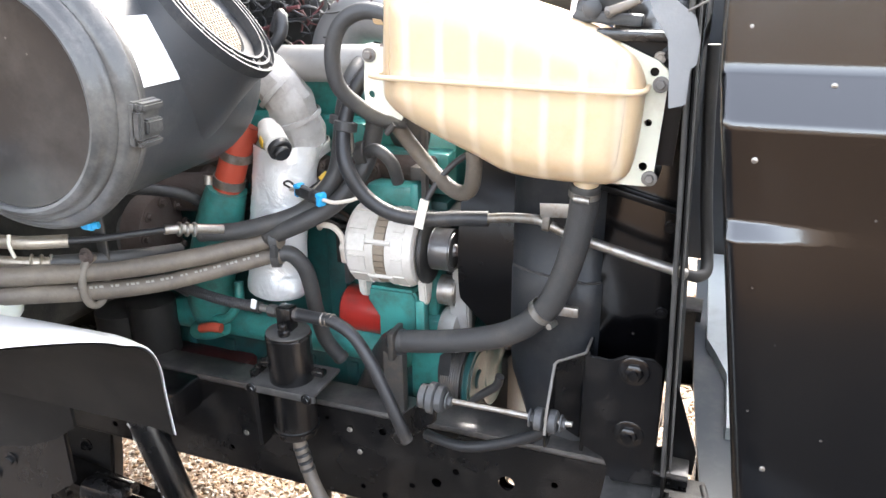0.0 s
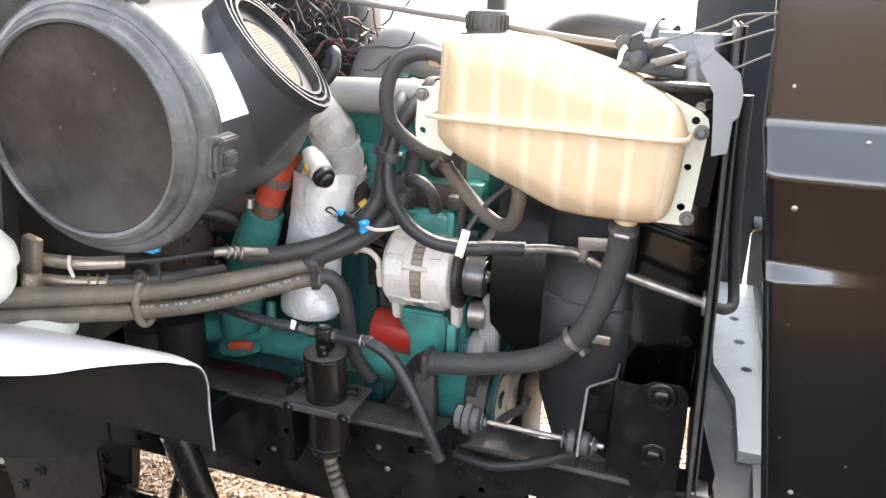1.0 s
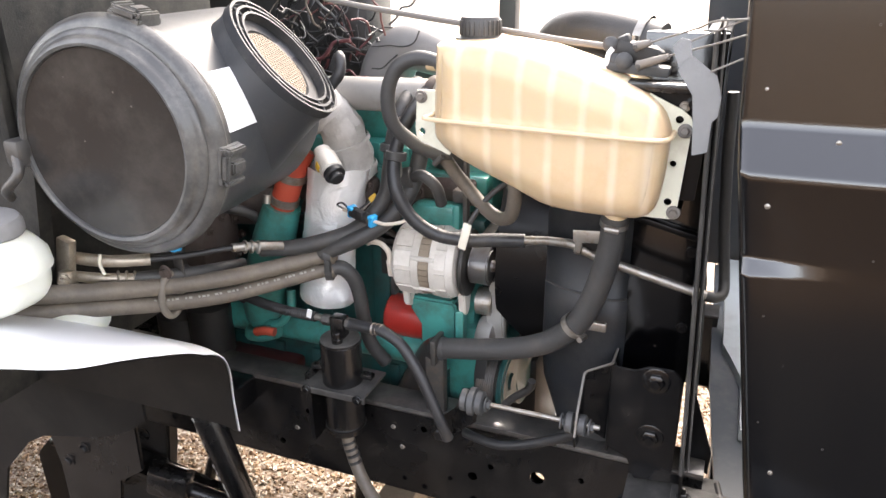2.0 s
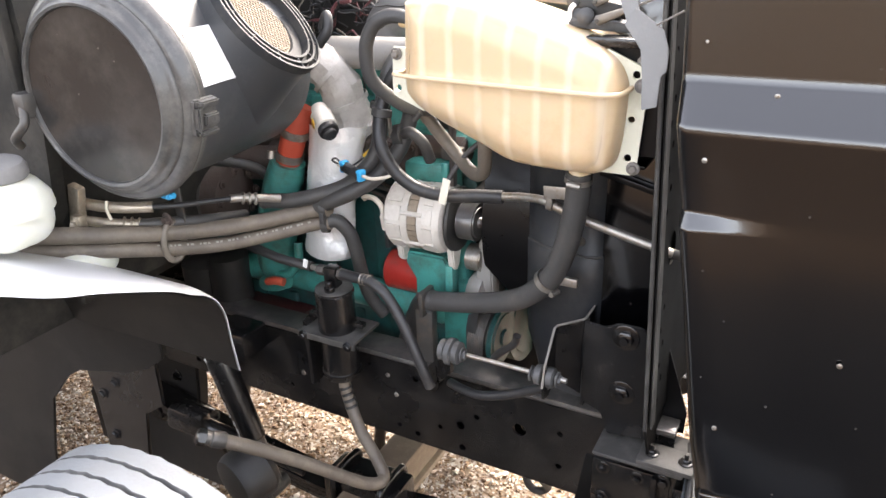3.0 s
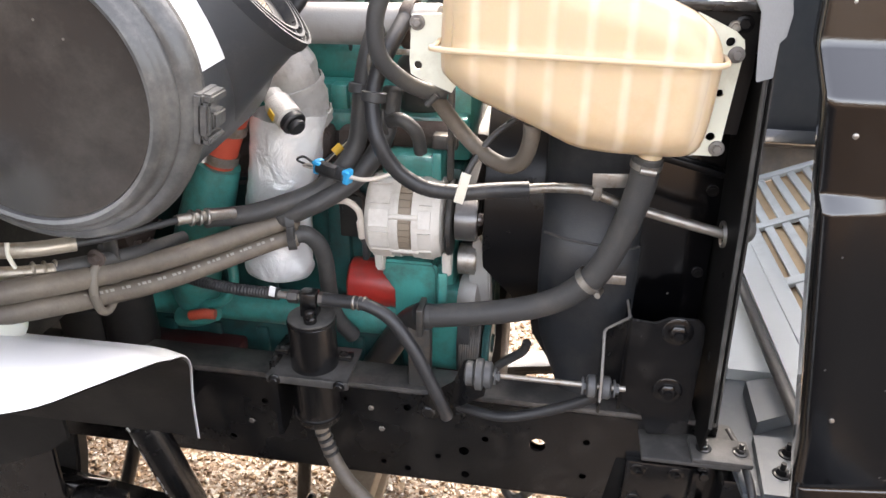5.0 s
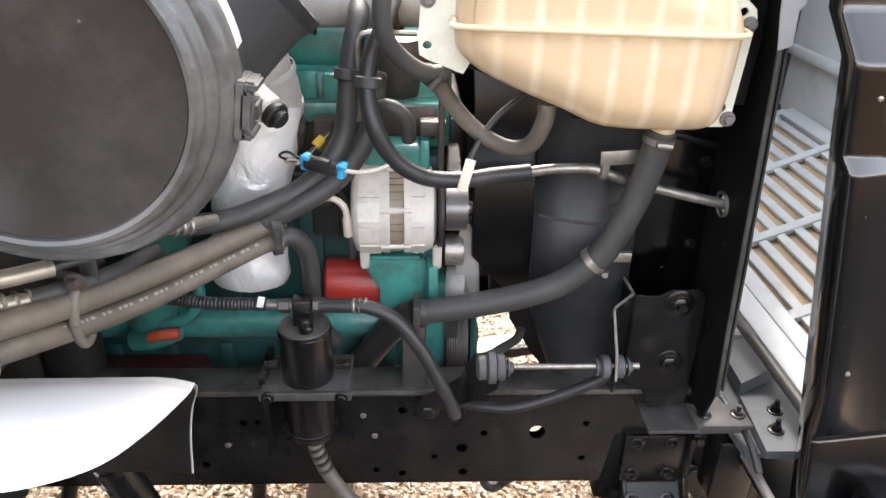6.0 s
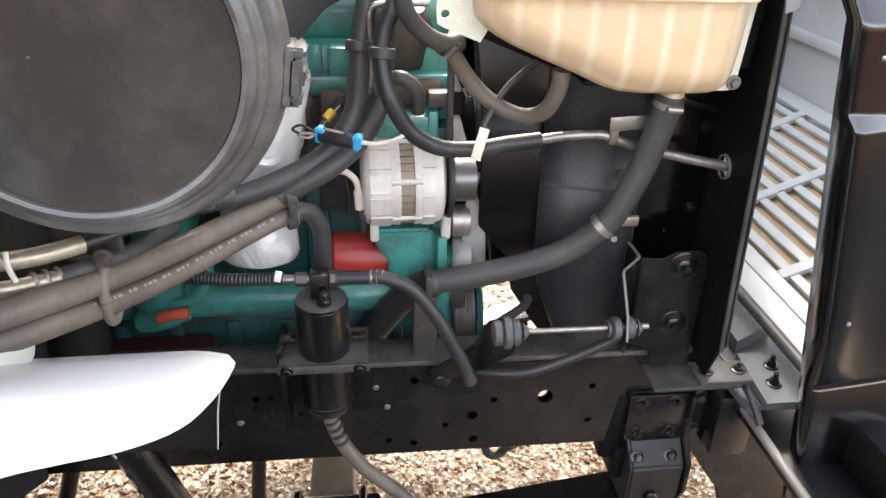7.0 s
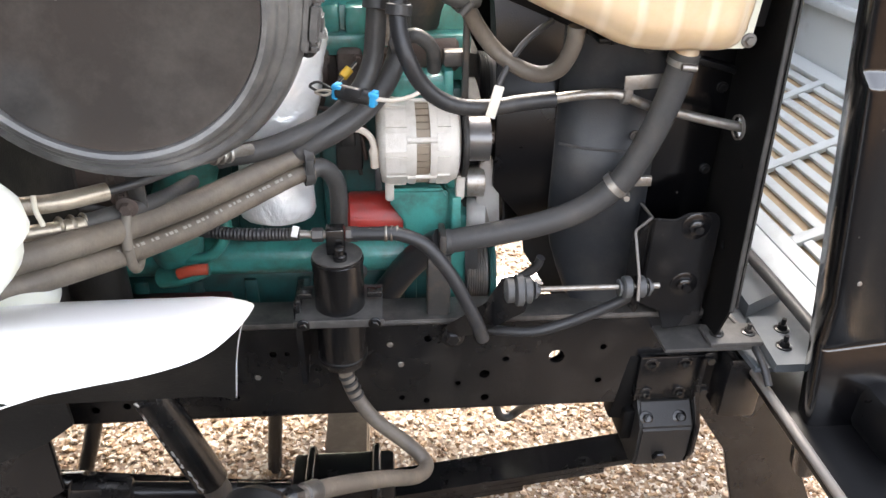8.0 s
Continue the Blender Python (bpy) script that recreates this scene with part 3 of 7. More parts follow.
def shock_absorber():
    t = thing("shock_absorber", (-0.64, 1.37, 0.4), "black tubular shock absorber with scraped edges beside the frame rail", "shock absorber")
    bm = B()
    a, b = Vector((-0.735, 1.33, 0.83)), Vector((-0.60, 1.33, 0.42))
    cyl(bm, a, a.lerp(b, 0.62), 0.036, n=24, chamfer=0.006)
    tubepart = part("dust_tube", bm, M_FRAME, t)
    rng = random.Random(8)
    for s0, s1, off in ((0.0, 0.27, -0.30), (0.30, 0.42, -0.05), (0.44, 0.60, 0.10)):
        bm = B()
        side = Vector((-0.30 + off, -0.93, 0.0)).normalized()
        n = 12
        tube(bm, [tuple(a.lerp(b, s0 + (s1 - s0) * i / n) + side * 0.0345 + Vector((rng.uniform(-0.002, 0.002), 0, 0))) for i in range(n + 1)], lambda s: 0.0012 + 0.0022 * abs(math.sin(s * 9 + off * 5)), 8, 2)
        part("scrape", bm, M_PIPE, tubepart, "streak of bare scraped metal")
    bm = B()
    cyl(bm, a.lerp(b, 0.6), b, 0.028, n=22, chamfer=0.004)
    cyl(bm, b - Vector((0, 0.04, 0)), b + Vector((0, 0.04, 0)), 0.025, n=18)
    part("body", bm, M_DARKSTEEL, t)
    bm = B()
    cyl(bm, a - Vector((0, 0.03, 0)), (a.x, RY, a.z), 0.022, n=18)
    box(bm, (a.x, 1.42, a.z + 0.01), (0.12, 0.10, 0.08), bevel=0.01)
    part("top_mount", bm, M_FRAME, t)


shock_absorber()
bm = B()
tube(bm, [(-0.60, 1.92, 0.62), (-0.617, 1.91, 0.3), (-0.645, 1.90, 0.0)], 0.022, 12, 3)
solo("drain_pipe", bm, M_FRAME, "black drain pipe hanging under the engine", "pipe")
bm = B()
tube(bm, [(-0.98, 1.70, 0.62), (-1.058, 1.70, 0.381), (-1.115, 1.70, 0.226), (-1.19, 1.70, 0.02)], 0.021, 12, 3)
solo("exhaust_drop_pipe", bm, M_FRAME, "black drop pipe sloping down behind the spring", "pipe")
bm = B()
tube(bm, [(0.02, 1.70, 0.64), (0.02, 1.72, 0.40), (0.05, 1.73, 0.34), (0.09, 1.72, 0.38), (0.10, 1.50, 0.64)], 0.012, 12)
solo("breather_hose", bm, M_RUBBER, "black rubber hose looped under the frame rail", "hose")

# ---- fender, reservoir, cab ----
RIM = [(-0.545, 1.225, 0.90), (-0.527, 1.20, 1.01), (-0.509, 1.18, 1.082), (-0.491, 1.155, 1.127), (-0.479, 1.13, 1.160), (-0.472, 1.10, 1.187), (-0.460, 1.055, 1.214), (-0.444, 1.0, 1.251), (-0.435, 0.91, 1.296),
       (-0.436, 0.84, 1.326), (-0.453, 0.787, 1.341), (-0.495, 0.760, 1.344), (-0.56, 0.757, 1.333), (-0.622, 0.757, 1.316), (-0.80, 0.757, 1.245), (-1.0, 0.757, 1.12)]


def fender():
    t = thing("fender", (-0.8, 1.0, 0.9), "white painted fender panel with a black underside above the tyre", "fender")
    line = smooth_path(RIM, 4)
    steps = 20
    bm = B()
    rows = []
    for p in line:
        row = []
        for j in range(steps + 1):
            s = 1.7 * (j / steps) ** 2.2
            row.append(bm.verts.new(p + Vector((-s, 0.0, 0.010 * math.sin(min(s / 0.05, 1) * math.pi / 2) - 0.03 * s * s))))
        rows.append(row)
    for a, b in zip(rows[:-1], rows[1:]):
        for j in range(steps):
            bm.faces.new((a[j], a[j + 1], b[j + 1], b[j]))
    bmesh.ops.recalc_face_normals(bm, faces=bm.faces)
    up = [f for f in bm.faces if abs(f.normal.z) > 0.8]
    sign = -1 if up and up[0].normal.z < 0 else 1
    if sign < 0:
        bmesh.ops.reverse_faces(bm, faces=bm.faces)
    top = B()
    me_tmp = bpy.data.meshes.new("tmp")
    bm.to_mesh(me_tmp)
    top.from_mesh(me_tmp)
    for v in bm.verts:
        v.co -= 0.0045 * v.normal
    ob = part("underside", bm, M_INNER, t)
    ret = bmesh.ops.extrude_face_region(top, geom=list(top.faces))
    vs = [v for v in ret["geom"] if isinstance(v, bmesh.types.BMVert)]
    top.normal_update()
    bmesh.ops.translate(top, verts=vs, vec=(0, 0, 0.004))
    part("panel", top, M_WHITE, t)
    bpy.data.meshes.remove(me_tmp)
    bm = B()
    tube(bm, [tuple(p + Vector((0.001, 0, 0.0))) for p in line], 0.0010, 8, 1)
    part("rim_edge", bm, M_WHITE, t)
    bm = B()
    plate(bm, [(-2.4, 0.02), (-1.58, 0.02), (-1.503, 0.295), (-1.416, 0.535), (-1.297, 0.657), (-1.225, 0.70), (-1.0, 0.755), (-0.90, 0.80), (-0.84, 0.845), (-0.84, 0.92), (-0.86, 1.20), (-2.4, 1.25)], 0.008, at_y(1.24))
    part("splash_shield", bm, M_INNER, t)
    bm = B()
    plate(bm, [(-1.205, 0.28), (-1.212, 0.45), (-1.21, 0.60), (-1.228, 0.705), (-1.06, 0.76), (-0.90, 0.80), (-0.905, 0.66), (-0.99, 0.60), (-1.02, 0.45), (-1.03, 0.28)], 0.012, at_y(1.262), bevel=0.003)
    brace = part("brace", bm, M_FRAME, t, "black brace below the splash shield")
    for x, z in ((-1.17, 0.62), (-1.16, 0.47), (-1.10, 0.68)):
        bolt(brace, (x, 1.250, z), (0, -1, 0), 0.012, 0.012, M_FRAME)
    return t


def rear_spring_hanger():
    t = thing("rear_spring_hanger", (-1.4, 1.6, 0.02), "black cast spring hanger and shackle under the cab", "spring hanger")
    bm = B()
    plate(bm, [(-1.76, 0.02), (-1.765, 0.25), (-1.60, 0.42), (-1.38, 0.52), (-1.20, 0.70), (-1.08, 0.70), (-1.11, 0.58), (-1.13, 0.44), (-1.16, 0.30), (-1.06, 0.22), (-1.02, 0.02)], 0.05, at_y(1.61), bevel=0.008)
    body = part("casting", bm, M_CAB, t)
    for x, z, r in ((-1.30, 0.33, 0.055), (-1.52, 0.20, 0.045)):
        bm = B()
        lathe(bm, [(r, -0.01), (r, 0.03), (r * 0.75, 0.045), (r * 0.5, 0.045), (r * 0.45, 0.06)], (x, 1.56, z), (0, -1, 0), 28)
        part("boss", bm, M_FRAME, body)
    for x, z in ((-1.22, 0.48), (-1.18, 0.58), (-1.44, 0.40)):
        bolt(t, (x, 1.558, z), (0, -1, 0), 0.014, 0.014, M_FRAME)
    bm = B()
    tube(bm, [(-1.62, 1.54, 0.36), (-1.40, 1.53, 0.43), (-1.22, 1.52, 0.40), (-1.0, 1.50, 0.42)], 0.022, 12)
    part("link", bm, M_FRAME, t)


rear_spring_hanger()


fender()


def reservoir():
    t = thing("washer_reservoir", (-0.72, 0.885, 1.345), "white plastic washer bottle with a grey cap above the fender", "reservoir")
    bm = B()
    box(bm, (-0.752, 0.885, 1.405), (0.20, 0.15, 0.12), bevel=0.055, segs=6)
    lathe(bm, [(0.088, 0.0), (0.084, 0.022), (0.066, 0.046), (0.048, 0.060), (0.044, 0.072)], (-0.722, 0.885, 1.426), (0.1, 0, 1), 28)
    part("bottle", bm, M_JUG, t)
    bm = B()
    box(bm, (-0.835, 1.04, 1.248), (0.25, 0.13, 0.07), (0, 8, 0), bevel=0.033, segs=5)
    part("sump", bm, M_JUG, t, "lower lobe of the bottle on the fender")
    bm = B()
    lathe(bm, [(0.050, 0.0), (0.053, 0.004), (0.052, 0.020), (0.046, 0.030), (0.030, 0.035)], (-0.715, 0.885, 1.488), (0.1, 0, 1), 28)
    part("cap", bm, M_GREYRUBBER, t, "weathered grey rubber cap")


reservoir()


def cab():
    t = thing("cab", (-1.5, 1.9, 0.9), "dusty black front corner and firewall of the truck cab", "truck cab")
    bm = B()
    box(bm, (-1.18, 1.95, 1.75), (0.04, 2.1, 1.7), bevel=0.006)
    part("firewall", bm, M_CABIN, t)
    bm = B()
    plate(bm, [(-3.4, 1.10), (-1.5, 1.17), (-0.90, 1.225), (-0.79, 1.35), (-0.745, 1.6), (-0.755, 3.1), (-3.4, 3.1)], -0.03, at_y(1.02))
    part("corner_panel", bm, M_CABIN, t)
    bm = B()
    box(bm, (-2.1, 1.95, 3.12), (2.7, 2.1, 0.06), bevel=0.02)
    part("roof", bm, M_CABIN, t)
    bm = B()
    box(bm, (-2.3, 2.95, 1.95), (2.2, 0.04, 2.3), bevel=0.006)
    part("far_side", bm, M_CABIN, t)
    bm = B()
    box(bm, (-3.40, 1.98, 1.95), (0.04, 1.9, 2.3), bevel=0.006)
    part("rear_wall", bm, M_CABIN, t)
    bm = B()
    box(bm, (-0.76, 1.005, 1.95), (0.02, 0.02, 0.7), (0, 2, 0), bevel=0.004)
    part("seam", bm, M_CABIN, t)
    bm = B()
    box(bm, (-0.735, 0.99, 1.60), (0.035, 0.04, 0.05), bevel=0.008)
    tube(bm, [(-0.735, 0.98, 1.60), (-0.72, 0.965, 1.57), (-0.745, 0.955, 1.54), (-0.76, 0.97, 1.52)], 0.009, 10)
    part("latch", bm, M_DARKSTEEL, t)
    bm = B()
    box(bm, (-0.83, 1.3, 1.36), (0.03, 0.5, 0.5), bevel=0.005)
    part("side_wall", bm, M_CABIN, t)


cab()


def hood():
    t = thing("hood", (0.9, 2.0, 0.8), "tilted-open truck hood with glossy black inner panels and pale grey grille", "truck hood")
    # near inner panel: its depth changes with the height, its rear edge leans
    prof = [(2.55, 1.31), (2.15, 1.305), (1.80, 1.30), (1.68, 1.300), (1.666, 1.299), (1.662, 1.296), (1.612, 1.252), (1.606, 1.248), (1.595, 1.249), (1.478, 1.250), (1.470, 1.2498), (1.455, 1.2494), (1.448, 1.2490),
            (1.2, 1.245), (1.06, 1.242), (0.958, 1.2395), (0.946, 1.240), (0.9435, 1.2385), (0.941, 1.237), (0.60, 1.24)]
    def left(z):
        return 0.425 + (1.66 - z) * 0.152 if z < 1.66 else 0.425 - (z - 1.66) * 0.05
    bm = B()
    rows = []
    for z, y in prof:
        x0 = left(z)
        lip = -0.022 if 0.96 < z < 1.46 else 0.0
        row = [bm.verts.new((x0 + 0.006, y + 0.05, z)), bm.verts.new((x0, y + 0.012 + lip, z)), bm.verts.new((x0 + 0.004, y + 0.003 + lip, z)), bm.verts.new((x0 + 0.016, y + lip, z))]
        for k in range(1, 25):
            x = x0 + 0.016 + (1.35 - x0) * k / 24
            bow = 0.035 * ((x - x0) / 0.7) ** 2
            dy = 0.0
            if z < 1.46 and z > 0.96:
                dy = -0.022 * max(0.0, 1 - (x - x0) / 0.13)
            row.append(bm.verts.new((x, y + bow + dy, z + 0.11 * (x - 0.55) * min(1.0, max(0.0, (1.06 - z) / 0.1)))))
        rows.append(row)
    for a, b in zip(rows[:-1], rows[1:]):
        for j in range(len(a) - 1):
            bm.faces.new((a[j], a[j + 1], b[j + 1], b[j]))
    ret = bmesh.ops.extrude_face_region(bm, geom=list(bm.faces))
    bmesh.ops.translate(bm, verts=[v for v in ret["geom"] if isinstance(v, bmesh.types.BMVert)], vec=(0.006, 0.006, 0))
    part("side_panel", bm, M_HOOD, t, "glossy black side panel with pressed ridges", angle=60)
    for x, z, y in ((0.565, 1.653, 1.290), (0.503, 1.434, 1.25), (0.482, 1.559, 1.25), (0.553, 1.102, 1.228), (0.714, 1.262, 1.245), (0.458, 1.724, 1.303)):
        bm = B()
        lathe(bm, [(0.0042, 0), (0.0042, 0.002), (0.0025, 0.003)], (x, y, z), (0, -1, 0), 14)
        part("rivet", bm, M_STEEL, t)
    # grille, lying nearly flat in front of the radiator; bars run across the truck
    def gz(x):
        return 0.865 + 0.42 * (x - 0.62)
    d = Vector((1, 0, 0.42)).normalized()
    x0, x1, y0, y1 = 0.66, 1.16, 1.34, 2.75
    bars = 11
    bm = B()
    for xx, w in ((x0 + 0.022, 0.092), (x1, 0.05)):
        box(bm, (xx, (y0 + y1) / 2, gz(xx)), (w, y1 - y0, 0.03), (0, -22.8, 0), bevel=0.005)
    box(bm, (x0 + 0.040, (y0 + y1) / 2, gz(x0 + 0.040) + 0.014), (0.040, y1 - y0, 0.014), (0, -22.8, 0), bevel=0.004)
    part("grille_frame", bm, M_GREYPAINT, t)
    for i in range(2, bars):
        xx = x0 + (x1 - x0) * i / bars
        bm = B()
        box(bm, (xx, (y0 + y1) / 2, gz(xx)), (0.0245, y1 - y0, 0.016), (0, -22.8, 0), bevel=0.003)
        part("grille_bar", bm, M_GREYPAINT, t)
    for k in range(5):
        yy = y0 + (y1 - y0) * k / 4
        bm = B()
        box(bm, ((x0 + x1) / 2, yy, gz((x0 + x1) / 2) + 0.006), ((x1 - x0) * 1.085, 0.036, 0.016), (0, -22.8, 0), bevel=0.003)
        part("grille_rib", bm, M_GREYPAINT, t)
    # added sheet: its colour stands for sunlit gravel below the slots
    bm = B()
    box(bm, ((x0 + x1) / 2, (y0 + y1) / 2, gz((x0 + x1) / 2) - 0.014), ((x1 - x0) * 1.08, y1 - y0, 0.004), (0, -22.8, 0))
    part("gravel_glow_sheet", bm, M_SUNGRAVEL, t, "added tan sheet that stands for sunlit gravel behind the grille bars")
    # walls round the grille
    bm = B()
    plate(bm, [(1.3, 1.08), (2.9, 1.08), (2.9, 2.3), (1.3, 2.3)], 0.012, facing((1.19, 0, 0), (0, 1, 0), (0, 0, 1)))
    box(bm, (1.175, 2.1, 1.30), (0.03, 1.6, 0.035), bevel=0.008)
    part("crown_panel", bm, M_GREYPAINT, t)
    bm = B()
    plate(bm, [(0.583, 0.80), (0.583, 1.03), (1.19, 1.09), (1.19, 2.5), (0.26, 2.5), (0.295, 1.715), (0.305, 1.557), (0.315, 1.03), (0.36, 0.80)], 0.012, at_y(2.88))
    part("far_panel", bm, M_FARPANEL, t)
    bm = B()
    plate(bm, [(0.60, 0.80), (1.19, 1.02), (1.19, 1.09), (0.585, 1.03)], 0.012, at_y(2.883))
    part("far_skirt", bm, M_SILL, t)
    bm = B()
    box(bm, (0.88, 2.845, 1.065), (0.60, 0.055, 0.05), (-35, 0, 0), bevel=0.004)
    part("far_ledge", bm, M_HOOD, t)
    bm = B()
    plate(bm, [(0.50, 1.36), (0.70, 1.36), (0.70, 2.85), (0.43, 2.85), (0.455, 1.98)], 0.012, facing((0, 0, 0.792), (1, 0, 0), (0, 1, 0)))
    part("lower_sill", bm, M_SILL, t)
    bm = B()
    plate(bm, [(0.533, 1.735), (0.665, 1.735), (0.665, 2.84), (0.47, 2.84), (0.48, 2.16), (0.50, 2.10), (0.533, 1.98)], 0.03, facing((0, 0, 0.805), (1, 0, 0), (0, 1, 0)),
          holes=[(0.555, 2.335, 0.016), (0.568, 2.158, 0.016), (0.545, 2.51, 0.016)])
    part("raised_sill", bm, M_GREYPAINT, t, "pale grey raised sill with round holes")
    bm = B()
    plate(bm, [(0.555, 1.535), (0.675, 1.60), (0.66, 1.72), (0.56, 1.68)], 0.035, facing((0, 0, 0.808), (1, 0, 0), (0, 1, 0)))
    plate(bm, [(0.53, 1.34), (0.66, 1.34), (0.665, 1.51), (0.545, 1.51)], 0.020, facing((0, 0, 0.808), (1, 0, 0), (0, 1, 0)))
    part("mounting_pad", bm, M_SILL, t)
    bm = B()
    tube(bm, [(0.624, 1.345, 0.878), (0.622, 1.48, 0.880), (0.620, 1.62, 0.882), (0.619, 1.78, 0.880), (0.619, 2.1, 0.880), (0.619, 2.7, 0.880)], 0.014, 12)
    part("seal_strip", bm, M_RUBBER, t)
    bm = B()
    tube(bm, [(0.49, 1.50, 0.84), (0.505, 1.42, 0.835), (0.515, 1.36, 0.81), (0.52, 1.33, 0.78)], 0.008, 12)
    part("cable_conduit", bm, M_LOOM, t)
    bm = B()
    box(bm, (0.68, 1.12, 0.735), (0.30, 0.68, 0.03), bevel=0.006)
    box(bm, (0.70, 1.20, 0.80), (0.10, 0.16, 0.12), bevel=0.03)
    part("hinge_beam", bm, M_BLACK, t)
    # pale tube: the light on the worn beam edge, put into its colour
    bm = B()
    tube(bm, [(0.531, 1.455, 0.752), (0.531, 1.1, 0.751), (0.531, 0.80, 0.75)], 0.010, 10, 2)
    part("pale_edge", bm, M_DUSTYSTEEL, t, "worn beam edge, drawn pale where light catches it")
    for x, y in ((0.575, 1.40), (0.60, 1.46)):
        bolt(t, (x, y, 0.828), (0, 0, 1), 0.011, 0.014, M_BLACK, stud=0.014)


hood()


# ---- radiator and its supports ----
def radiator():
    t = thing("radiator", (0.36, 1.9, 0.83), "black truck radiator with side frames, behind the fan shroud", "radiator")
    bm = B()
    box(bm, (0.36, 2.0, 1.3), (0.06, 0.80, 0.86), bevel=0.006)
    part("core", bm, M_CAB, t)
    lean = Matrix.Translation((0.394, 0, 1.33)) @ Matrix.Rotation(radians(-2.6), 4, "Y") @ Matrix.Translation((0, 0, -1.33)) @ facing((0, 0, 0), (0, 1, 0), (0, 0, 1))
    bm = B()
    plate(bm, [(1.41, 0.845), (1.75, 0.845), (1.75, 1.20), (1.62, 1.30), (1.62, 1.80), (1.378, 1.80), (1.370, 1.55), (1.366, 0.95)], 0.005, lean, holes=[(1.466, 1.303, 0.021), (1.43, 1.24, 0.006), (1.44, 1.06, 0.010)])
    part("side_frame", bm, M_FLATBLACK, t)
    bm = B()
    plate(bm, [(1.367, 0.96), (1.75, 0.86), (1.75, 1.20), (1.60, 1.30), (1.60, 1.80), (1.379, 1.80), (1.371, 1.55)], 0.003, Matrix.Translation((0.010, 0, 0)) @ lean,
          holes=[(1.486, 1.303, 0.034)] + [(1.418 + 0.024 * (k % 2), 0.99 + 0.041 * k, 0.0075) for k in range(19) if abs(0.99 + 0.041 * k - 1.303) > 0.06])
    part("outer_sheet", bm, M_FLATBLACK, t, "black outer sheet with punched holes")
    # lip and edge: dusty, with the light on them put into the colour
    bm = B()
    plate(bm, [(1.366, 0.955), (1.394, 0.955), (1.400, 1.80), (1.378, 1.80), (1.370, 1.55)], 0.003, Matrix.Translation((0.0135, 0, 0)) @ lean)
    part("outer_lip", bm, M_LIP, t, "dusty strip along the frame edge, paler as if lit")
    bm = B()
    tube(bm, [(0.3975 - 0.0454 * (z - 1.33), y, z) for z, y in ((0.95, 1.364), (1.2, 1.367), (1.55, 1.369), (1.80, 1.377))], 0.0045, 10, 2)
    part("frame_edge", bm, M_LIP, t, "rounded dusty edge of the side frame, paler as if lit")
    bm = B()
    box(bm, (0.322, 1.555, 1.30), (0.146, 0.05, 0.96), bevel=0.004)
    part("side_tank", bm, M_HOOD, t, "flat gloss black side panel of the radiator")
    bm = B()
    box(bm, (0.318, 1.515, 1.415), (0.14, 0.026, 0.012), (0, 14, 0), bevel=0.002)
    part("tank_strut", bm, M_BLACK, t)
    for z in (1.36, 1.19, 1.02):
        bolt(t, (0.376, 1.529, z), (0, -1, 0), 0.007, 0.006, M_BLACK)
    bm = B()
    box(bm, (0.34, 1.9, 1.66), (0.10, 0.95, 0.07), bevel=0.012)
    part("top_tank", bm, M_BLACK, t)
    bm = B()
    lathe(bm, [(0.020, -0.004), (0.024, -0.004), (0.024, 0.004), (0.020, 0.004)], (0.3935, 1.466, 1.303), (1, 0, 0.045), 24, False, False)
    part("grommet", bm, M_STEEL, t, "bare metal ring round the rod hole")
    bm = B()
    plate(bm, [(0.416, 1.06), (0.470, 0.90), (0.468, 0.845), (0.416, 0.845)], 0.005, at_y(1.53))
    part("gusset", bm, M_BLACK, t)


radiator()


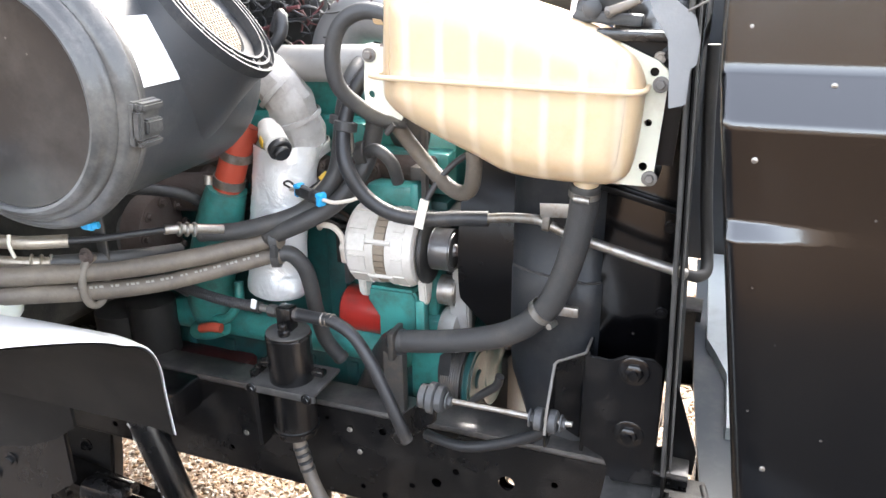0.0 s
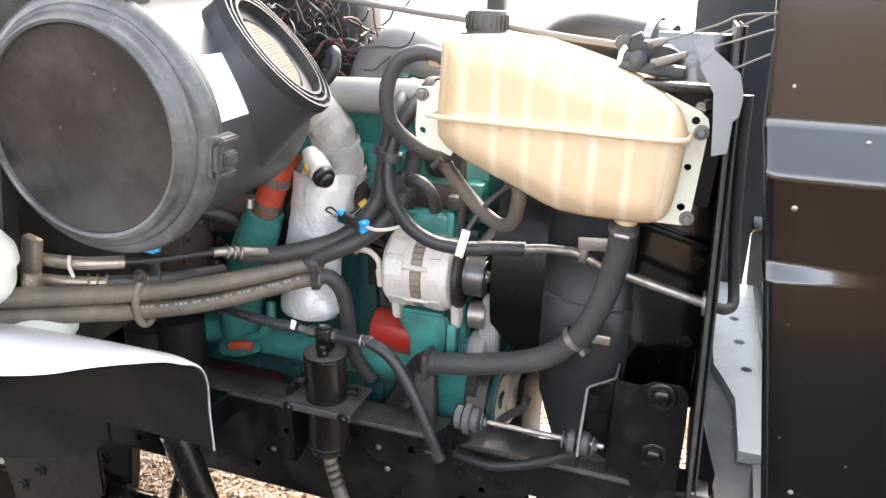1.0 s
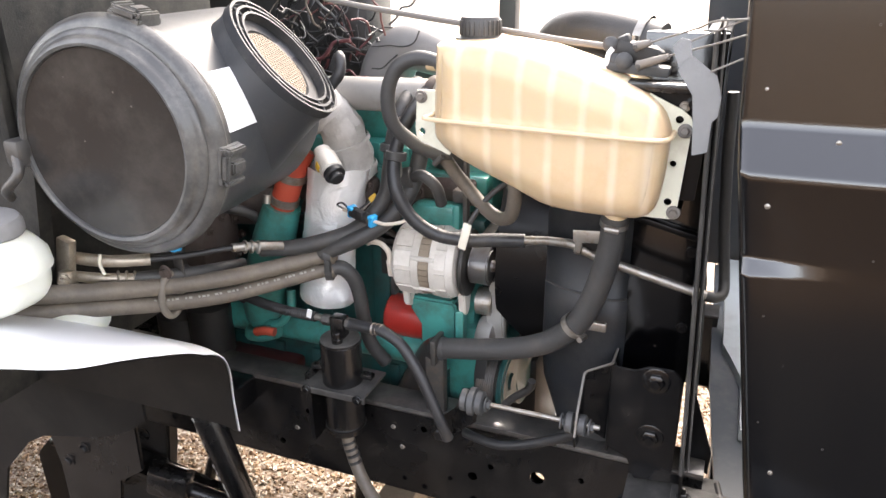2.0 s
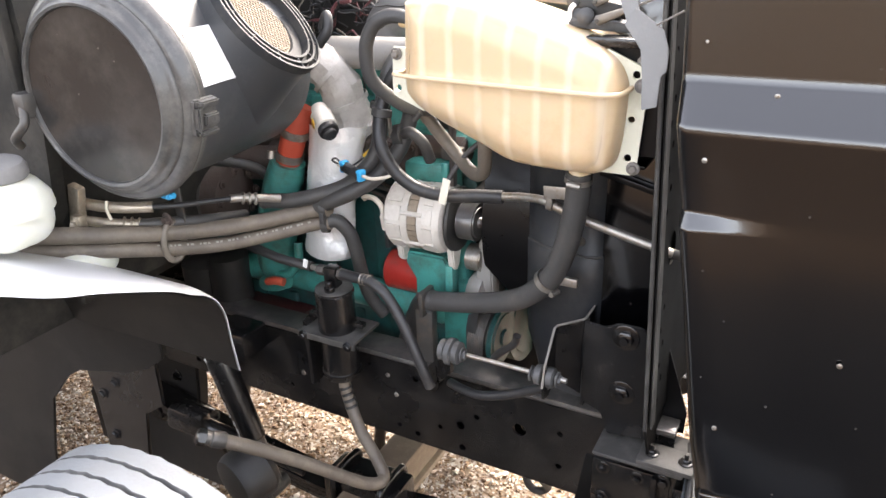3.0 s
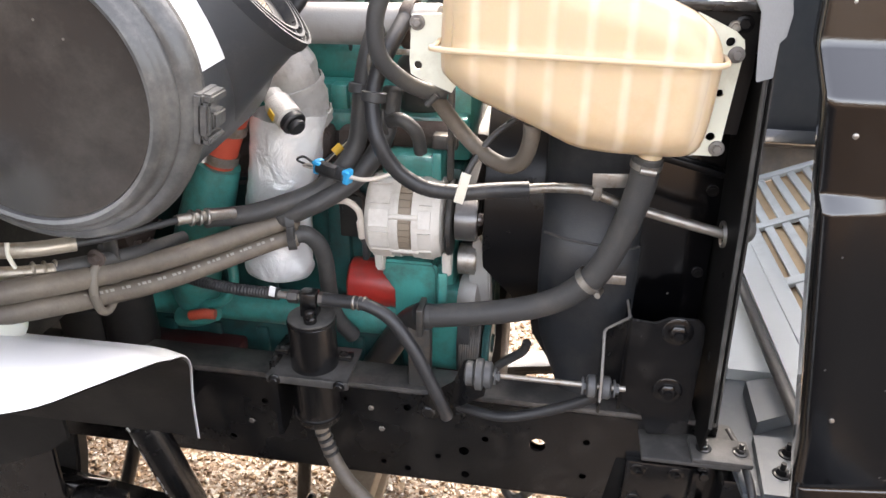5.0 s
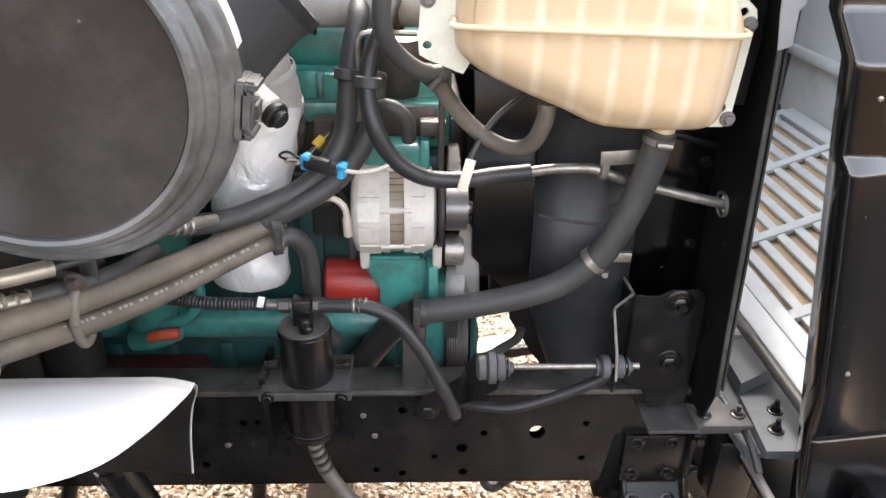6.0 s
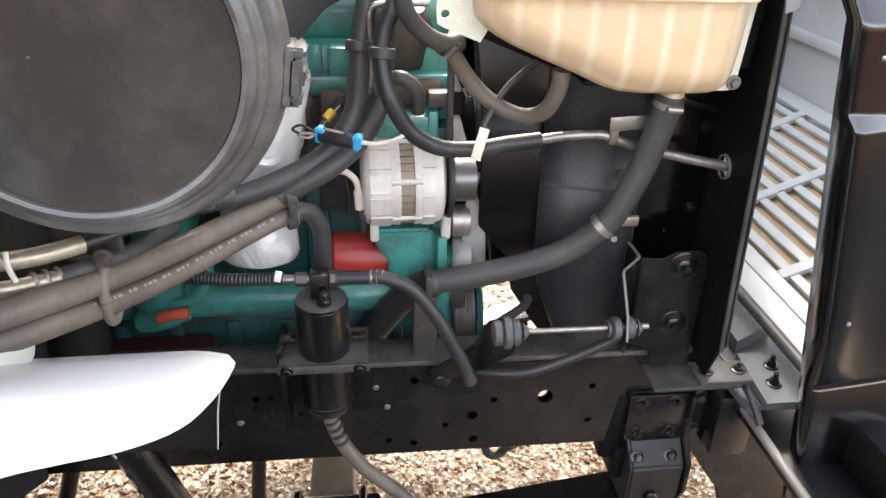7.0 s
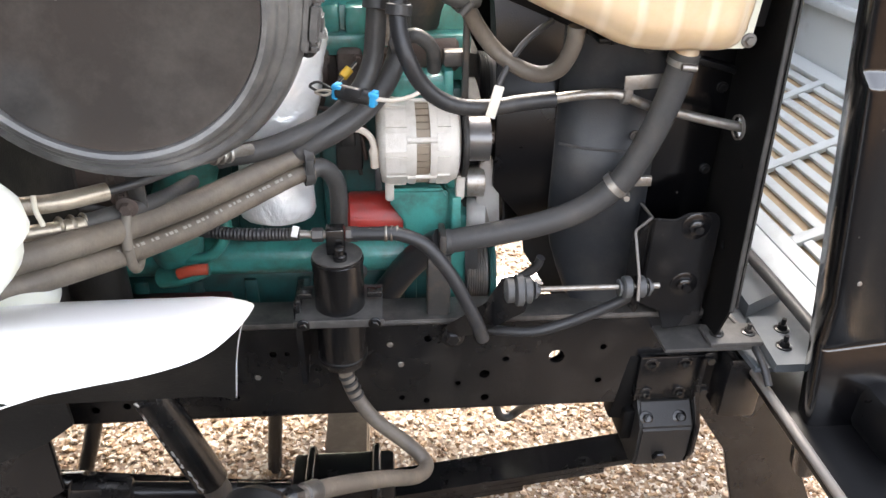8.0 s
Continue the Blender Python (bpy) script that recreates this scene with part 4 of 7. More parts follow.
def fan_shroud():
    t = thing("fan_shroud", (0.15, 1.8, 0.8), "dark grey plastic fan shroud in front of the radiator", "fan shroud")
    bm = B()
    pts = [(0.072, 1.585), (0.078, 1.566), (0.12, 1.54), (0.17, 1.525), (0.23, 1.515), (0.26, 1.53)]
    zs = [1.62, 1.48, 1.36, 1.238, 1.232, 1.15, 1.07, 1.0, 0.94, 0.88, 0.83]
    rows = []
    for z in zs:
        inset = 0.0 if z > 1.05 else 0.55 * (1.05 - z) ** 1.3
        step = 0.006 if z < 1.235 else 0.0
        rows.append([bm.verts.new((max(x, 0.072 + inset) if i < 2 else max(x, 0.078 + inset), y - step, z)) for i, (x, y) in enumerate(pts)])
    for a, b in zip(rows[:-1], rows[1:]):
        for j in range(len(a) - 1):
            bm.faces.new((a[j], a[j + 1], b[j + 1], b[j]))
    ret = bmesh.ops.extrude_face_region(bm, geom=list(bm.faces))
    bmesh.ops.translate(bm, verts=[v for v in ret["geom"] if isinstance(v, bmesh.types.BMVert)], vec=(0.004, 0.005, 0))
    wall = part("side_wall", bm, M_SHROUD, t, angle=50)
    bm = B()
    tube(bm, [(x, y - 0.003, 1.236) for x, y in pts[1:]], 0.003, 8, 2)
    part("seam_rib", bm, M_LIP, wall, "paler moulded seam")
    bm = B()
    tube(bm, [(max(0.074, 0.075 + (0.0 if z > 1.05 else 0.55 * (1.05 - z) ** 1.3)), 1.583 - (0.006 if z < 1.235 else 0), z) for z in zs[:9]], 0.0028, 8, 1)
    part("pale_edge", bm, M_LIP, wall, "pale edge of the shroud wall")
    bm = B()
    rings = [[] for _ in range(4)]
    for k in range(96):
        a = 2 * math.pi * k / 96
        yy, zz = math.cos(a), math.sin(a)
        z = 1.22 + 0.355 * zz
        front = -0.047 + 0.095 * min(1.0, max(0.0, (1.13 - z) / 0.13)) + 0.12 * max(0.0, 1.0 - z)
        for ring, (r, x) in zip(rings, ((0.345, 0.24), (0.352, front), (0.346, front - 0.002), (0.338, 0.24))):
            ring.append(bm.verts.new((x, 1.93 + r * yy, 1.22 + r * zz)))
    for a, b in zip(rings[:-1], rings[1:]):
        for k in range(96):
            bm.faces.new((a[k], a[(k + 1) % 96], b[(k + 1) % 96], b[k]))
    part("ring", bm, M_BLACK, t, "deep black ring round the fan")
    bm = B()
    plate(bm, [(0.06, 0.84), (0.33, 0.84), (0.33, 1.64), (0.06, 1.64)], 0.01, at_y(2.36))
    part("far_wall", bm, M_SHROUD, t)
    bm = B()
    plate(bm, [(0.045, 1.0), (0.065, 0.877), (0.122, 0.783), (0.199, 0.674), (0.33, 0.64), (0.33, 1.0)], 0.006, at_y(1.75))
    part("lower_lip", bm, M_CAB, t)
    for z in (1.44, 1.27):
        bolt(t, (0.215, 1.515, z), (0, -1, 0), 0.007, 0.006, M_DARKSTEEL)
    return t


fan_shroud()


def fan():
    t = thing("cooling_fan", (0.05, 1.93, 0.9), "black cooling fan with broad blades in its shroud", "fan")
    bm = B()
    lathe(bm, [(0.03, -0.07), (0.09, -0.06), (0.11, 0.0), (0.11, 0.05), (0.06, 0.06)], (0.04, 1.93, 1.22), (1, 0, 0), 32)
    part("hub", bm, M_DARKSTEEL, t)
    for k in range(9):
        a = 2 * math.pi * k / 9 + 0.2
        u, w = Vector((0, math.cos(a), math.sin(a))), Vector((0, -math.sin(a), math.cos(a)))
        bm = B()
        rows = []
        for s in range(6):
            r = 0.10 + 0.235 * s / 5
            cw = 0.045 + 0.03 * s / 5
            tw = 0.035 - 0.008 * s / 5
            c = Vector((0.04, 1.93, 1.22)) + u * r
            rows.append([bm.verts.new(c + w * cw * q + Vector((tw * q, 0, 0))) for q in (-1, -0.3, 0.3, 1)])
        for p, q in zip(rows[:-1], rows[1:]):
            for j in range(3):
                bm.faces.new((p[j], p[j + 1], q[j + 1], q[j]))
        ret = bmesh.ops.extrude_face_region(bm, geom=list(bm.faces))
        bmesh.ops.translate(bm, verts=[v for v in ret["geom"] if isinstance(v, bmesh.types.BMVert)], vec=(0.005, 0, 0))
        part("blade", bm, M_CAB, t)


fan()


def tower_bracket():
    t = thing("radiator_bracket", (0.36, 1.5, 0.84), "black folded steel radiator bracket with two large bolts", "bracket")
    bm = B()
    plate(bm, [(0.256, 1.122), (0.30, 1.118), (0.325, 1.132), (0.375, 1.134), (0.392, 1.12), (0.395, 1.05), (0.395, 0.86), (0.318, 0.85), (0.30, 0.90), (0.256, 0.92)], 0.006, at_y(1.452), bevel=0.0026)
    part("face", bm, M_FRAME, t)
    bm = B()
    plate(bm, [(1.455, 0.9), (1.60, 0.9), (1.60, 1.13), (1.555, 1.122), (1.455, 1.118)], 0.006, facing((0.252, 0, 0), (0, 1, 0), (0, 0, 1)))
    part("inner_side", bm, M_FRAME, t)
    # foot and clamp plate are coloured paler for the light they catch
    bm = B()
    box(bm, (0.40, 1.45, 0.838), (0.19, 0.13, 0.010), bevel=0.003)
    part("foot", bm, M_LIP, t)
    bm = B()
    box(bm, (0.457, 1.415, 0.852), (0.115, 0.07, 0.012), bevel=0.003)
    part("clamp_plate", bm, M_LIP, t)
    for x in (0.425, 0.495):
        bolt(t, (x, 1.415, 0.858), (0, 0, 1), 0.010, 0.010, M_FRAME, stud=0.012)
    for z in (1.103, 0.966):
        bolt(t, (0.343, 1.446, z), (0, -1, 0), 0.018, 0.012, M_FRAME, stud=0.008)
        bm = B()
        lathe(bm, [(0.029, 0), (0.029, 0.004), (0.027, 0.005)], (0.343, 1.449, z), (0, -1, 0), 24)
        part("washer", bm, M_FRAME, t)
    # stepped wing that carries the rod end; a pale tube paints its edge highlight
    bm = B()
    plate(bm, [(0.0, 1.12), (0.067, 1.117), (0.067, 0.99), (0.0, 0.93)], 0.005, facing((0.252, 1.452, 0), (-0.049, -0.047, 0), (0, 0, 1)), bevel=0.002)
    wing = part("wing", bm, M_FRAME, t, "stepped steel wing with a light-catching edge")
    bm = B()
    plate(bm, [(1.412, 1.117), (1.402, 1.115), (1.348, 1.05), (1.334, 1.005), (1.342, 0.972), (1.37, 0.965), (1.412, 0.99)], 0.005, facing((0.2015, 0, 0), (0, 1, 0), (0, 0, 1)), bevel=0.002)
    part("rod_lug", bm, M_FRAME, wing)
    bm = B()
    tube(bm, [(0.2525, 1.556, 1.117), (0.2525, 1.455, 1.122), (0.248, 1.447, 1.122), (0.208, 1.410, 1.118), (0.204, 1.402, 1.116), (0.204, 1.348, 1.051), (0.204, 1.334, 1.006)], 0.0028, 8, 1)
    part("pale_edge", bm, M_DUSTYSTEEL, wing, "pale line drawn as the highlight on the edge")


tower_bracket()


def tie_rod():
    t = thing("radiator_stay_rod", (0.1, 1.36, 1.0), "thin steel stay rod with rubber bushes above the frame rail", "stay rod")
    bm = B()
    cyl(bm, (-0.05, 1.362, 1.020), (0.25, 1.356, 1.025), 0.0055, n=12)
    part("rod", bm, M_STEEL, t)
    for x, r in ((-0.040, 0.024), (-0.022, 0.031), (-0.006, 0.026), (0.188, 0.022), (0.214, 0.022)):
        bm = B()
        lathe(bm, [(r * 0.7, -0.010), (r, -0.006), (r, 0.006), (r * 0.75, 0.010)], (x, 1.361, 1.020), (1, 0, 0.01), 24)
        part("bush", bm, M_BUSH, t, "dusty rubber bush")
    for x in (0.008, 0.171, 0.229):
        bolt(t, (x, 1.358, 1.021), (1, 0, 0), 0.011, 0.010, M_BUSH)
    # cast arm that carries the rod, bolted to the top of the web
    bm = B()
    foot, tip, low = Vector((-0.152, 1.455, 0.872)), Vector((-0.030, 1.372, 1.045)), Vector((-0.013, 1.345, 0.980))
    rim = [Vector((-0.158, 1.462, 0.858)), Vector((-0.135, 1.452, 0.845)), Vector((-0.085, 1.405, 0.888)), low, low + Vector((0.004, -0.006, 0.03)), tip, tip + Vector((-0.022, 0.012, -0.012)), Vector((-0.075, 1.405, 0.965)), foot]
    nrm = (tip - foot).cross(low - foot).normalized()
    front = [bm.verts.new(p + nrm * 0.004) for p in rim]
    back = [bm.verts.new(p - nrm * 0.004) for p in rim]
    bm.faces.new(front)
    bm.faces.new(back[::-1])
    for i in range(len(rim)):
        j = (i + 1) % len(rim)
        bm.faces.new((front[i], back[i], back[j], front[j]))
    bmesh.ops.triangulate(bm, faces=[f for f in bm.faces if len(f.verts) > 4])
    part("bracket", bm, M_FRAME, t, "cast black arm bolted to the rail")
    bolt(t, (-0.136, 1.452, 0.845), (0, -1, 0), 0.016, 0.014, M_FRAME)


tie_rod()
bm = B()
tube(bm, [(-0.07, 1.44, 0.872), (-0.03, 1.42, 0.88), (0.03, 1.40, 0.892), (0.107, 1.39, 0.925), (0.187, 1.375, 0.978), (0.215, 1.365, 1.010)], 0.011, 12)
solo("ground_cable", bm, M_LOOM, "black sleeved cable along the top of the frame rail", "cable")


# ---- coolant surge tank ----
def surge_tank():
    t = thing("surge_tank", (0.1, 1.43, 1.475), "yellowed plastic coolant surge tank with ribbed sides and a grey cap", "coolant tank")
    out = [(-0.098, 1.765), (-0.02, 1.772), (0.06, 1.762), (0.20, 1.722), (0.285, 1.685), (0.318, 1.645), (0.322, 1.60), (0.314, 1.51), (0.295, 1.48), (0.245, 1.474), (0.13, 1.478), (0.06, 1.505), (-0.05, 1.553), (-0.095, 1.585), (-0.105, 1.62)]
    line = [(p.x, p.y) for p in smooth_path([(x, z, 0) for x, z in out + [out[0]]], 3)][:-1]
    cx, cz = 0.11, 1.62
    bm = B()
    def ring(y, inset, groove):
        vs = []
        for x, z in line:
            d = Vector((cx - x, cz - z))
            d.normalize()
            k = inset
            vs.append(bm.verts.new((x + d.x * k, y, z + d.y * k)))
        return vs
    layers = [(1.338, 0.030), (1.345, 0.014), (1.358, 0.004), (1.385, 0.0), (1.45, 0.0), (1.53, 0.002), (1.55, 0.012), (1.556, 0.03)]
    rings = [ring(y, i, 0) for y, i in layers]
    for a, b in zip(rings[:-1], rings[1:]):
        for k in range(len(a)):
            bm.faces.new((a[k], a[(k + 1) % len(a)], b[(k + 1) % len(a)], b[k]))
    bm.faces.new(rings[-1])
    # front face as a fluted sheet
    n = 90
    front = []
    for x, z in line:
        d = Vector((cx - x, cz - z)).normalized()
        front.append(Vector((x + d.x * 0.022, 0, z + d.y * 0.022)))
    xs = [v.x for v in front]
    grid = {}
    x0, x1 = min(xs), max(xs)
    def bounds(x):
        zs = []
        for a, b in zip(front, front[1:] + front[:1]):
            if (a.x - x) * (b.x - x) <= 0 and a.x != b.x:
                f = (x - a.x) / (b.x - a.x)
                zs.append(a.z + f * (b.z - a.z))
        return (min(zs), max(zs)) if zs else (cz, cz)
    def rim_gap(x, z):
        p, best = Vector((x, z)), 1.0
        for a, b in zip(front, front[1:] + front[:1]):
            a, b = Vector((a.x, a.z)), Vector((b.x, b.z))
            f = max(0.0, min(1.0, (p - a).dot(b - a) / max((b - a).length_squared, 1e-9)))
            best = min(best, (p - a.lerp(b, f)).length)
        return best
    cols = []
    ribs = (-0.045, 0.012, 0.068, 0.124, 0.18, 0.236)
    for i in range(n + 1):
        x = x0 + 0.0005 + (x1 - x0 - 0.001) * i / n
        lo, hi = bounds(x)
        col = []
        for j in range(25):
            z = lo + (hi - lo) * j / 24
            edge = min(1.0, rim_gap(x, z) / 0.034)
            edge *= 2 - edge
            flute = sum(math.exp(-((x - rx) / 0.0075) ** 2) for rx in ribs)
            seam = math.exp(-((z - (1.628 - 0.02 * (x - cx))) / 0.005) ** 2)
            y = 1.3408 - max(edge, 0) * (0.013 + 0.0025 * (1 - flute)) - 0.006 * seam
            col.append(bm.verts.new((x, y, z)))
        cols.append(col)
    for a, b in zip(cols[:-1], cols[1:]):
        for j in range(24):
            bm.faces.new((a[j], a[j + 1], b[j + 1], b[j]))
    body = part("body", bm, M_TANK, t, angle=60)
    bm = B()
    seam = [(-0.104, 1.331), (0.0, 1.325), (0.1, 1.325), (0.2, 1.325), (0.29, 1.328), (0.318, 1.342), (0.326, 1.37), (0.326, 1.42)]
    tube(bm, [(x, y - 0.004, 1.630 - 0.02 * (x - cx)) for x, y in [(-0.108, 1.40), (-0.108, 1.36)] + seam], 0.0045, 8, 4)
    part("moulding_seam", bm, M_RIB, body)
    bm = B()
    plate(bm, [(0.28, 1.69), (0.338, 1.664), (0.352, 1.652), (0.355, 1.64), (0.345, 1.48), (0.335, 1.468), (0.28, 1.468)], 0.006, at_y(1.408), holes=[(0.333, 1.648, 0.007), (0.33, 1.57, 0.006), (0.328, 1.50, 0.007)])
    part("mounting_flange", bm, M_FLANGE, t, "pale green-white mounting flange")
    bm = B()
    plate(bm, [(-0.08, 1.675), (-0.155, 1.672), (-0.160, 1.60), (-0.158, 1.578), (-0.148, 1.572), (-0.090, 1.549), (-0.06, 1.60)], 0.006, at_y(1.408), holes=[(-0.146, 1.592, 0.007)])
    part("mounting_flange", bm, M_FLANGE, t, "pale green-white mounting flange")
    for x, z in ((0.344, 1.630), (0.340, 1.482), (-0.146, 1.66)):
        bolt(t, (x, 1.400, z), (0, -1, 0), 0.008, 0.009, M_DUSTYSTEEL)
    bm = B()
    lathe(bm, [(0.046, 0), (0.046, 0.007), (0.036, 0.010), (0.037, 0.038), (0.034, 0.044)], (-0.037, 1.43, 1.764), (0, 0, 1), 36)
    cap = part("cap", bm, M_CAP, t, "weathered grey ribbed screw cap")
    for k in range(24):
        a = 2 * math.pi * k / 24
        bm = B()
        box(bm, (-0.037 + 0.037 * math.cos(a), 1.43 + 0.037 * math.sin(a), 1.789), (0.004, 0.004, 0.026), (0, 0, math.degrees(a)), bevel=0.001)
        part("grip_rib", bm, M_CAP, cap)
    bm = B()
    box(bm, (0.225, 1.50, 1.468), (0.25, 0.10, 0.008), (0, 0, 0), bevel=0.002)
    box(bm, (0.02, 1.53, 1.52), (0.30, 0.012, 0.05), (0, 22, 0), bevel=0.003)
    part("bracket", bm, M_BLACK, t)
    bm = B()
    lathe(bm, [(0.014, 0), (0.014, 0.03)], (-0.10, 1.40, 1.722), (-1, 0, 0.1), 18)
    part("spout", bm, M_TANK, t)
    bm = B()
    cyl(bm, (0.24, 1.408, 1.455), (0.238, 1.408, 1.48), 0.021, n=20)
    part("outlet", bm, M_TANK, t)


surge_tank()


def clamp(p, axis, r, w=0.011, name="hose_clamp", mat=None, label="worm-drive steel hose clamp", screw=(0, -1, 0)):
    t = thing(name, p, label, "hose clamp", group="hose clamps")
    bm = B()
    a = Vector(axis).normalized()
    lathe(bm, [(r, -w / 2), (r + 0.0022, -w / 2), (r + 0.0022, w / 2), (r, w / 2)], p, a, 28, False, False)
    part("band", bm, mat or M_STEEL, t)
    bm = B()
    s = Vector(screw) - Vector(screw).dot(a) * a
    s.normalize()
    c = Vector(p) + s * (r + 0.006)
    q = a.cross(s)
    cyl(bm, c - q * 0.012, c + q * 0.014, 0.006, n=10)
    part("screw", bm, mat or M_STEEL, t)
    return t


# lower coolant hose, from the tank to the engine
LOW = [(0.238, 1.408, 1.462), (0.234, 1.418, 1.40), (0.217, 1.43, 1.316), (0.194, 1.44, 1.245), (0.168, 1.447, 1.196), (0.114, 1.46, 1.142), (0.041, 1.475, 1.103), (-0.056, 1.49, 1.072), (-0.155, 1.50, 1.05)]
t = thing("coolant_hose", LOW[0], "thick black rubber coolant hose from the tank to the engine", "hose")
bm = B()
tube(bm, LOW, 0.0245, 20)
part("tube", bm, M_RUBBER, t)
for a, b in ((LOW[0], LOW[1]), (LOW[-1], LOW[-2])):
    bm = B()
    lathe(bm, [(0.024, 0.0), (0.0258, 0.002), (0.026, 0.014), (0.024, 0.018)], a, Vector(b) - Vector(a), 24)
    part("end_cuff", bm, M_RUBBER, t)
clamp((0.237, 1.411, 1.445), (0.1, -0.1, 1), 0.0245)
clamp((0.166, 1.447, 1.197), (-0.55, 0.12, -0.65), 0.0255, 0.014, screw=(1, -0.3, 0))
bm = B()
box(bm, (0.212, 1.447, 1.205), (0.045, 0.012, 0.02), bevel=0.003)
solo("clamp_tab", bm, M_STEEL, "rusty steel tab that holds the hose clamp", "bracket")
bm = B()
tube(bm, [(-0.155, 1.50, 1.05), (-0.185, 1.525, 1.02), (-0.225, 1.56, 0.96), (-0.275, 1.60, 0.865), (-0.30, 1.62, 0.82)], 0.031, 18)
solo("lower_radiator_hose", bm, M_LOOM, "stout black hose sloping down behind the frame rail", "hose")
bm = B()
box(bm, (-0.16, 1.495, 1.05), (0.014, 0.06, 0.065), bevel=0.004)
box(bm, (-0.165, 1.50, 0.95), (0.05, 0.03, 0.16), bevel=0.008)
solo("hose_bracket", bm, M_DARKSTEEL, "dusty steel bracket under the coolant hose", "bracket")
bm = B()
tube(bm, [(-0.03, 1.56, 0.84), (0.0, 1.56, 0.90), (0.05, 1.55, 0.95), (0.06, 1.545, 0.98)], 0.010, 10)
solo("sensor_cable", bm, M_RUBBER, "thin black cable below the alternator belt", "cable")


# ---- air cleaner ----
def air_cleaner():
    t = thing("air_cleaner", (-0.53, 1.2, 1.44), "large black plastic air cleaner canister with a dusty round lid", "air cleaner")
    A, ax = Vector((-0.558, 1.006, 1.622)), Vector((-0.0645, 1, 0.0053)).normalized()
    bm = B()
    lathe(bm, [(0.001, 0.004), (0.06, 0.003), (0.12, 0.003), (0.156, 0.002), (0.161, 0.001), (0.162, 0.026)], A, ax, 96, True, True)
    lid = part("lid", bm, M_LID, t, "round lid with dust and scuffs")
    bm = B()
    lathe(bm, [(0.1615, 0.003), (0.163, -0.004), (0.168, -0.006), (0.174, -0.003), (0.178, 0.004), (0.180, 0.010), (0.183, 0.012), (0.187, 0.014), (0.190, 0.019), (0.190, 0.026)], A, ax, 96, False, False)
    part("lid_rim", bm, M_RIMPLASTIC, lid, "scuffed grey rolled rim")
    bm = B()
    lathe(bm, [(0.180, 0.022), (0.196, 0.0225), (0.203, 0.026), (0.210, 0.040), (0.2115, 0.046), (0.208, 0.052), (0.205, 0.060), (0.205, 0.068), (0.190, 0.074)], A, ax, 96, False, False)
    band = part("rim_band", bm, M_RIMPLASTIC, t)
    bm = B()
    lathe(bm, [(0.192, 0.07), (0.194, 0.20), (0.193, 0.40), (0.187, 0.425), (0.10, 0.44)], A, ax, 72, False, True)
    shell = part("shell", bm, M_CAN, t)
    # clips on the rim
    for ang in (-8, 75, 165):
        a = radians(ang)
        d = Vector((math.cos(a), 0, math.sin(a)))
        c = A + ax * 0.062 + d * 0.209
        bm = B()
        m = Matrix.Translation(c) @ facing((0, 0, 0), (0, 1, 0), d.cross(Vector((0, 1, 0)))).to_3x3().to_4x4()
        for dx, dy, dz, sx, sy, sz in ((0.004, 0, 0.001, 0.052, 0.066, 0.014), (0.006, 0.026, 0.010, 0.044, 0.012, 0.016), (0.010, -0.004, 0.011, 0.034, 0.022, 0.014), (0.004, -0.028, 0.009, 0.046, 0.010, 0.016), (-0.016, 0.0, 0.008, 0.012, 0.044, 0.016)):
            r = bmesh.ops.create_cube(bm, size=1.0, matrix=m @ Matrix.Translation((dx, dy, dz)) @ Matrix.Diagonal((sx, sy, sz, 1)))
            es = list({e for v in r["verts"] for e in v.link_edges})
            bmesh.ops.bevel(bm, geom=es, offset=0.003, segments=2, affect="EDGES")
        part("clip", bm, M_RIMPLASTIC, band, "moulded over-centre clip")
    # side outlet with its guard rings
    n = Vector((0.74, 0.20, 0.64)).normalized()
    C = Vector((-0.385, 1.305, 1.735))
    bm = B()
    lathe(bm, [(0.150, -0.19), (0.135, -0.10), (0.128, -0.03), (0.132, -0.012), (0.132, 0.0), (0.126, 0.0)], C, n, 56, False, False)
    collar = part("outlet_collar", bm, M_CAN, t)
    bm = B()
    lathe(bm, [(0.126, 0.0), (0.124, -0.004), (0.122, -0.015), (0.096, -0.013), (0.078, -0.016), (0.075, -0.022), (0.06, -0.024)], C, n, 56, False, False)
    part("guard_seat", bm, M_RINGS, collar)
    for r in (0.130, 0.116, 0.102):
        bm = B()
        lathe(bm, [(r - 0.003, -0.012), (r + 0.003, -0.012), (r + 0.0025, 0.006), (r - 0.0025, 0.006), (r - 0.003, -0.012)], C, n, 56, False, False)
        part("guard_ring", bm, M_RINGS, collar)
    u = n.orthogonal().normalized()
    w = n.cross(u)
    for k in range(12):
        a = 2 * math.pi * k / 12
        d = math.cos(a) * u + math.sin(a) * w
        bm = B()
        cyl(bm, C + d * 0.098 + n * 0.002, C + d * 0.131 + n * 0.002, 0.0028, n=8)
        part("guard_spoke", bm, M_RINGS, collar)
    bm = B()
    lathe(bm, [(0.001, -0.018), (0.04, -0.0185), (0.070, -0.0195), (0.075, -0.021)], C, n, 48, True, False)
    gauze = part("filter_gauze", bm, M_MESH, t, "tan filter gauze seen through the outlet")
    for k in range(-8, 9):
        o = k * 0.0082
        h = math.sqrt(max(0.0, 0.070 ** 2 - o * o))
        for s, q in ((u, w), (w, u)):
            bm = B()
            cyl(bm, C + s * o - q * h - n * 0.016, C + s * o + q * h - n * 0.016, 0.0015, n=6)
            part("gauze_wire", bm, M_MESH, gauze)
    # paper label, wrapped on the shell
    bm = B()
    rows = []
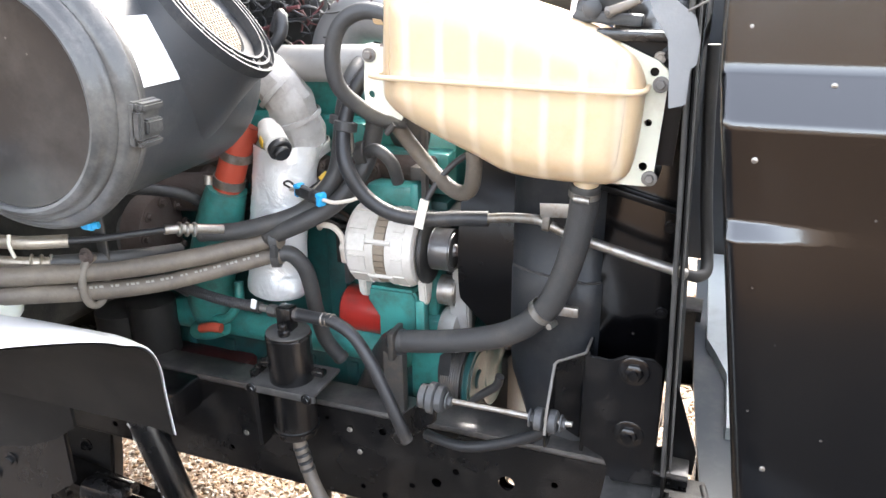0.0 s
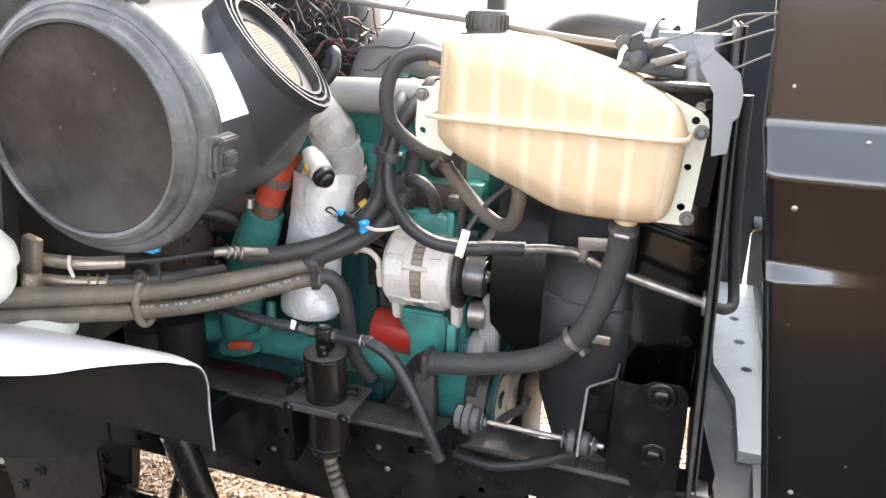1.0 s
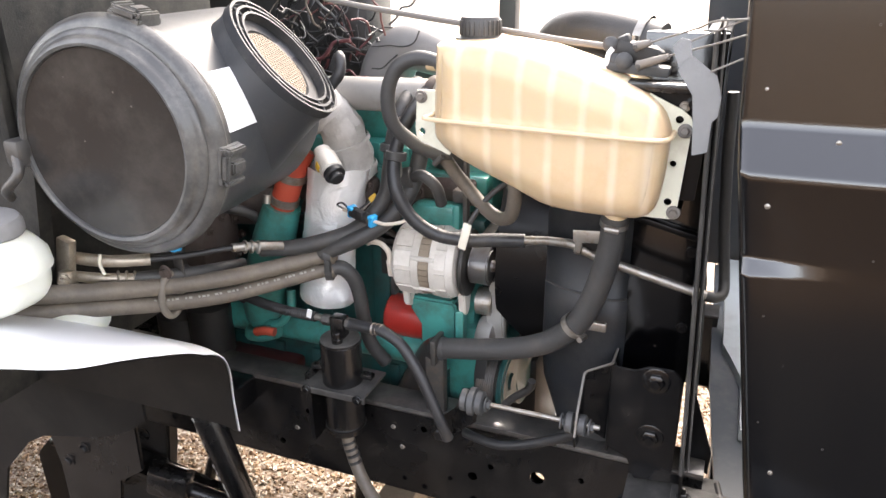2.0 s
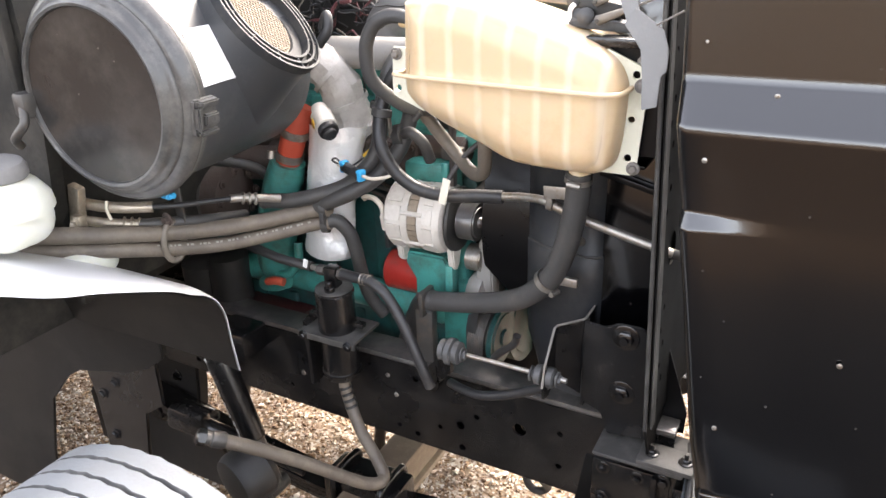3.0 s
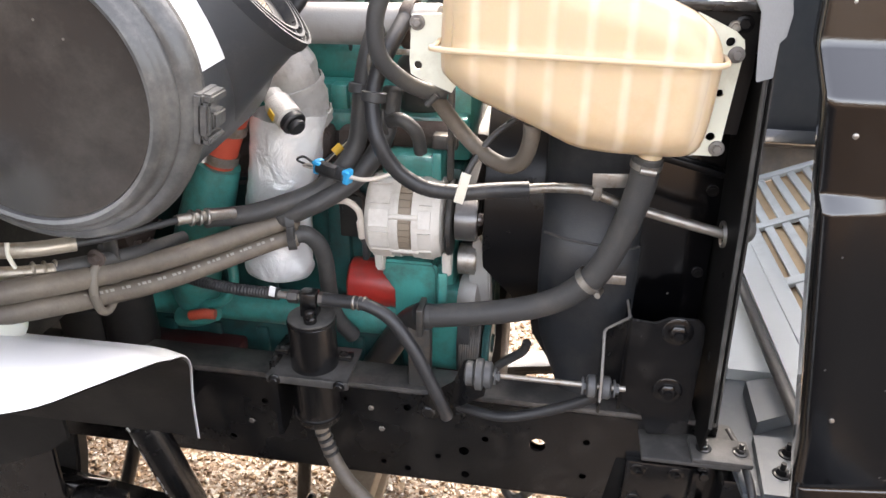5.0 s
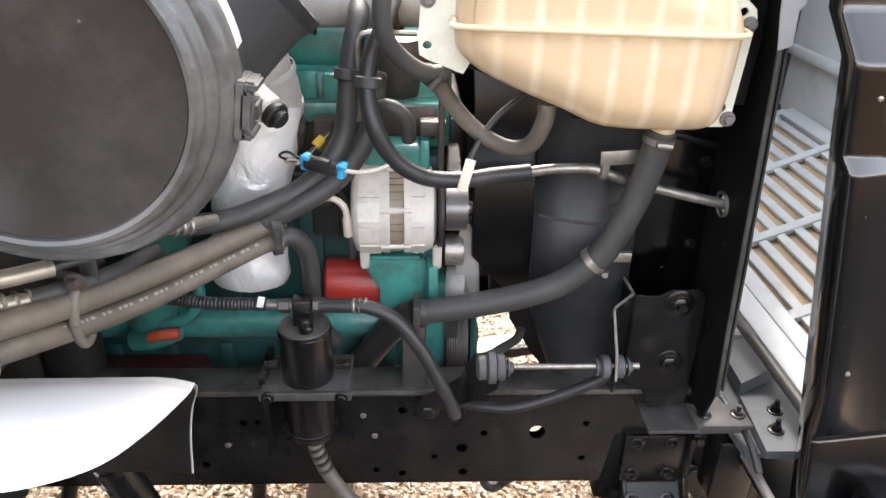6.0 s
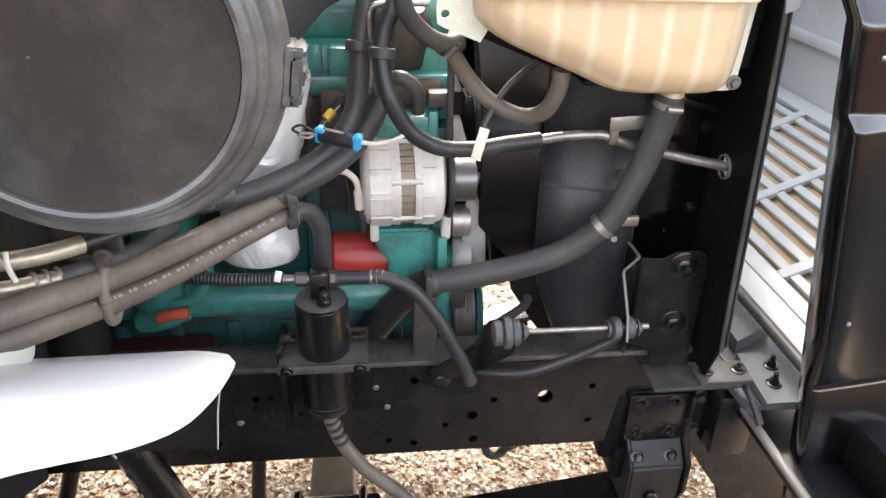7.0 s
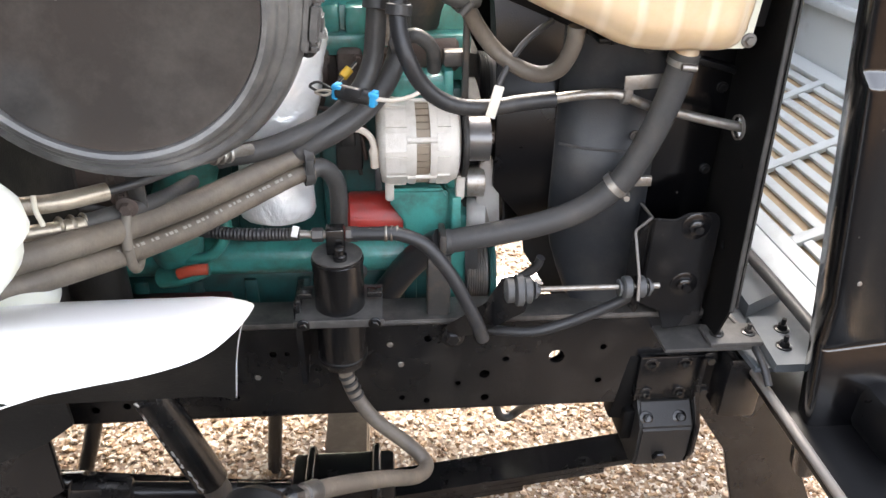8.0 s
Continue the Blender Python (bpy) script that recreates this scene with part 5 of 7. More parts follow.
    for i in range(9):
        a = radians(4.5 + 31 * i / 8)
        rows.append([bm.verts.new(A + ax * h + 0.1952 * Vector((math.cos(a), 0, math.sin(a)))) for h in (0.076 + 0.017 * i / 8, 0.183 + 0.009 * i / 8)])
    for a, b in zip(rows[:-1], rows[1:]):
        bm.faces.new((a[0], a[1], b[1], b[0]))
    ret = bmesh.ops.extrude_face_region(bm, geom=list(bm.faces))
    bmesh.ops.translate(bm, verts=[v for v in ret["geom"] if isinstance(v, bmesh.types.BMVert)], vec=(0.0006, 0, 0.0006))
    part("label", bm, M_PAPER, shell, "blank-looking white paper sticker")
    bm = B()
    tube(bm, [(-0.37, 1.44, 1.66), (-0.35, 1.45, 1.69), (-0.355, 1.46, 1.72), (-0.37, 1.46, 1.69)], 0.012, 10)
    part("drain_valve", bm, M_LOOM, t)


air_cleaner()


# ---- engine ----
def engine():
    t = thing("engine", (-0.6, 1.93, 0.62), "teal-green painted diesel engine", "engine")
    # block, pan and pan rail take the shaded teal, as they lie in shade
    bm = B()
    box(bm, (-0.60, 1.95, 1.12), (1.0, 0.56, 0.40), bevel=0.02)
    block = part("block", bm, M_SHADETEAL, t, "teal engine block, its paint darkened for shade and oil")
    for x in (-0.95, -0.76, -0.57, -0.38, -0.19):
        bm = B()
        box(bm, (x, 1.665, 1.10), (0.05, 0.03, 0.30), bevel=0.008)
        part("block_rib", bm, M_SHADETEAL, block)
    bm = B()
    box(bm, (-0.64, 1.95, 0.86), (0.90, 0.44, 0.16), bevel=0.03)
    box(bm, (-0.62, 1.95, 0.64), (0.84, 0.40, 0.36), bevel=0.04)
    part("oil_pan", bm, M_SHADETEAL, t)
    bm = B()
    box(bm, (-0.16, 2.05, 0.60), (0.30, 0.30, 0.44), bevel=0.03)
    part("front_sump", bm, M_CAB, t, "grimy black front of the sump")
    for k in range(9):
        bolt(t, (-1.02 + 0.1 * k, 1.728, 0.80), (0, -1, 0), 0.008, 0.010, M_SHADETEAL, name="pan_bolt")
    bm = B()
    box(bm, (-0.61, 1.64, 0.955), (0.36, 0.05, 0.06), bevel=0.012)
    cyl(bm, (-0.86, 1.63, 0.955), (-0.17, 1.63, 0.955), 0.042, n=24, chamfer=0.012)
    part("side_gallery", bm, M_TEAL, t)
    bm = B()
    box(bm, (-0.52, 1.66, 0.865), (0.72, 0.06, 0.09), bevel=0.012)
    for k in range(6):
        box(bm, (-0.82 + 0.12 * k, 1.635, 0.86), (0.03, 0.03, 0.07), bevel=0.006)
    part("pan_rail", bm, M_SHADETEAL, t, "lower edge of the block, darkened for shade and oil")
    bm = B()
    box(bm, (-0.58, 1.93, 1.40), (0.98, 0.46, 0.16), bevel=0.015)
    for x in (-0.318, -0.478, -0.638, -0.798):
        box(bm, (x, 1.69, 1.453), (0.046, 0.05, 0.055), bevel=0.006)
        box(bm, (x - 0.053, 1.70, 1.453), (0.036, 0.04, 0.055), bevel=0.006)
    box(bm, (-0.58, 1.685, 1.408), (0.97, 0.055, 0.042), bevel=0.008)
    head = part("cylinder_head", bm, M_TEAL, t)
    bm = B()
    box(bm, (-0.62, 1.69, 1.338), (0.84, 0.03, 0.094), bevel=0.008)
    part("manifold_flange", bm, M_RUST, head, "brown rusty flange along the cylinder head")
    bm = B()
    box(bm, (-0.54, 1.95, 1.515), (0.92, 0.42, 0.10), bevel=0.035, segs=4)
    part("valve_cover", bm, M_TEAL, t)
    bm = B()
    box(bm, (-0.10, 2.02, 1.15), (0.10, 0.44, 0.42), bevel=0.03)
    part("front_cover", bm, M_DARKSTEEL, t)
    bm = B()
    box(bm, (-0.20, 1.62, 1.345), (0.12, 0.07, 0.05), bevel=0.01)
    box(bm, (-0.145, 1.62, 1.30), (0.02, 0.08, 0.16), bevel=0.006)
    part("alternator_arm", bm, M_TEAL, t)
    bm = B()
    box(bm, (-0.145, 1.72, 1.10), (0.07, 0.20, 0.30), bevel=0.015)
    box(bm, (-0.13, 1.66, 0.95), (0.09, 0.12, 0.22), bevel=0.015)
    part("timing_cover", bm, M_TEAL, t)
    bm = B()
    plate(bm, [(-0.262, 1.135), (-0.15, 1.135), (-0.14, 1.12), (-0.14, 1.02), (-0.165, 0.99), (-0.235, 0.99), (-0.235, 1.06), (-0.262, 1.10)], -0.05, at_y(1.572), bevel=0.006)
    box(bm, (-0.13, 1.575, 1.07), (0.02, 0.05, 0.11), (0, 0, 10), bevel=0.004)
    part("alternator_bracket", bm, M_TEAL, t)
    bm = B()
    for x in (-0.90, -0.74, -0.58, -0.44):
        cyl(bm, (x, 1.72, 1.33), (x + 0.02, 1.64, 1.30), 0.035, n=16, chamfer=0.005)
    tube(bm, [(-1.1, 1.60, 1.29), (-0.95, 1.60, 1.29), (-0.80, 1.62, 1.29), (-0.62, 1.65, 1.30)], 0.048, 16)
    part("exhaust_manifold", bm, M_RUST, t, "brown rusty cast iron exhaust manifold")
    for x in (-0.40, -0.335, -0.27):
        bm = B()
        box(bm, (x, 1.645, 1.375), (0.05, 0.05, 0.06), bevel=0.012)
        cyl(bm, (x, 1.64, 1.365), (x - 0.01, 1.60, 1.34), 0.022, 0.018, n=16, chamfer=0.004)
        port = part("manifold_port", bm, M_RUST, t, "dark brown manifold port")
        bolt(port, (x + 0.018, 1.618, 1.392), (0, -1, 0), 0.007, 0.008, M_RUST)
    for k, (z, off) in enumerate(((1.292, 0.0), (1.276, 0.018), (1.258, -0.012))):
        bm = B()
        tube(bm, [(-0.74, 1.645, z - 0.05), (-0.62, 1.640, z), (-0.50 + off, 1.637, z + 0.006), (-0.40, 1.640, z - 0.004), (-0.33 + off, 1.642, z - 0.03), (-0.31 + off, 1.645, z - 0.12)], 0.0048, 8)
        part("fuel_line", bm, M_DARKSTEEL if k else M_RUST, t, "thin dull steel fuel line")
    bm = B()
    box(bm, (-0.345, 1.652, 1.20), (0.055, 0.03, 0.10), bevel=0.006)
    box(bm, (-0.345, 1.632, 1.225), (0.03, 0.02, 0.03), bevel=0.004)
    part("sensor_box", bm, M_CAB, t, "small black sensor box")
    bm = B()
    cyl(bm, (-0.26, 1.665, 1.385), (-0.12, 1.665, 1.39), 0.034, n=18, chamfer=0.006)
    part("water_outlet", bm, M_RUST, t, "grimy brown water outlet")
    bm = B()
    lathe(bm, [(0.05, 0), (0.085, 0.02), (0.10, 0.07), (0.085, 0.12), (0.05, 0.13)], (-0.90, 1.52, 1.22), (1, 0.1, 0), 28)
    turbo = part("turbo_housing", bm, M_RUST, t)
    bm = B()
    lathe(bm, [(0.098, 0.060), (0.106, 0.062), (0.106, 0.076), (0.098, 0.078)], (-0.90, 1.52, 1.22), (1, 0.1, 0), 32, False, False)
    part("v_band", bm, M_DARKSTEEL, turbo)
    for k in range(8):
        a = 2 * math.pi * k / 8
        bolt(turbo, (-0.772, 1.533 + 0.07 * math.cos(a), 1.22 + 0.07 * math.sin(a)), (1, 0.1, 0), 0.008, 0.012, M_RUST, name="turbo_bolt")
    for pts, r, m in (([(-1.02, 1.44, 1.30), (-0.90, 1.41, 1.345), (-0.78, 1.44, 1.35), (-0.68, 1.52, 1.32), (-0.66, 1.58, 1.24)], 0.013, M_LOOM),
                      ([(-1.0, 1.46, 1.22), (-0.86, 1.42, 1.20), (-0.76, 1.45, 1.15), (-0.72, 1.52, 1.07)], 0.011, M_RUBBER),
                      ([(-0.96, 1.50, 1.40), (-0.80, 1.50, 1.385), (-0.66, 1.52, 1.395), (-0.58, 1.56, 1.42)], 0.007, M_DARKSTEEL)):
        bm = B()
        tube(bm, pts, r, 12)
        part("oil_line", bm, m, turbo, "grimy line beside the turbocharger")
    bm = B()
    for x, z, r in ((-0.88, 1.02, 0.06), (-0.98, 0.98, 0.07)):
        lathe(bm, [(r * 0.6, 0), (r, 0.01), (r, 0.16), (r * 0.9, 0.17)], (x, 1.56, z), (0, 0, -1), 28)
    part("oil_filter", bm, M_CAB, t)
    bm = B()
    box(bm, (-0.74, 1.60, 0.845), (0.24, 0.06, 0.04), bevel=0.01)
    part("starter_plate", bm, M_DARKRED, t, "dark red painted plate")
    bm = B()
    lathe(bm, [(0.050, 0), (0.056, 0.006), (0.056, 0.118), (0.050, 0.124)], (-0.354, 1.65, 1.035), (1, 0.0, 0), 28)
    part("fuel_pump", bm, M_RED, t, "red painted cylinder beside the alternator bracket")
    # water pump housing and hose connections by the thermostat
    bm = B()
    lathe(bm, [(0.055, 0), (0.065, 0.03), (0.06, 0.10), (0.04, 0.13)], (-0.205, 1.75, 1.42), (0.1, -0.2, 1), 24)
    part("thermostat_housing", bm, M_DARKSTEEL, t)
    bm = B()
    tube(bm, [(-0.245, 1.56, 1.44), (-0.21, 1.545, 1.455), (-0.18, 1.55, 1.43), (-0.175, 1.57, 1.385)], 0.0135, 14)
    lathe(bm, [(0.026, -0.012), (0.028, -0.01), (0.028, 0.01), (0.026, 0.012)], (-0.247, 1.56, 1.44), (1, 0, 0.3), 20)
    part("bypass_hose", bm, M_RUBBER, t)
    bm = B()
    box(bm, (-0.115, 1.57, 1.43), (0.012, 0.02, 0.20), bevel=0.003)
    box(bm, (-0.13, 1.60, 1.40), (0.05, 0.03, 0.03), bevel=0.004)
    part("stay", bm, M_DARKSTEEL, t)


engine()


def pulley(parent, c, r, w, mat, name="pulley", label=""):
    bm = B()
    c = Vector(c)
    prof = [(r * 0.35, -w / 2), (r * 0.8, -w / 2), (r * 0.82, -w / 2 + 0.003), (r, -w / 2 + 0.002)]
    k = max(3, int(w / 0.006))
    for i in range(k):
        h = -w / 2 + 0.004 + (w - 0.008) * i / k
        prof += [(r * 0.985, h), (r, h + 0.002)]
    prof += [(r, w / 2 - 0.002), (r * 0.82, w / 2 - 0.003), (r * 0.8, w / 2), (r * 0.3, w / 2), (r * 0.25, w / 2 + 0.006)]
    lathe(bm, prof, c, (1, 0, 0), 40)
    return part(name, bm, mat, parent, label)


def belt_drive():
    t = thing("belt_drive", (-0.08, 1.7, 0.85), "accessory belt with idler and crank pulleys on the engine front", "belt drive")
    pulley(t, (-0.082, 1.62, 1.130), 0.034, 0.04, M_STEEL, "idler_pulley", "bright steel idler pulley")
    pulley(t, (-0.085, 1.70, 1.02), 0.075, 0.04, M_DARKSTEEL, "pump_pulley")
    pulley(t, (-0.07, 1.66, 0.89), 0.085, 0.05, M_DARKSTEEL, "crank_pulley")
    pulley(t, (-0.034, 1.66, 0.89), 0.079, 0.018, M_SHADETEAL, "damper", "teal painted crank damper")
    pulley(t, (-0.060, 1.87, 0.858), 0.146, 0.05, M_SHADETEAL, "fan_drive_pulley", "teal painted fan drive pulley in the shaded tone")
    pulley(t, (-0.04, 1.93, 1.22), 0.10, 0.05, M_CAB, "fan_pulley")
    bm = B()
    plate(bm, [(-0.02, 0.0), (0.03, 0.02), (0.035, 0.14), (0.02, 0.19), (0.0, 0.18), (-0.015, 0.10)], 0.02, facing((-0.05, 1.62, 1.0), (0.9, -0.2, 0.1), (0.15, 0, 1)), bevel=0.004)
    part("tensioner_arm", bm, M_PIPE, t, "pale cast tensioner arm")
    bm = B()
    lathe(bm, [(0.05, 0), (0.055, 0.01), (0.055, 0.04), (0.03, 0.05)], (-0.095, 1.635, 1.03), (1, -0.1, 0), 28)
    part("tensioner_hub", bm, M_PIPE, t)
    bm = B()
    line = [(1.60, 1.286), (1.645, 1.235), (1.652, 1.16), (1.645, 1.06), (1.60, 0.97), (1.585, 0.92), (1.60, 0.84), (1.66, 0.80), (1.74, 0.86), (1.80, 1.0), (1.86, 1.16), (1.80, 1.30), (1.66, 1.30), (1.60, 1.286)]
    ps = [Vector((-0.085, y, z)) for y, z in line]
    sm = smooth_path(ps, 4)
    rows = [[bm.verts.new(p + Vector((dx, 0, 0))) for dx in (-0.014, 0.014)] for p in sm]
    for a, b in zip(rows[:-1], rows[1:]):
        bm.faces.new((a[0], a[1], b[1], b[0]))
    ret = bmesh.ops.extrude_face_region(bm, geom=list(bm.faces))
    part("belt", bm, M_RUBBER, t)


belt_drive()


def alternator():
    t = thing("alternator", (-0.2, 1.54, 1.145), "cast aluminium alternator with ventilation slots and a belt pulley", "alternator")
    c, ax = Vector((-0.283, 1.588, 1.238)), Vector((1, 0.03, 0.0)).normalized()
    bm = B()
    lathe(bm, [(0.05, -0.004), (0.076, 0.0), (0.084, 0.006), (0.087, 0.016), (0.087, 0.055), (0.089, 0.060), (0.089, 0.070)], c, ax, 56)
    rear = part("rear_housing", bm, M_ALU, t)
    bm = B()
    lathe(bm, [(0.0835, 0.069), (0.0835, 0.098)], c, ax, 56)
    stator = part("stator", bm, M_STATOR, t, "brown laminated stator core")
    bm = B()
    lathe(bm, [(0.089, 0.097), (0.089, 0.108), (0.087, 0.112), (0.087, 0.140), (0.082, 0.152), (0.06, 0.160), (0.03, 0.163)], c, ax, 56)
    front = part("front_housing", bm, M_ALU, t)
    u, w = Vector((0, 1, 0)), Vector((0, 0, 1))
    for k in range(12):
        a = 2 * math.pi * (k + 0.4) / 12
        d = math.cos(a) * u + math.sin(a) * w
        for h0, h1, name in ((0.014, 0.053, "rear_fin"), (0.113, 0.138, "front_fin")):
            bm = B()
            m = Matrix.Translation(c + ax * (h0 + h1) / 2 + d * 0.0808) @ facing((0, 0, 0), ax, d).to_3x3().to_4x4() @ Matrix.Diagonal((h1 - h0, 0.016, 0.035, 1))
            bmesh.ops.create_cube(bm, size=1.0, matrix=m)
            part(name, bm, M_ALU, rear if name == "rear_fin" else front)
        for q in (-0.175, 0.0, 0.175):
            d2 = math.cos(a + q) * u + math.sin(a + q) * w
            bm = B()
            m = Matrix.Translation(c + ax * 0.083 + d2 * 0.0825) @ facing((0, 0, 0), ax, d2).to_3x3().to_4x4() @ Matrix.Diagonal((0.026, 0.008, 0.0125, 1))
            bmesh.ops.create_cube(bm, size=1.0, matrix=m)
            part("lamination", bm, M_STATOR, stator)
    for a in (100, 160, 215, 330):
        d = math.cos(radians(a)) * u + math.sin(radians(a)) * w
        bm = B()
        cyl(bm, c + d * 0.086 + ax * 0.055, c + d * 0.086 + ax * 0.112, 0.006, n=12)
        part("through_bolt", bm, M_ALU, t)
    for x in (-0.272, -0.128):
        bm = B()
        plate(bm, [(-0.022, 0.06), (0.028, 0.06), (0.015, 0.008), (0.0, -0.004), (-0.014, 0.008)], 0.018, facing((x, 1.568, 1.115), (0, 1, 0), (0, 0, 1)), bevel=0.003)
        part("mounting_ear", bm, M_ALU, t)
    bm = B()
    box(bm, (-0.285, 1.54, 1.18), (0.012, 0.03, 0.05), bevel=0.003)
    part("terminal_block", bm, M_LOOM, t)
    bm = B()
    lathe(bm, [(0.03, 0.162), (0.079, 0.163), (0.081, 0.167), (0.079, 0.173), (0.03, 0.174)], c, ax, 48)
    part("cooling_disc", bm, M_CAB, t, "dark cooling disc behind the pulley")
    dp = pulley(t, (-0.082, 1.592, 1.238), 0.046, 0.046, M_PULLEY, "drive_pulley", "worn grey steel pulley")
    bm = B()
    lathe(bm, [(0.013, -0.006), (0.013, 0.004), (0.008, 0.010)], (-0.056, 1.592, 1.238), (1, 0, 0), 6)
    part("pulley_nut", bm, M_RUST, dp)


alternator()
bm = B()
tube(bm, [(-0.365, 1.56, 1.265), (-0.345, 1.53, 1.283), (-0.317, 1.53, 1.283), (-0.296, 1.53, 1.265), (-0.291, 1.53, 1.236), (-0.29, 1.535, 1.205)], lambda s: 0.0065 if s < 0.75 else 0.010, 12)
solo("alternator_lead", bm, M_TANWIRE, "pale insulated lead into the back of the alternator", "cable")


def charge_pipe():
    t = thing("charge_pipe", (-0.6, 1.57, 0.95), "teal pipe with an orange silicone hose joint on the engine side", "pipe")
    bm = B()
    tube(bm, [(-0.60, 1.56, 1.335), (-0.625, 1.56, 1.27), (-0.665, 1.57, 1.17), (-0.70, 1.58, 1.07), (-0.715, 1.60, 0.99), (-0.69, 1.63, 0.95)], lambda s: 0.046 + 0.012 * math.sin(s * 3.1), 22)
    part("pipe", bm, M_TEAL, t)
    bm = B()
    tube(bm, [(-0.602, 1.56, 1.33), (-0.585, 1.56, 1.37), (-0.562, 1.565, 1.43), (-0.54, 1.58, 1.48)], 0.033, 22)
    part("silicone_joint", bm, M_ORANGE, t)
    for p, r in (((-0.592, 1.56, 1.352), 0.034), ((-0.568, 1.565, 1.415), 0.034)):
        bm = B()
        lathe(bm, [(r, -0.010), (r + 0.003, -0.010), (r + 0.003, 0.010), (r, 0.010)], p, (0.35, 0, 1), 28, False, False)
        part("band_clamp", bm, M_STEEL, t)
    bm = B()
    tube(bm, [(-0.60, 1.50, 1.38), (-0.60, 1.495, 1.36)], 0.010, 10, 2)
    part("clamp_bolt", bm, M_STEEL, t)
    bm = B()
    tube(bm, [(-0.71, 1.565, 0.985), (-0.64, 1.55, 1.00), (-0.60, 1.55, 1.05), (-0.60, 1.56, 1.10)], 0.012, 12)
    tube(bm, [(-0.75, 1.57, 0.94), (-0.70, 1.555, 0.955), (-0.655, 1.555, 0.975)], 0.024, 14)
    part("drain_line", bm, M_TEAL, t)
    bm = B()
    tube(bm, [(-0.70, 1.525, 0.975), (-0.67, 1.522, 0.985), (-0.64, 1.525, 0.985)], 0.012, 12)
    part("red_sleeve", bm, M_ORANGE, t)


charge_pipe()


def heat_sleeve():
    t = thing("wrapped_pipe", (-0.49, 1.58, 1.07), "exhaust pipe wrapped in crinkled silver foil below a grey taped elbow", "pipe")
    bm = B()
    n = 26
    line = smooth_path([(-0.455, 1.60, 1.44), (-0.462, 1.585, 1.36), (-0.475, 1.575, 1.28), (-0.488, 1.57, 1.19), (-0.492, 1.568, 1.12), (-0.492, 1.568, 1.085)], 6)
    rows = []
    for i, p in enumerate(line):
        s = i / (len(line) - 1)
        r = 0.083 - 0.012 * math.sin(s * 3.1)
        if s > 0.88:
            r *= 1 - 0.28 * ((s - 0.88) / 0.12) ** 2
        row = []
        for k in range(n):
            a = 2 * math.pi * k / n
            q = 1 + 0.07 * noise.noise(Vector((math.cos(a) * 2.4, math.sin(a) * 2.4, s * 9))) + 0.05 * noise.noise(Vector((math.cos(a) * 6, math.sin(a) * 6, s * 22)))
            row.append(bm.verts.new(p + Vector((math.cos(a) * r * q, math.sin(a) * r * q * 0.7, 0.012 * noise.noise(Vector((a, s * 7, 3)))))))
        rows.append(row)
    for a, b in zip(rows[:-1], rows[1:]):
        for k in range(n):
            bm.faces.new((a[k], a[(k + 1) % n], b[(k + 1) % n], b[k]))
    bm.faces.new(rows[-1])
    part("foil_wrap", bm, M_FOIL, t, "crinkled silver heat wrap")
    bm = B()
    tube(bm, [(-0.433, 1.635, 1.41), (-0.438, 1.625, 1.47), (-0.447, 1.61, 1.53), (-0.475, 1.60, 1.575), (-0.52, 1.60, 1.59)], lambda s: 0.059 - 0.010 * s, 14, 5)
    for v in bm.verts:
        v.co += 0.009 * noise.noise(v.co * 26) * (v.co - Vector((-0.45, 1.62, 1.52))).normalized() + 0.004 * noise.noise(v.co * 60 + Vector((3, 1, 7))) * Vector((0.6, -0.8, 0.2))
    wrap = part("elbow_wrap", bm, M_WRAP, t, "dusty grey taped wrap on the elbow", angle=22)
    for p, r, ax in (((-0.435, 1.630, 1.43), 0.060, (-0.08, -0.2, 1)), ((-0.442, 1.618, 1.495), 0.058, (-0.2, -0.25, 1)), ((-0.466, 1.603, 1.56), 0.054, (-0.75, -0.25, 0.8))):
        bm = B()
        lathe(bm, [(r, -0.006), (r + 0.003, -0.005), (r + 0.003, 0.005), (r, 0.006)], p, ax, 20, False, False)
        for v in bm.verts:
            v.co += 0.005 * noise.noise(v.co * 40) * Vector((0.5, -0.7, 0.5))
        part("tape_band", bm, M_WRAP, wrap)


heat_sleeve()
t = thing("pressure_sensor", (-0.388, 1.48, 1.43), "small pressure sensor with a yellow band on the elbow", "sensor")
bm = B()
cyl(bm, (-0.446, 1.52, 1.485), (-0.406, 1.49, 1.458), 0.0265, n=24, chamfer=0.006)
cyl(bm, (-0.456, 1.53, 1.494), (-0.444, 1.518, 1.484), 0.020, n=20)
body = part("body", bm, M_ALU, t)
bm = B()
box(bm, (-0.4405, 1.4865, 1.4690), (0.019, 0.010, 0.018), (0, 34, -38), bevel=0.002)
part("band", bm, M_YELLOW, body, "small yellow sticker")
bm = B()
cyl(bm, (-0.408, 1.492, 1.46), (-0.396, 1.483, 1.452), 0.0245, n=20, chamfer=0.003)
cyl(bm, (-0.398, 1.484, 1.453), (-0.388, 1.477, 1.446), 0.017, n=16, chamfer=0.003)
part("plug", bm, M_LOOM, t)


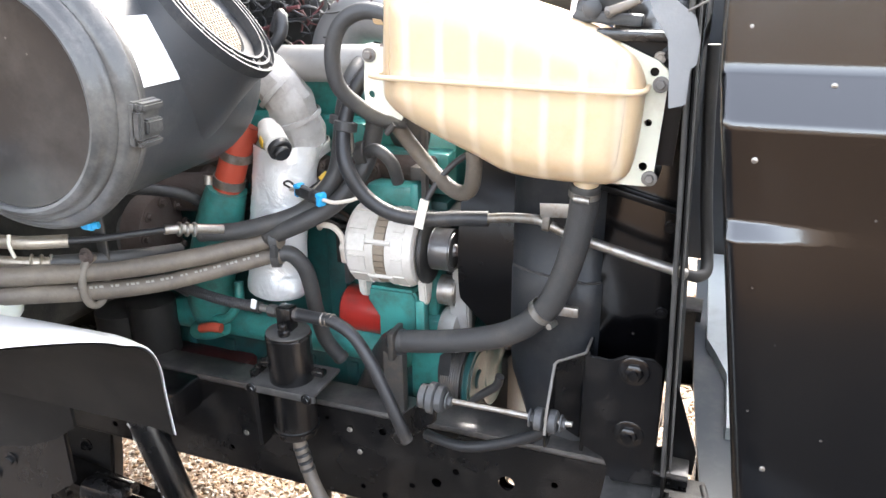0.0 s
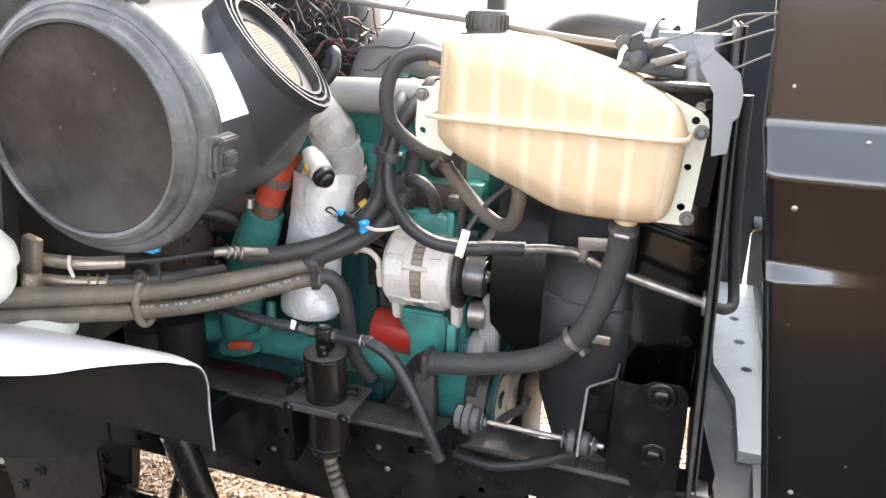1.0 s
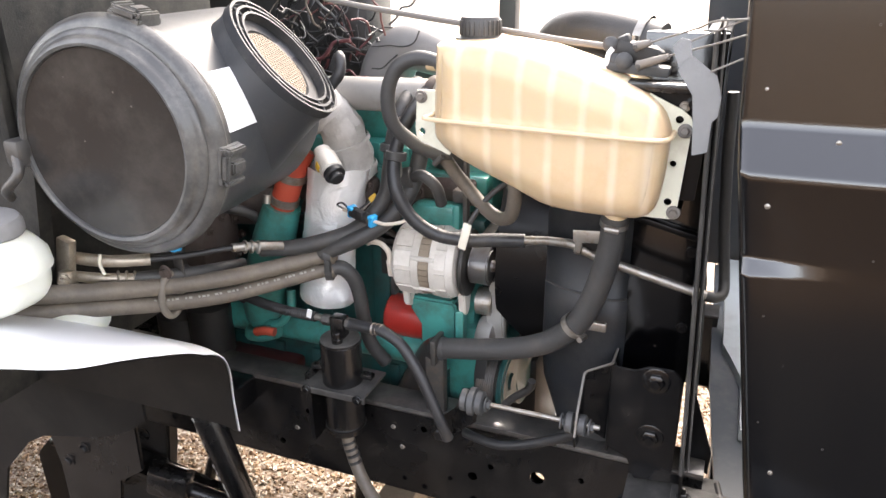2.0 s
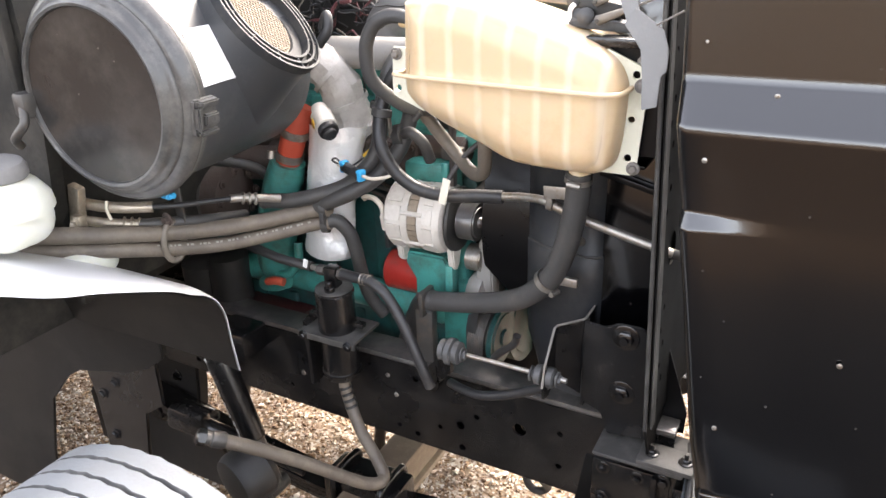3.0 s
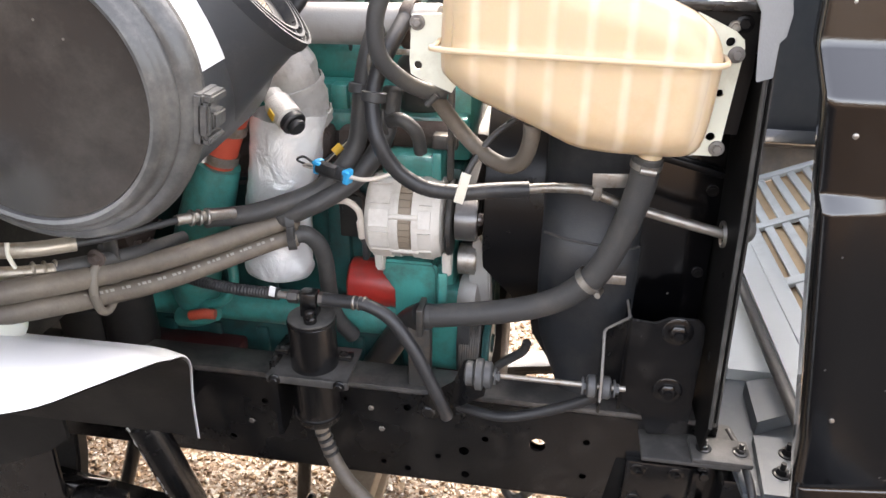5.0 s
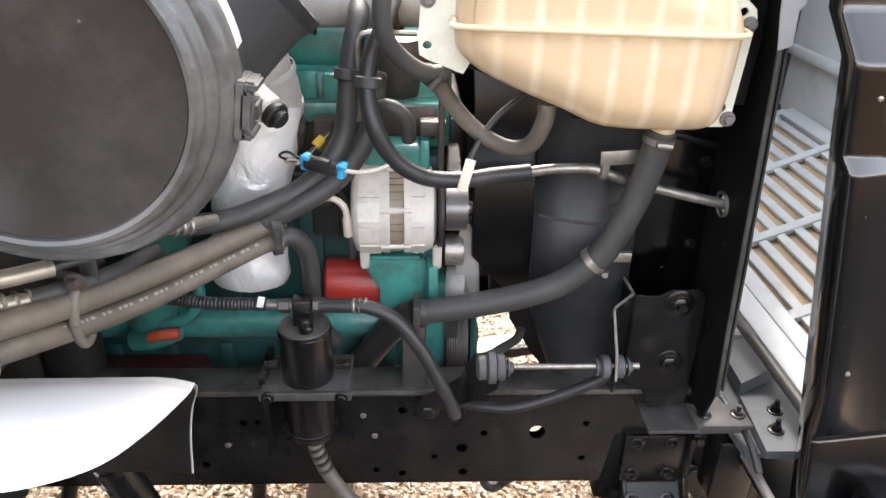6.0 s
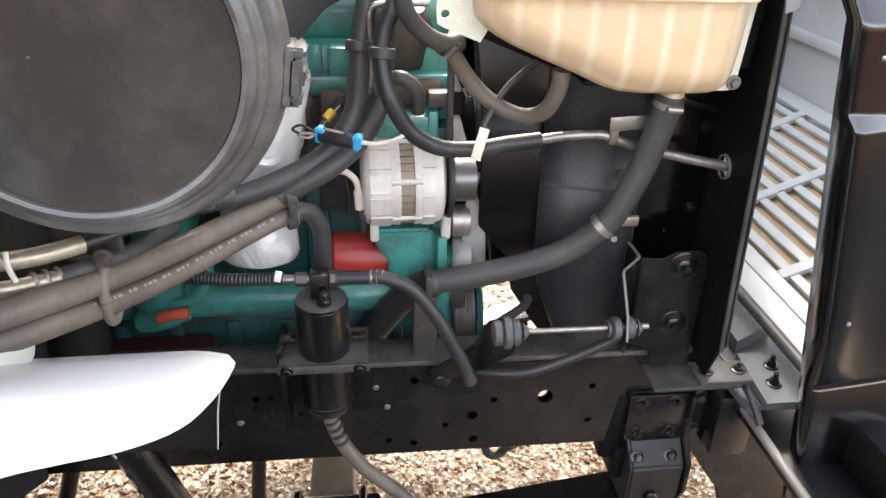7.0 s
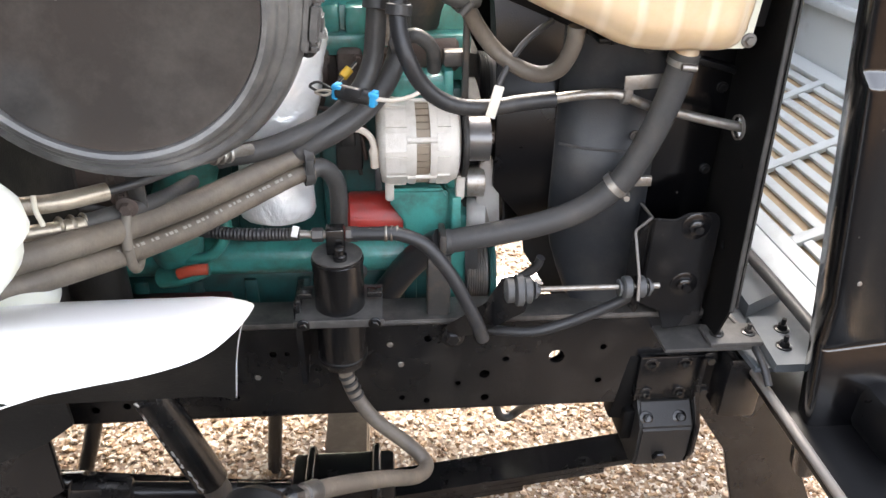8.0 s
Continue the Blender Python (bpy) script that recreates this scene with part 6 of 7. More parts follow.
def intake():
    t = thing("intake_pipe", (-0.3, 1.65, 1.57), "grey alloy intake pipe above the valve cover", "pipe")
    bm = B()
    cyl(bm, (-0.50, 1.66, 1.605), (-0.14, 1.60, 1.622), 0.039, n=30, chamfer=0.003)
    part("pipe", bm, M_PIPE, t)
    bm = B()
    lathe(bm, [(0.044, 0), (0.047, 0.004), (0.047, 0.02), (0.044, 0.024)], (-0.21, 1.612, 1.619), (1, -0.16, 0.05), 30, False, False)
    part("collar", bm, M_RUST, t)
    bm = B()
    tube(bm, [(-0.42, 1.80, 1.58), (-0.40, 1.80, 1.66), (-0.34, 1.79, 1.70), (-0.26, 1.78, 1.685), (-0.20, 1.77, 1.66)], lambda s: 0.075 - 0.035 * s, 22)
    part("rubber_elbow", bm, M_GREYRUBBER, t, "smooth grey rubber elbow")


intake()
bm = B()
tube(bm, [(0.0, 1.80, 1.69), (0.05, 1.72, 1.745), (0.12, 1.66, 1.765), (0.20, 1.62, 1.76), (0.27, 1.60, 1.745)], 0.045, 20)
solo("upper_radiator_hose", bm, M_RUBBER, "thick black upper radiator hose behind the surge tank", "hose")
clamp((0.235, 1.61, 1.755), (0.9, -0.2, -0.15), 0.046, 0.016)


# ---- hoses, lines and wiring on the near side ----
def hose(name, pts, r, mat, label, cat="hose", **kw):
    bm = B()
    tube(bm, pts, r, **kw)
    if name not in ("heater_hose", "coolant_hose", "vent_hose", "power_cable"):
        return solo(name, bm, mat, label, cat)
    t = thing(name, pts[0], label, cat)
    part("tube", bm, mat, t)
    for a, b in ((pts[0], pts[1]), (pts[-1], pts[-2])):
        a, b = Vector(a), Vector(b)
        bm = B()
        lathe(bm, [(r * 0.97, 0.0), (r * 1.05, 0.002), (r * 1.06, 0.010), (r * 0.98, 0.014)], a, b - a, 22)
        part("end_cuff", bm, mat, t)
    return t


hose("power_cable", [(-0.56, 1.40, 1.285), (-0.485, 1.42, 1.29), (-0.421, 1.45, 1.304), (-0.362, 1.48, 1.325), (-0.316, 1.50, 1.365), (-0.291, 1.52, 1.41), (-0.282, 1.53, 1.468), (-0.276, 1.54, 1.533), (-0.262, 1.56, 1.60), (-0.26, 1.65, 1.64)], 0.0185, M_RUBBER, "smooth black rubber line curving up past the engine", n=18)
hose("heater_hose", [(-0.43, 1.455, 1.27), (-0.392, 1.455, 1.29), (-0.343, 1.47, 1.313), (-0.297, 1.50, 1.341), (-0.262, 1.53, 1.38), (-0.24, 1.56, 1.43), (-0.235, 1.60, 1.5)], 0.0195, M_RUBBER, "black heater hose rising to the thermostat", n=18)
hose("heater_hose", [(-0.40, 1.458, 1.268), (-0.434, 1.452, 1.264), (-0.512, 1.38, 1.252), (-0.585, 1.29, 1.252), (-0.646, 1.19, 1.268), (-0.70, 1.09, 1.292), (-0.77, 1.00, 1.312), (-0.88, 0.90, 1.33)], 0.019, M_DUSTYHOSE, "dusty black heater hose clamped beside its twin", n=18)
hose("heater_hose", [(-0.40, 1.458, 1.232), (-0.434, 1.45, 1.228), (-0.517, 1.38, 1.212), (-0.592, 1.29, 1.208), (-0.652, 1.19, 1.226), (-0.70, 1.09, 1.255), (-0.77, 1.00, 1.275), (-0.88, 0.90, 1.29)], 0.0175, M_DUSTYHOSE, "dusty heater hose with worn pale printing", n=18)
hose("heater_hose", [(-0.41, 1.458, 1.236), (-0.385, 1.47, 1.232), (-0.366, 1.485, 1.20), (-0.362, 1.50, 1.15), (-0.366, 1.52, 1.08), (-0.36, 1.54, 1.0), (-0.33, 1.56, 0.94)], 0.0175, M_RUBBER, "black heater hose bent down behind the receiver drier", n=18)
# unreadable printing on the lower heater hose, as plain bars
PRINTED = smooth_path([(-0.434, 1.45, 1.228), (-0.517, 1.38, 1.212), (-0.592, 1.29, 1.208), (-0.652, 1.19, 1.226), (-0.70, 1.09, 1.255)], 12)
for k in range(2, len(PRINTED) - 3):
    if k % 7 in (3, 6):
        continue
    p, d = PRINTED[k], (PRINTED[k + 1] - PRINTED[k - 1]).normalized()
    out = Vector((0.35, -0.62, 0.70))
    out = (out - out.dot(d) * d).normalized()
    m = facing(p + out * 0.0174, d, d.cross(out)).to_4x4()
    bm = B()
    bmesh.ops.create_cube(bm, size=1.0, matrix=m @ Matrix.Diagonal((0.004 + 0.0016 * (k % 3), 0.0048, 0.0016, 1)))
    solo("hose_print", bm, M_PRINT, "worn pale print mark on a heater hose", "print mark", group="hose printing")
t = thing("hose_clip", (-0.41, 1.455, 1.21), "black double clip that joins the two heater hoses", "clip")
for z in (1.268, 1.231):
    bm = B()
    lathe(bm, [(0.0205, -0.008), (0.0255, -0.008), (0.0255, 0.008), (0.0205, 0.008)], (-0.413, 1.456, z), (1, 0.35, 0.05), 24, False, False)
    part("ring", bm, M_RUBBER, t)
bm = B()
box(bm, (-0.405, 1.435, 1.25), (0.014, 0.012, 0.03), bevel=0.003)
part("neck", bm, M_RUBBER, t)
t = thing("hose_strap", (-0.645, 1.18, 1.2), "dusty rubber-lined strap round both heater hoses", "clamp")
bm = B()
tube(bm, [(-0.645 + 0.002 * math.sin(a), 1.19 - 0.029 * math.cos(a), 1.247 + 0.048 * math.sin(a)) for a in [2 * math.pi * i / 16 for i in range(17)]], 0.0078, 10, 2)
part("loop", bm, M_STRAP, t)
bm = B()
box(bm, (-0.635, 1.215, 1.33), (0.025, 0.006, 0.09), bevel=0.002)
part("hanger", bm, M_DARKSTEEL, t)
bolt(t, (-0.64, 1.18, 1.305), (0, -1, 0), 0.010, 0.012, M_RUST)
t = thing("vent_plug", (-0.57, 1.13, 1.37), "small bright blue plastic plug under the air cleaner", "plug")
bm = B()
cyl(bm, (-0.583, 1.137, 1.388), (-0.558, 1.133, 1.389), 0.0095, n=16, chamfer=0.003)
part("body", bm, M_BLUE, t)
bm = B()
cyl(bm, (-0.558, 1.133, 1.389), (-0.549, 1.136, 1.39), 0.0065, n=12)
part("tip", bm, M_BLUE, t)

# air conditioning lines beside the cab
t = thing("refrigerant_line", (-0.75, 1.1, 1.3), "brass-fitted metal refrigerant line running under the air cleaner", "pipe", group="refrigerant lines")
bm = B()
tube(bm, [(-0.79, 1.09, 1.352), (-0.74, 1.10, 1.349), (-0.70, 1.12, 1.345), (-0.655, 1.16, 1.340)], 0.0125, 14)
stout = part("tube", bm, M_BRASS, t)
bm = B()
tube(bm, [(-0.66, 1.155, 1.3405), (-0.62, 1.20, 1.335), (-0.59, 1.25, 1.330), (-0.56, 1.30, 1.325)], 0.0065, 12)
part("thin_run", bm, M_LOOM, t, "thin dark sleeved run")
bm = B()
tube(bm, [(-0.722, 1.098, 1.365), (-0.722, 1.094, 1.345), (-0.720, 1.098, 1.322)], 0.0035, 8)
part("tie", bm, M_TAG, stout, "pale cable tie")
bm = B()
tube(bm, [(-0.56, 1.30, 1.325), (-0.54, 1.33, 1.32), (-0.50, 1.40, 1.30)], 0.010, 12)
part("end", bm, M_STEEL, t)
for k in range(3):
    bm = B()
    lathe(bm, [(0.014, -0.003), (0.0155, 0), (0.014, 0.003)], (-0.545 + k * 0.009, 1.325 + k * 0.011, 1.320 - k * 0.003), (0.6, 0.8, -0.2), 18)
    part("crimp", bm, M_STEEL, t)
t = thing("refrigerant_line", (-0.72, 1.1, 1.28), "brass-fitted metal refrigerant line beside the heater hoses", "pipe", group="refrigerant lines")
bm = B()
tube(bm, [(-0.79, 1.075, 1.318), (-0.735, 1.10, 1.31), (-0.69, 1.14, 1.30)], 0.011, 14)
part("tube", bm, M_BRASS, t)
bm = B()
tube(bm, [(-0.69, 1.14, 1.30), (-0.62, 1.25, 1.28), (-0.60, 1.38, 1.25)], 0.013, 14)
part("hose_end", bm, M_RUBBER, t)
for k in range(3):
    bm = B()
    lathe(bm, [(0.013, -0.003), (0.0150, 0), (0.013, 0.003)], (-0.712 + k * 0.011, 1.122 + k * 0.011, 1.306 - k * 0.003), (0.7, 0.7, -0.2), 18)
    part("crimp", bm, M_BRASS, t)
t = thing("line_block", (-0.78, 1.06, 1.29), "tarnished brass line block on the cab wall", "fitting")
bm = B()
box(bm, (-0.785, 1.07, 1.35), (0.035, 0.02, 0.11), (0, 15, 0), bevel=0.004)
box(bm, (-0.77, 1.055, 1.32), (0.03, 0.02, 0.04), bevel=0.003)
part("block", bm, M_BRASS, t)
bolt(t, (-0.768, 1.045, 1.32), (0, -1, 0), 0.011, 0.010, M_BRASS)


def receiver_drier():
    t = thing("receiver_drier", (-0.365, 1.40, 0.825), "black cylindrical receiver drier strapped to the frame rail", "receiver drier")
    c = Vector((-0.365, 1.40, 0.83))
    bm = B()
    lathe(bm, [(0.030, 0.0), (0.044, 0.006), (0.048, 0.016), (0.048, 0.243), (0.0495, 0.244), (0.0495, 0.250), (0.048, 0.251), (0.0475, 0.256)], c, (0, 0, 1), 40)
    part("cylinder", bm, M_FRAME, t)
    bm = B()
    lathe(bm, [(0.0472, 0.2558), (0.0465, 0.259), (0.043, 0.2605), (0.02, 0.262)], c, (0, 0, 1), 40)
    part("top_cap", bm, M_LIP, t, "dusty top cap")
    bm = B()
    lathe(bm, [(0.048, 0.022), (0.0495, 0.024), (0.0495, 0.028), (0.048, 0.030)], c, (0, 0, 1), 40, False, False)
    part("weld_bead", bm, M_BLACK, t)
    bm = B()
    box(bm, (-0.365, 1.405, 0.972), (0.165, 0.12, 0.008), bevel=0.002)
    box(bm, (-0.365, 1.347, 0.967), (0.170, 0.008, 0.018), bevel=0.002)
    part("strap", bm, M_LIP, t)
    bm = B()
    plate(bm, [(-0.452, 0.99), (-0.44, 0.99), (-0.438, 0.80), (-0.448, 0.80)], 0.1, at_y(1.47))
    box(bm, (-0.445, 1.42, 0.975), (0.012, 0.07, 0.04), bevel=0.002)
    part("mount", bm, M_FRAME, t)
    for x in (-0.432, -0.298):
        bolt(t, (x, 1.343, 0.967), (0, -1, 0), 0.008, 0.008, M_FRAME)
        bm = B()
        box(bm, (x, 1.40, 1.0), (0.028, 0.02, 0.012), bevel=0.002)
        part("tab", bm, M_FRAME, t)
    bm = B()
    box(bm, (-0.366, 1.402, 1.118), (0.034, 0.030, 0.052), bevel=0.003)
    head = part("head_fitting", bm, M_FRAME, t)
    for x, r, w in ((-0.398, 0.0135, 0.022), (-0.335, 0.0145, 0.024), (-0.309, 0.012, 0.018)):
        bm = B()
        lathe(bm, [(r * 0.85, -w / 2), (r, -w / 2 + 0.002), (r, w / 2 - 0.002), (r * 0.85, w / 2)], (x, 1.401, 1.129), (1, -0.03, 0.02), 6)
        part("union_nut", bm, M_DARKSTEEL, head)
    bm = B()
    lathe(bm, [(0.013, 0.0), (0.013, 0.012), (0.009, 0.014), (0.009, 0.026), (0.007, 0.028)], (-0.358, 1.375, 1.090), (0, -0.1, 1), 16)
    part("sight_plug", bm, M_FRAME, head)


receiver_drier()
hose("suction_line", [(-0.68, 1.46, 1.120), (-0.60, 1.425, 1.128), (-0.52, 1.41, 1.128), (-0.43, 1.405, 1.129)], 0.0125, M_LOOM, "corrugated black sleeve over a refrigerant line", n=14, ribs=0.0015, pitch=0.006)
hose("drier_inlet", [(-0.43, 1.405, 1.129), (-0.40, 1.402, 1.129), (-0.375, 1.40, 1.13)], 0.008, M_STEEL, "bare metal inlet pipe of the receiver drier", "pipe", n=12)
bm = B()
box(bm, (-0.437, 1.39, 1.143), (0.012, 0.004, 0.022), (0, 15, 0), bevel=0.001)
solo("line_tag", bm, M_PAPER, "small white paper tag on the refrigerant line", "tag")
hose("discharge_hose", [(-0.335, 1.40, 1.13), (-0.29, 1.395, 1.132), (-0.249, 1.39, 1.133), (-0.20, 1.382, 1.112), (-0.157, 1.374, 1.058), (-0.128, 1.368, 1.005), (-0.10, 1.365, 0.945), (-0.085, 1.37, 0.90)], 0.0135, M_LOOM, "black sleeved hose arching from the drier to the frame rail", n=16, ribs=0.0008, pitch=0.005)
t = thing("hose_fitting", (-0.28, 1.395, 1.12), "crimped metal fitting on the discharge hose", "fitting")
bm = B()
cyl(bm, (-0.318, 1.398, 1.131), (-0.275, 1.394, 1.133), 0.0085, n=14)
part("ferrule", bm, M_STEEL, t)
for k in range(3):
    bm = B()
    lathe(bm, [(0.0135, -0.003), (0.015, 0), (0.0135, 0.003)], (-0.272 + k * 0.010, 1.393, 1.133), (1, -0.1, 0), 18)
    part("crimp", bm, M_STEEL, t)
hose("air_brake_hose", [(-0.365, 1.40, 0.835), (-0.362, 1.40, 0.80), (-0.345, 1.395, 0.745), (-0.305, 1.375, 0.69), (-0.235, 1.34, 0.648), (-0.20, 1.31, 0.622), (-0.222, 1.26, 0.642), (-0.29, 1.15, 0.76), (-0.36, 1.05, 0.86), (-0.408, 0.985, 0.915)], 0.0155, M_DUSTYHOSE, "black rubber hose hanging from the drier down to the axle", n=16)
t = thing("hose_end_fitting", (-0.41, 0.98, 0.90), "dusty dark metal fitting on the end of the rubber hose", "fitting")
bm = B()
lathe(bm, [(0.0165, -0.03), (0.0185, -0.026), (0.0185, 0.0), (0.015, 0.004), (0.015, 0.014)], (-0.405, 0.989, 0.912), (-0.6, -0.65, 0.45), 20)
part("ferrule", bm, M_DARKSTEEL, t)
bm = B()
lathe(bm, [(0.014, 0.012), (0.019, 0.014), (0.019, 0.030), (0.012, 0.034)], (-0.405, 0.989, 0.912), (-0.6, -0.65, 0.45), 6)
part("nut", bm, M_FRAME, t)
t = thing("elbow_fitting", (-0.36, 1.4, 0.74), "ribbed black hose end under the drier", "fitting")
for k in range(4):
    bm = B()
    p = Vector((-0.361, 1.40, 0.795)).lerp(Vector((-0.344, 1.395, 0.744)), k / 3)
    lathe(bm, [(0.0150, -0.004), (0.0172, -0.003), (0.0172, 0.003), (0.0150, 0.004)], p, (0.35, -0.1, -1), 18)
    part("collar", bm, M_LOOM, t)

# loom, stay pipe and vent hose in front of the engine
hose("wiring_loom", [(-0.20, 1.56, 1.64), (-0.218, 1.50, 1.596), (-0.237, 1.49, 1.553), (-0.244, 1.47, 1.502), (-0.231, 1.45, 1.446), (-0.199, 1.455, 1.388), (-0.146, 1.465, 1.352), (-0.077, 1.477, 1.343), (-0.021, 1.488, 1.347), (0.044, 1.496, 1.351)], 0.0155, M_LOOM, "corrugated black wiring loom draped over the alternator", "wiring loom", n=16, ribs=0.0010, pitch=0.0060)
hose("crossover_tube", [(0.03, 1.495, 1.350), (0.09, 1.485, 1.362), (0.146, 1.466, 1.370), (0.168, 1.46, 1.365), (0.215, 1.462, 1.347), (0.264, 1.465, 1.334), (0.33, 1.466, 1.318), (0.398, 1.466, 1.303), (0.415, 1.468, 1.298)], 0.0095, M_STEEL, "dull metal tube that runs through the radiator frame", "pipe", n=14)
hose("crossover_hose", [(0.412, 1.468, 1.299), (0.430, 1.475, 1.294), (0.444, 1.49, 1.30), (0.442, 1.51, 1.33), (0.430, 1.518, 1.42), (0.418, 1.52, 1.56), (0.412, 1.52, 1.68)], 0.0105, M_RUBBER, "black rubber hose rising behind the radiator frame", n=14)
t = thing("tube_clip", (0.17, 1.455, 1.36), "bare steel clip plate that holds the metal tube", "clip")
bm = B()
box(bm, (0.192, 1.447, 1.398), (0.075, 0.004, 0.026), (0, -4, 0), bevel=0.001)
box(bm, (0.166, 1.45, 1.380), (0.014, 0.008, 0.030), bevel=0.002)
part("plate", bm, M_STEEL, t)
bm = B()
lathe(bm, [(0.0095, -0.008), (0.0135, -0.006), (0.0135, 0.006), (0.0095, 0.008)], (0.165, 1.46, 1.366), (1, 0, -0.2), 18)
part("loop", bm, M_STEEL, t)
hose("vent_hose", [(-0.10, 1.40, 1.724), (-0.149, 1.395, 1.733), (-0.19, 1.39, 1.714), (-0.212, 1.39, 1.666), (-0.210, 1.40, 1.605), (-0.18, 1.43, 1.561), (-0.145, 1.455, 1.537), (-0.11, 1.47, 1.535)], 0.0145, M_RUBBER, "black vent hose looping from the top of the surge tank", n=16)
hose("vent_hose", [(-0.148, 1.455, 1.54), (-0.131, 1.47, 1.525), (-0.103, 1.487, 1.480), (-0.070, 1.492, 1.441), (-0.034, 1.474, 1.418), (0.003, 1.451, 1.411), (0.031, 1.427, 1.430), (0.044, 1.406, 1.473), (0.046, 1.402, 1.505)], 0.0145, M_DUSTYHOSE, "grey dusty vent hose hanging in a loop under the tank", n=16)
clamp((-0.137, 1.465, 1.531), (0.5, 0.35, -0.5), 0.0165, 0.012, mat=M_RUBBER, label="black hose clip on the vent hose")
hose("sensor_wire", [(-0.077, 1.455, 1.36), (-0.067, 1.462, 1.391), (-0.047, 1.476, 1.426), (-0.022, 1.488, 1.456), (0.008, 1.50, 1.478), (0.03, 1.51, 1.49)], 0.006, M_RUBBER, "thin black sensor wire rising to the surge tank", "wire", n=10)
bm = B()
box(bm, (-0.075, 1.4500, 1.362), (0.018, 0.004, 0.060), (0, 14, 0), bevel=0.001)
solo("wire_tag", bm, M_TAG, "cream paper tag wrapped round the wiring loom", "tag")
t = thing("wire_connector", (-0.32, 1.455, 1.36), "black two-way wire connector with bright blue locks", "connector")
bm = B()
cyl(bm, (-0.352, 1.470, 1.378), (-0.292, 1.446, 1.372), 0.0135, n=10, chamfer=0.002)
box(bm, (-0.322, 1.448, 1.383), (0.03, 0.014, 0.016), (0, 5, -20), bevel=0.002)
part("shell", bm, M_LOOM, t)
for p in ((-0.352, 1.470, 1.379), (-0.288, 1.445, 1.372)):
    bm = B()
    box(bm, p, (0.012, 0.020, 0.028), (0, 8, -22), bevel=0.003)
    box(bm, (p[0], p[1] - 0.008, p[2] + 0.008), (0.018, 0.008, 0.008), (0, 8, -22), bevel=0.002)
    part("lock", bm, M_BLUE, t, "bright blue lock clip")
hose("connector_wire", [(-0.283, 1.443, 1.372), (-0.255, 1.437, 1.371), (-0.225, 1.442, 1.376), (-0.205, 1.45, 1.383)], 0.004, M_TANWIRE, "pale wires from the connector into the loom", "wire", n=10)
hose("connector_wire", [(-0.358, 1.472, 1.380), (-0.385, 1.485, 1.39), (-0.40, 1.49, 1.38), (-0.375, 1.52, 1.36), (-0.345, 1.545, 1.380), (-0.32, 1.56, 1.405)], 0.0024, M_LOOM, "twisted dark wires behind the connector", "wire", n=8)
hose("connector_wire", [(-0.358, 1.474, 1.376), (-0.378, 1.488, 1.374), (-0.392, 1.50, 1.366), (-0.372, 1.53, 1.352), (-0.345, 1.545, 1.378), (-0.32, 1.56, 1.402)], 0.0024, M_TANWIRE, "pale wire twisted behind the connector", "wire", n=8)
bm = B()
cyl(bm, (-0.345, 1.545, 1.380), (-0.332, 1.555, 1.392), 0.0085, n=12)
solo("wire_tape", bm, M_YELLOW, "band of yellow tape on a wire", "tape")
t = thing("hose_standoff", (-0.255, 1.52, 1.4), "thin steel stand-off with clips for the vertical hoses", "bracket")
bm = B()
tube(bm, [(-0.16, 1.53, 1.585), (-0.235, 1.53, 1.585), (-0.258, 1.53, 1.578), (-0.262, 1.53, 1.55), (-0.262, 1.54, 1.44)], 0.0055, 10, 3)
part("rod", bm, M_STEEL, t)
for x, y in ((-0.281, 1.532), (-0.242, 1.478)):
    bm = B()
    lathe(bm, [(0.0185, -0.010), (0.023, -0.008), (0.023, 0.008), (0.0185, 0.010)], (x, y, 1.515), (0.1, 0.2, 1), 22, False, False)
    part("clip", bm, M_RUBBER, t)

# parts over the radiator
t = thing("hood_latch", (0.25, 1.45, 1.71), "dusty grey hood latch with two clevises on top of the radiator", "latch")
bm = B()
box(bm, (0.245, 1.465, 1.748), (0.075, 0.03, 0.036), (0, 12, 0), bevel=0.006)
box(bm, (0.222, 1.465, 1.768), (0.022, 0.026, 0.022), (0, -25, 0), bevel=0.005)
box(bm, (0.277, 1.465, 1.748), (0.026, 0.024, 0.022), (0, 30, 0), bevel=0.005)
part("body", bm, M_CAB, t, "black latch body")
bm = B()
box(bm, (0.25, 1.455, 1.723), (0.11, 0.035, 0.018), (0, 4, 0), bevel=0.004)
part("base_plate", bm, M_BUSH, t)
for x, y, z, r in ((0.209, 1.45, 1.736, 0.013), (0.226, 1.44, 1.737, 0.015), (0.198, 1.46, 1.762, 0.014)):
    bm = B()
    lathe(bm, [(r * 0.5, -0.008), (r, -0.006), (r, 0.006), (r * 0.8, 0.008), (r * 0.4, 0.011)], (x, y, z), (0.2, -1, 0.1), 24)
    part("roller", bm, M_BUSH, t)
for a, c in (((0.253, 1.428, 1.732), (0.304, 1.405, 1.752)), ((0.244, 1.442, 1.762), (0.270, 1.43, 1.771))):
    a, c = Vector(a), Vector(c)
    bm = B()
    tube(bm, [tuple(a), tuple(a.lerp(c, 0.15)), tuple(a.lerp(c, 0.7)), tuple(c)], lambda s: 0.0095 - 0.0045 * s, 12, 4)
    clevis = part("clevis", bm, M_DUSTYSTEEL, t, "tapered grey clevis")
    bm = B()
    lathe(bm, [(0.004, -0.004), (0.004, 0.012), (0.003, 0.013)], a, (0, -1, 0), 12)
    part("pin", bm, M_DARKSTEEL, clevis)
bm = B()
tube(bm, [(0.196, 1.44, 1.728), (0.199, 1.436, 1.748), (0.206, 1.438, 1.758)], 0.0045, 10, 4, flat=0.5)
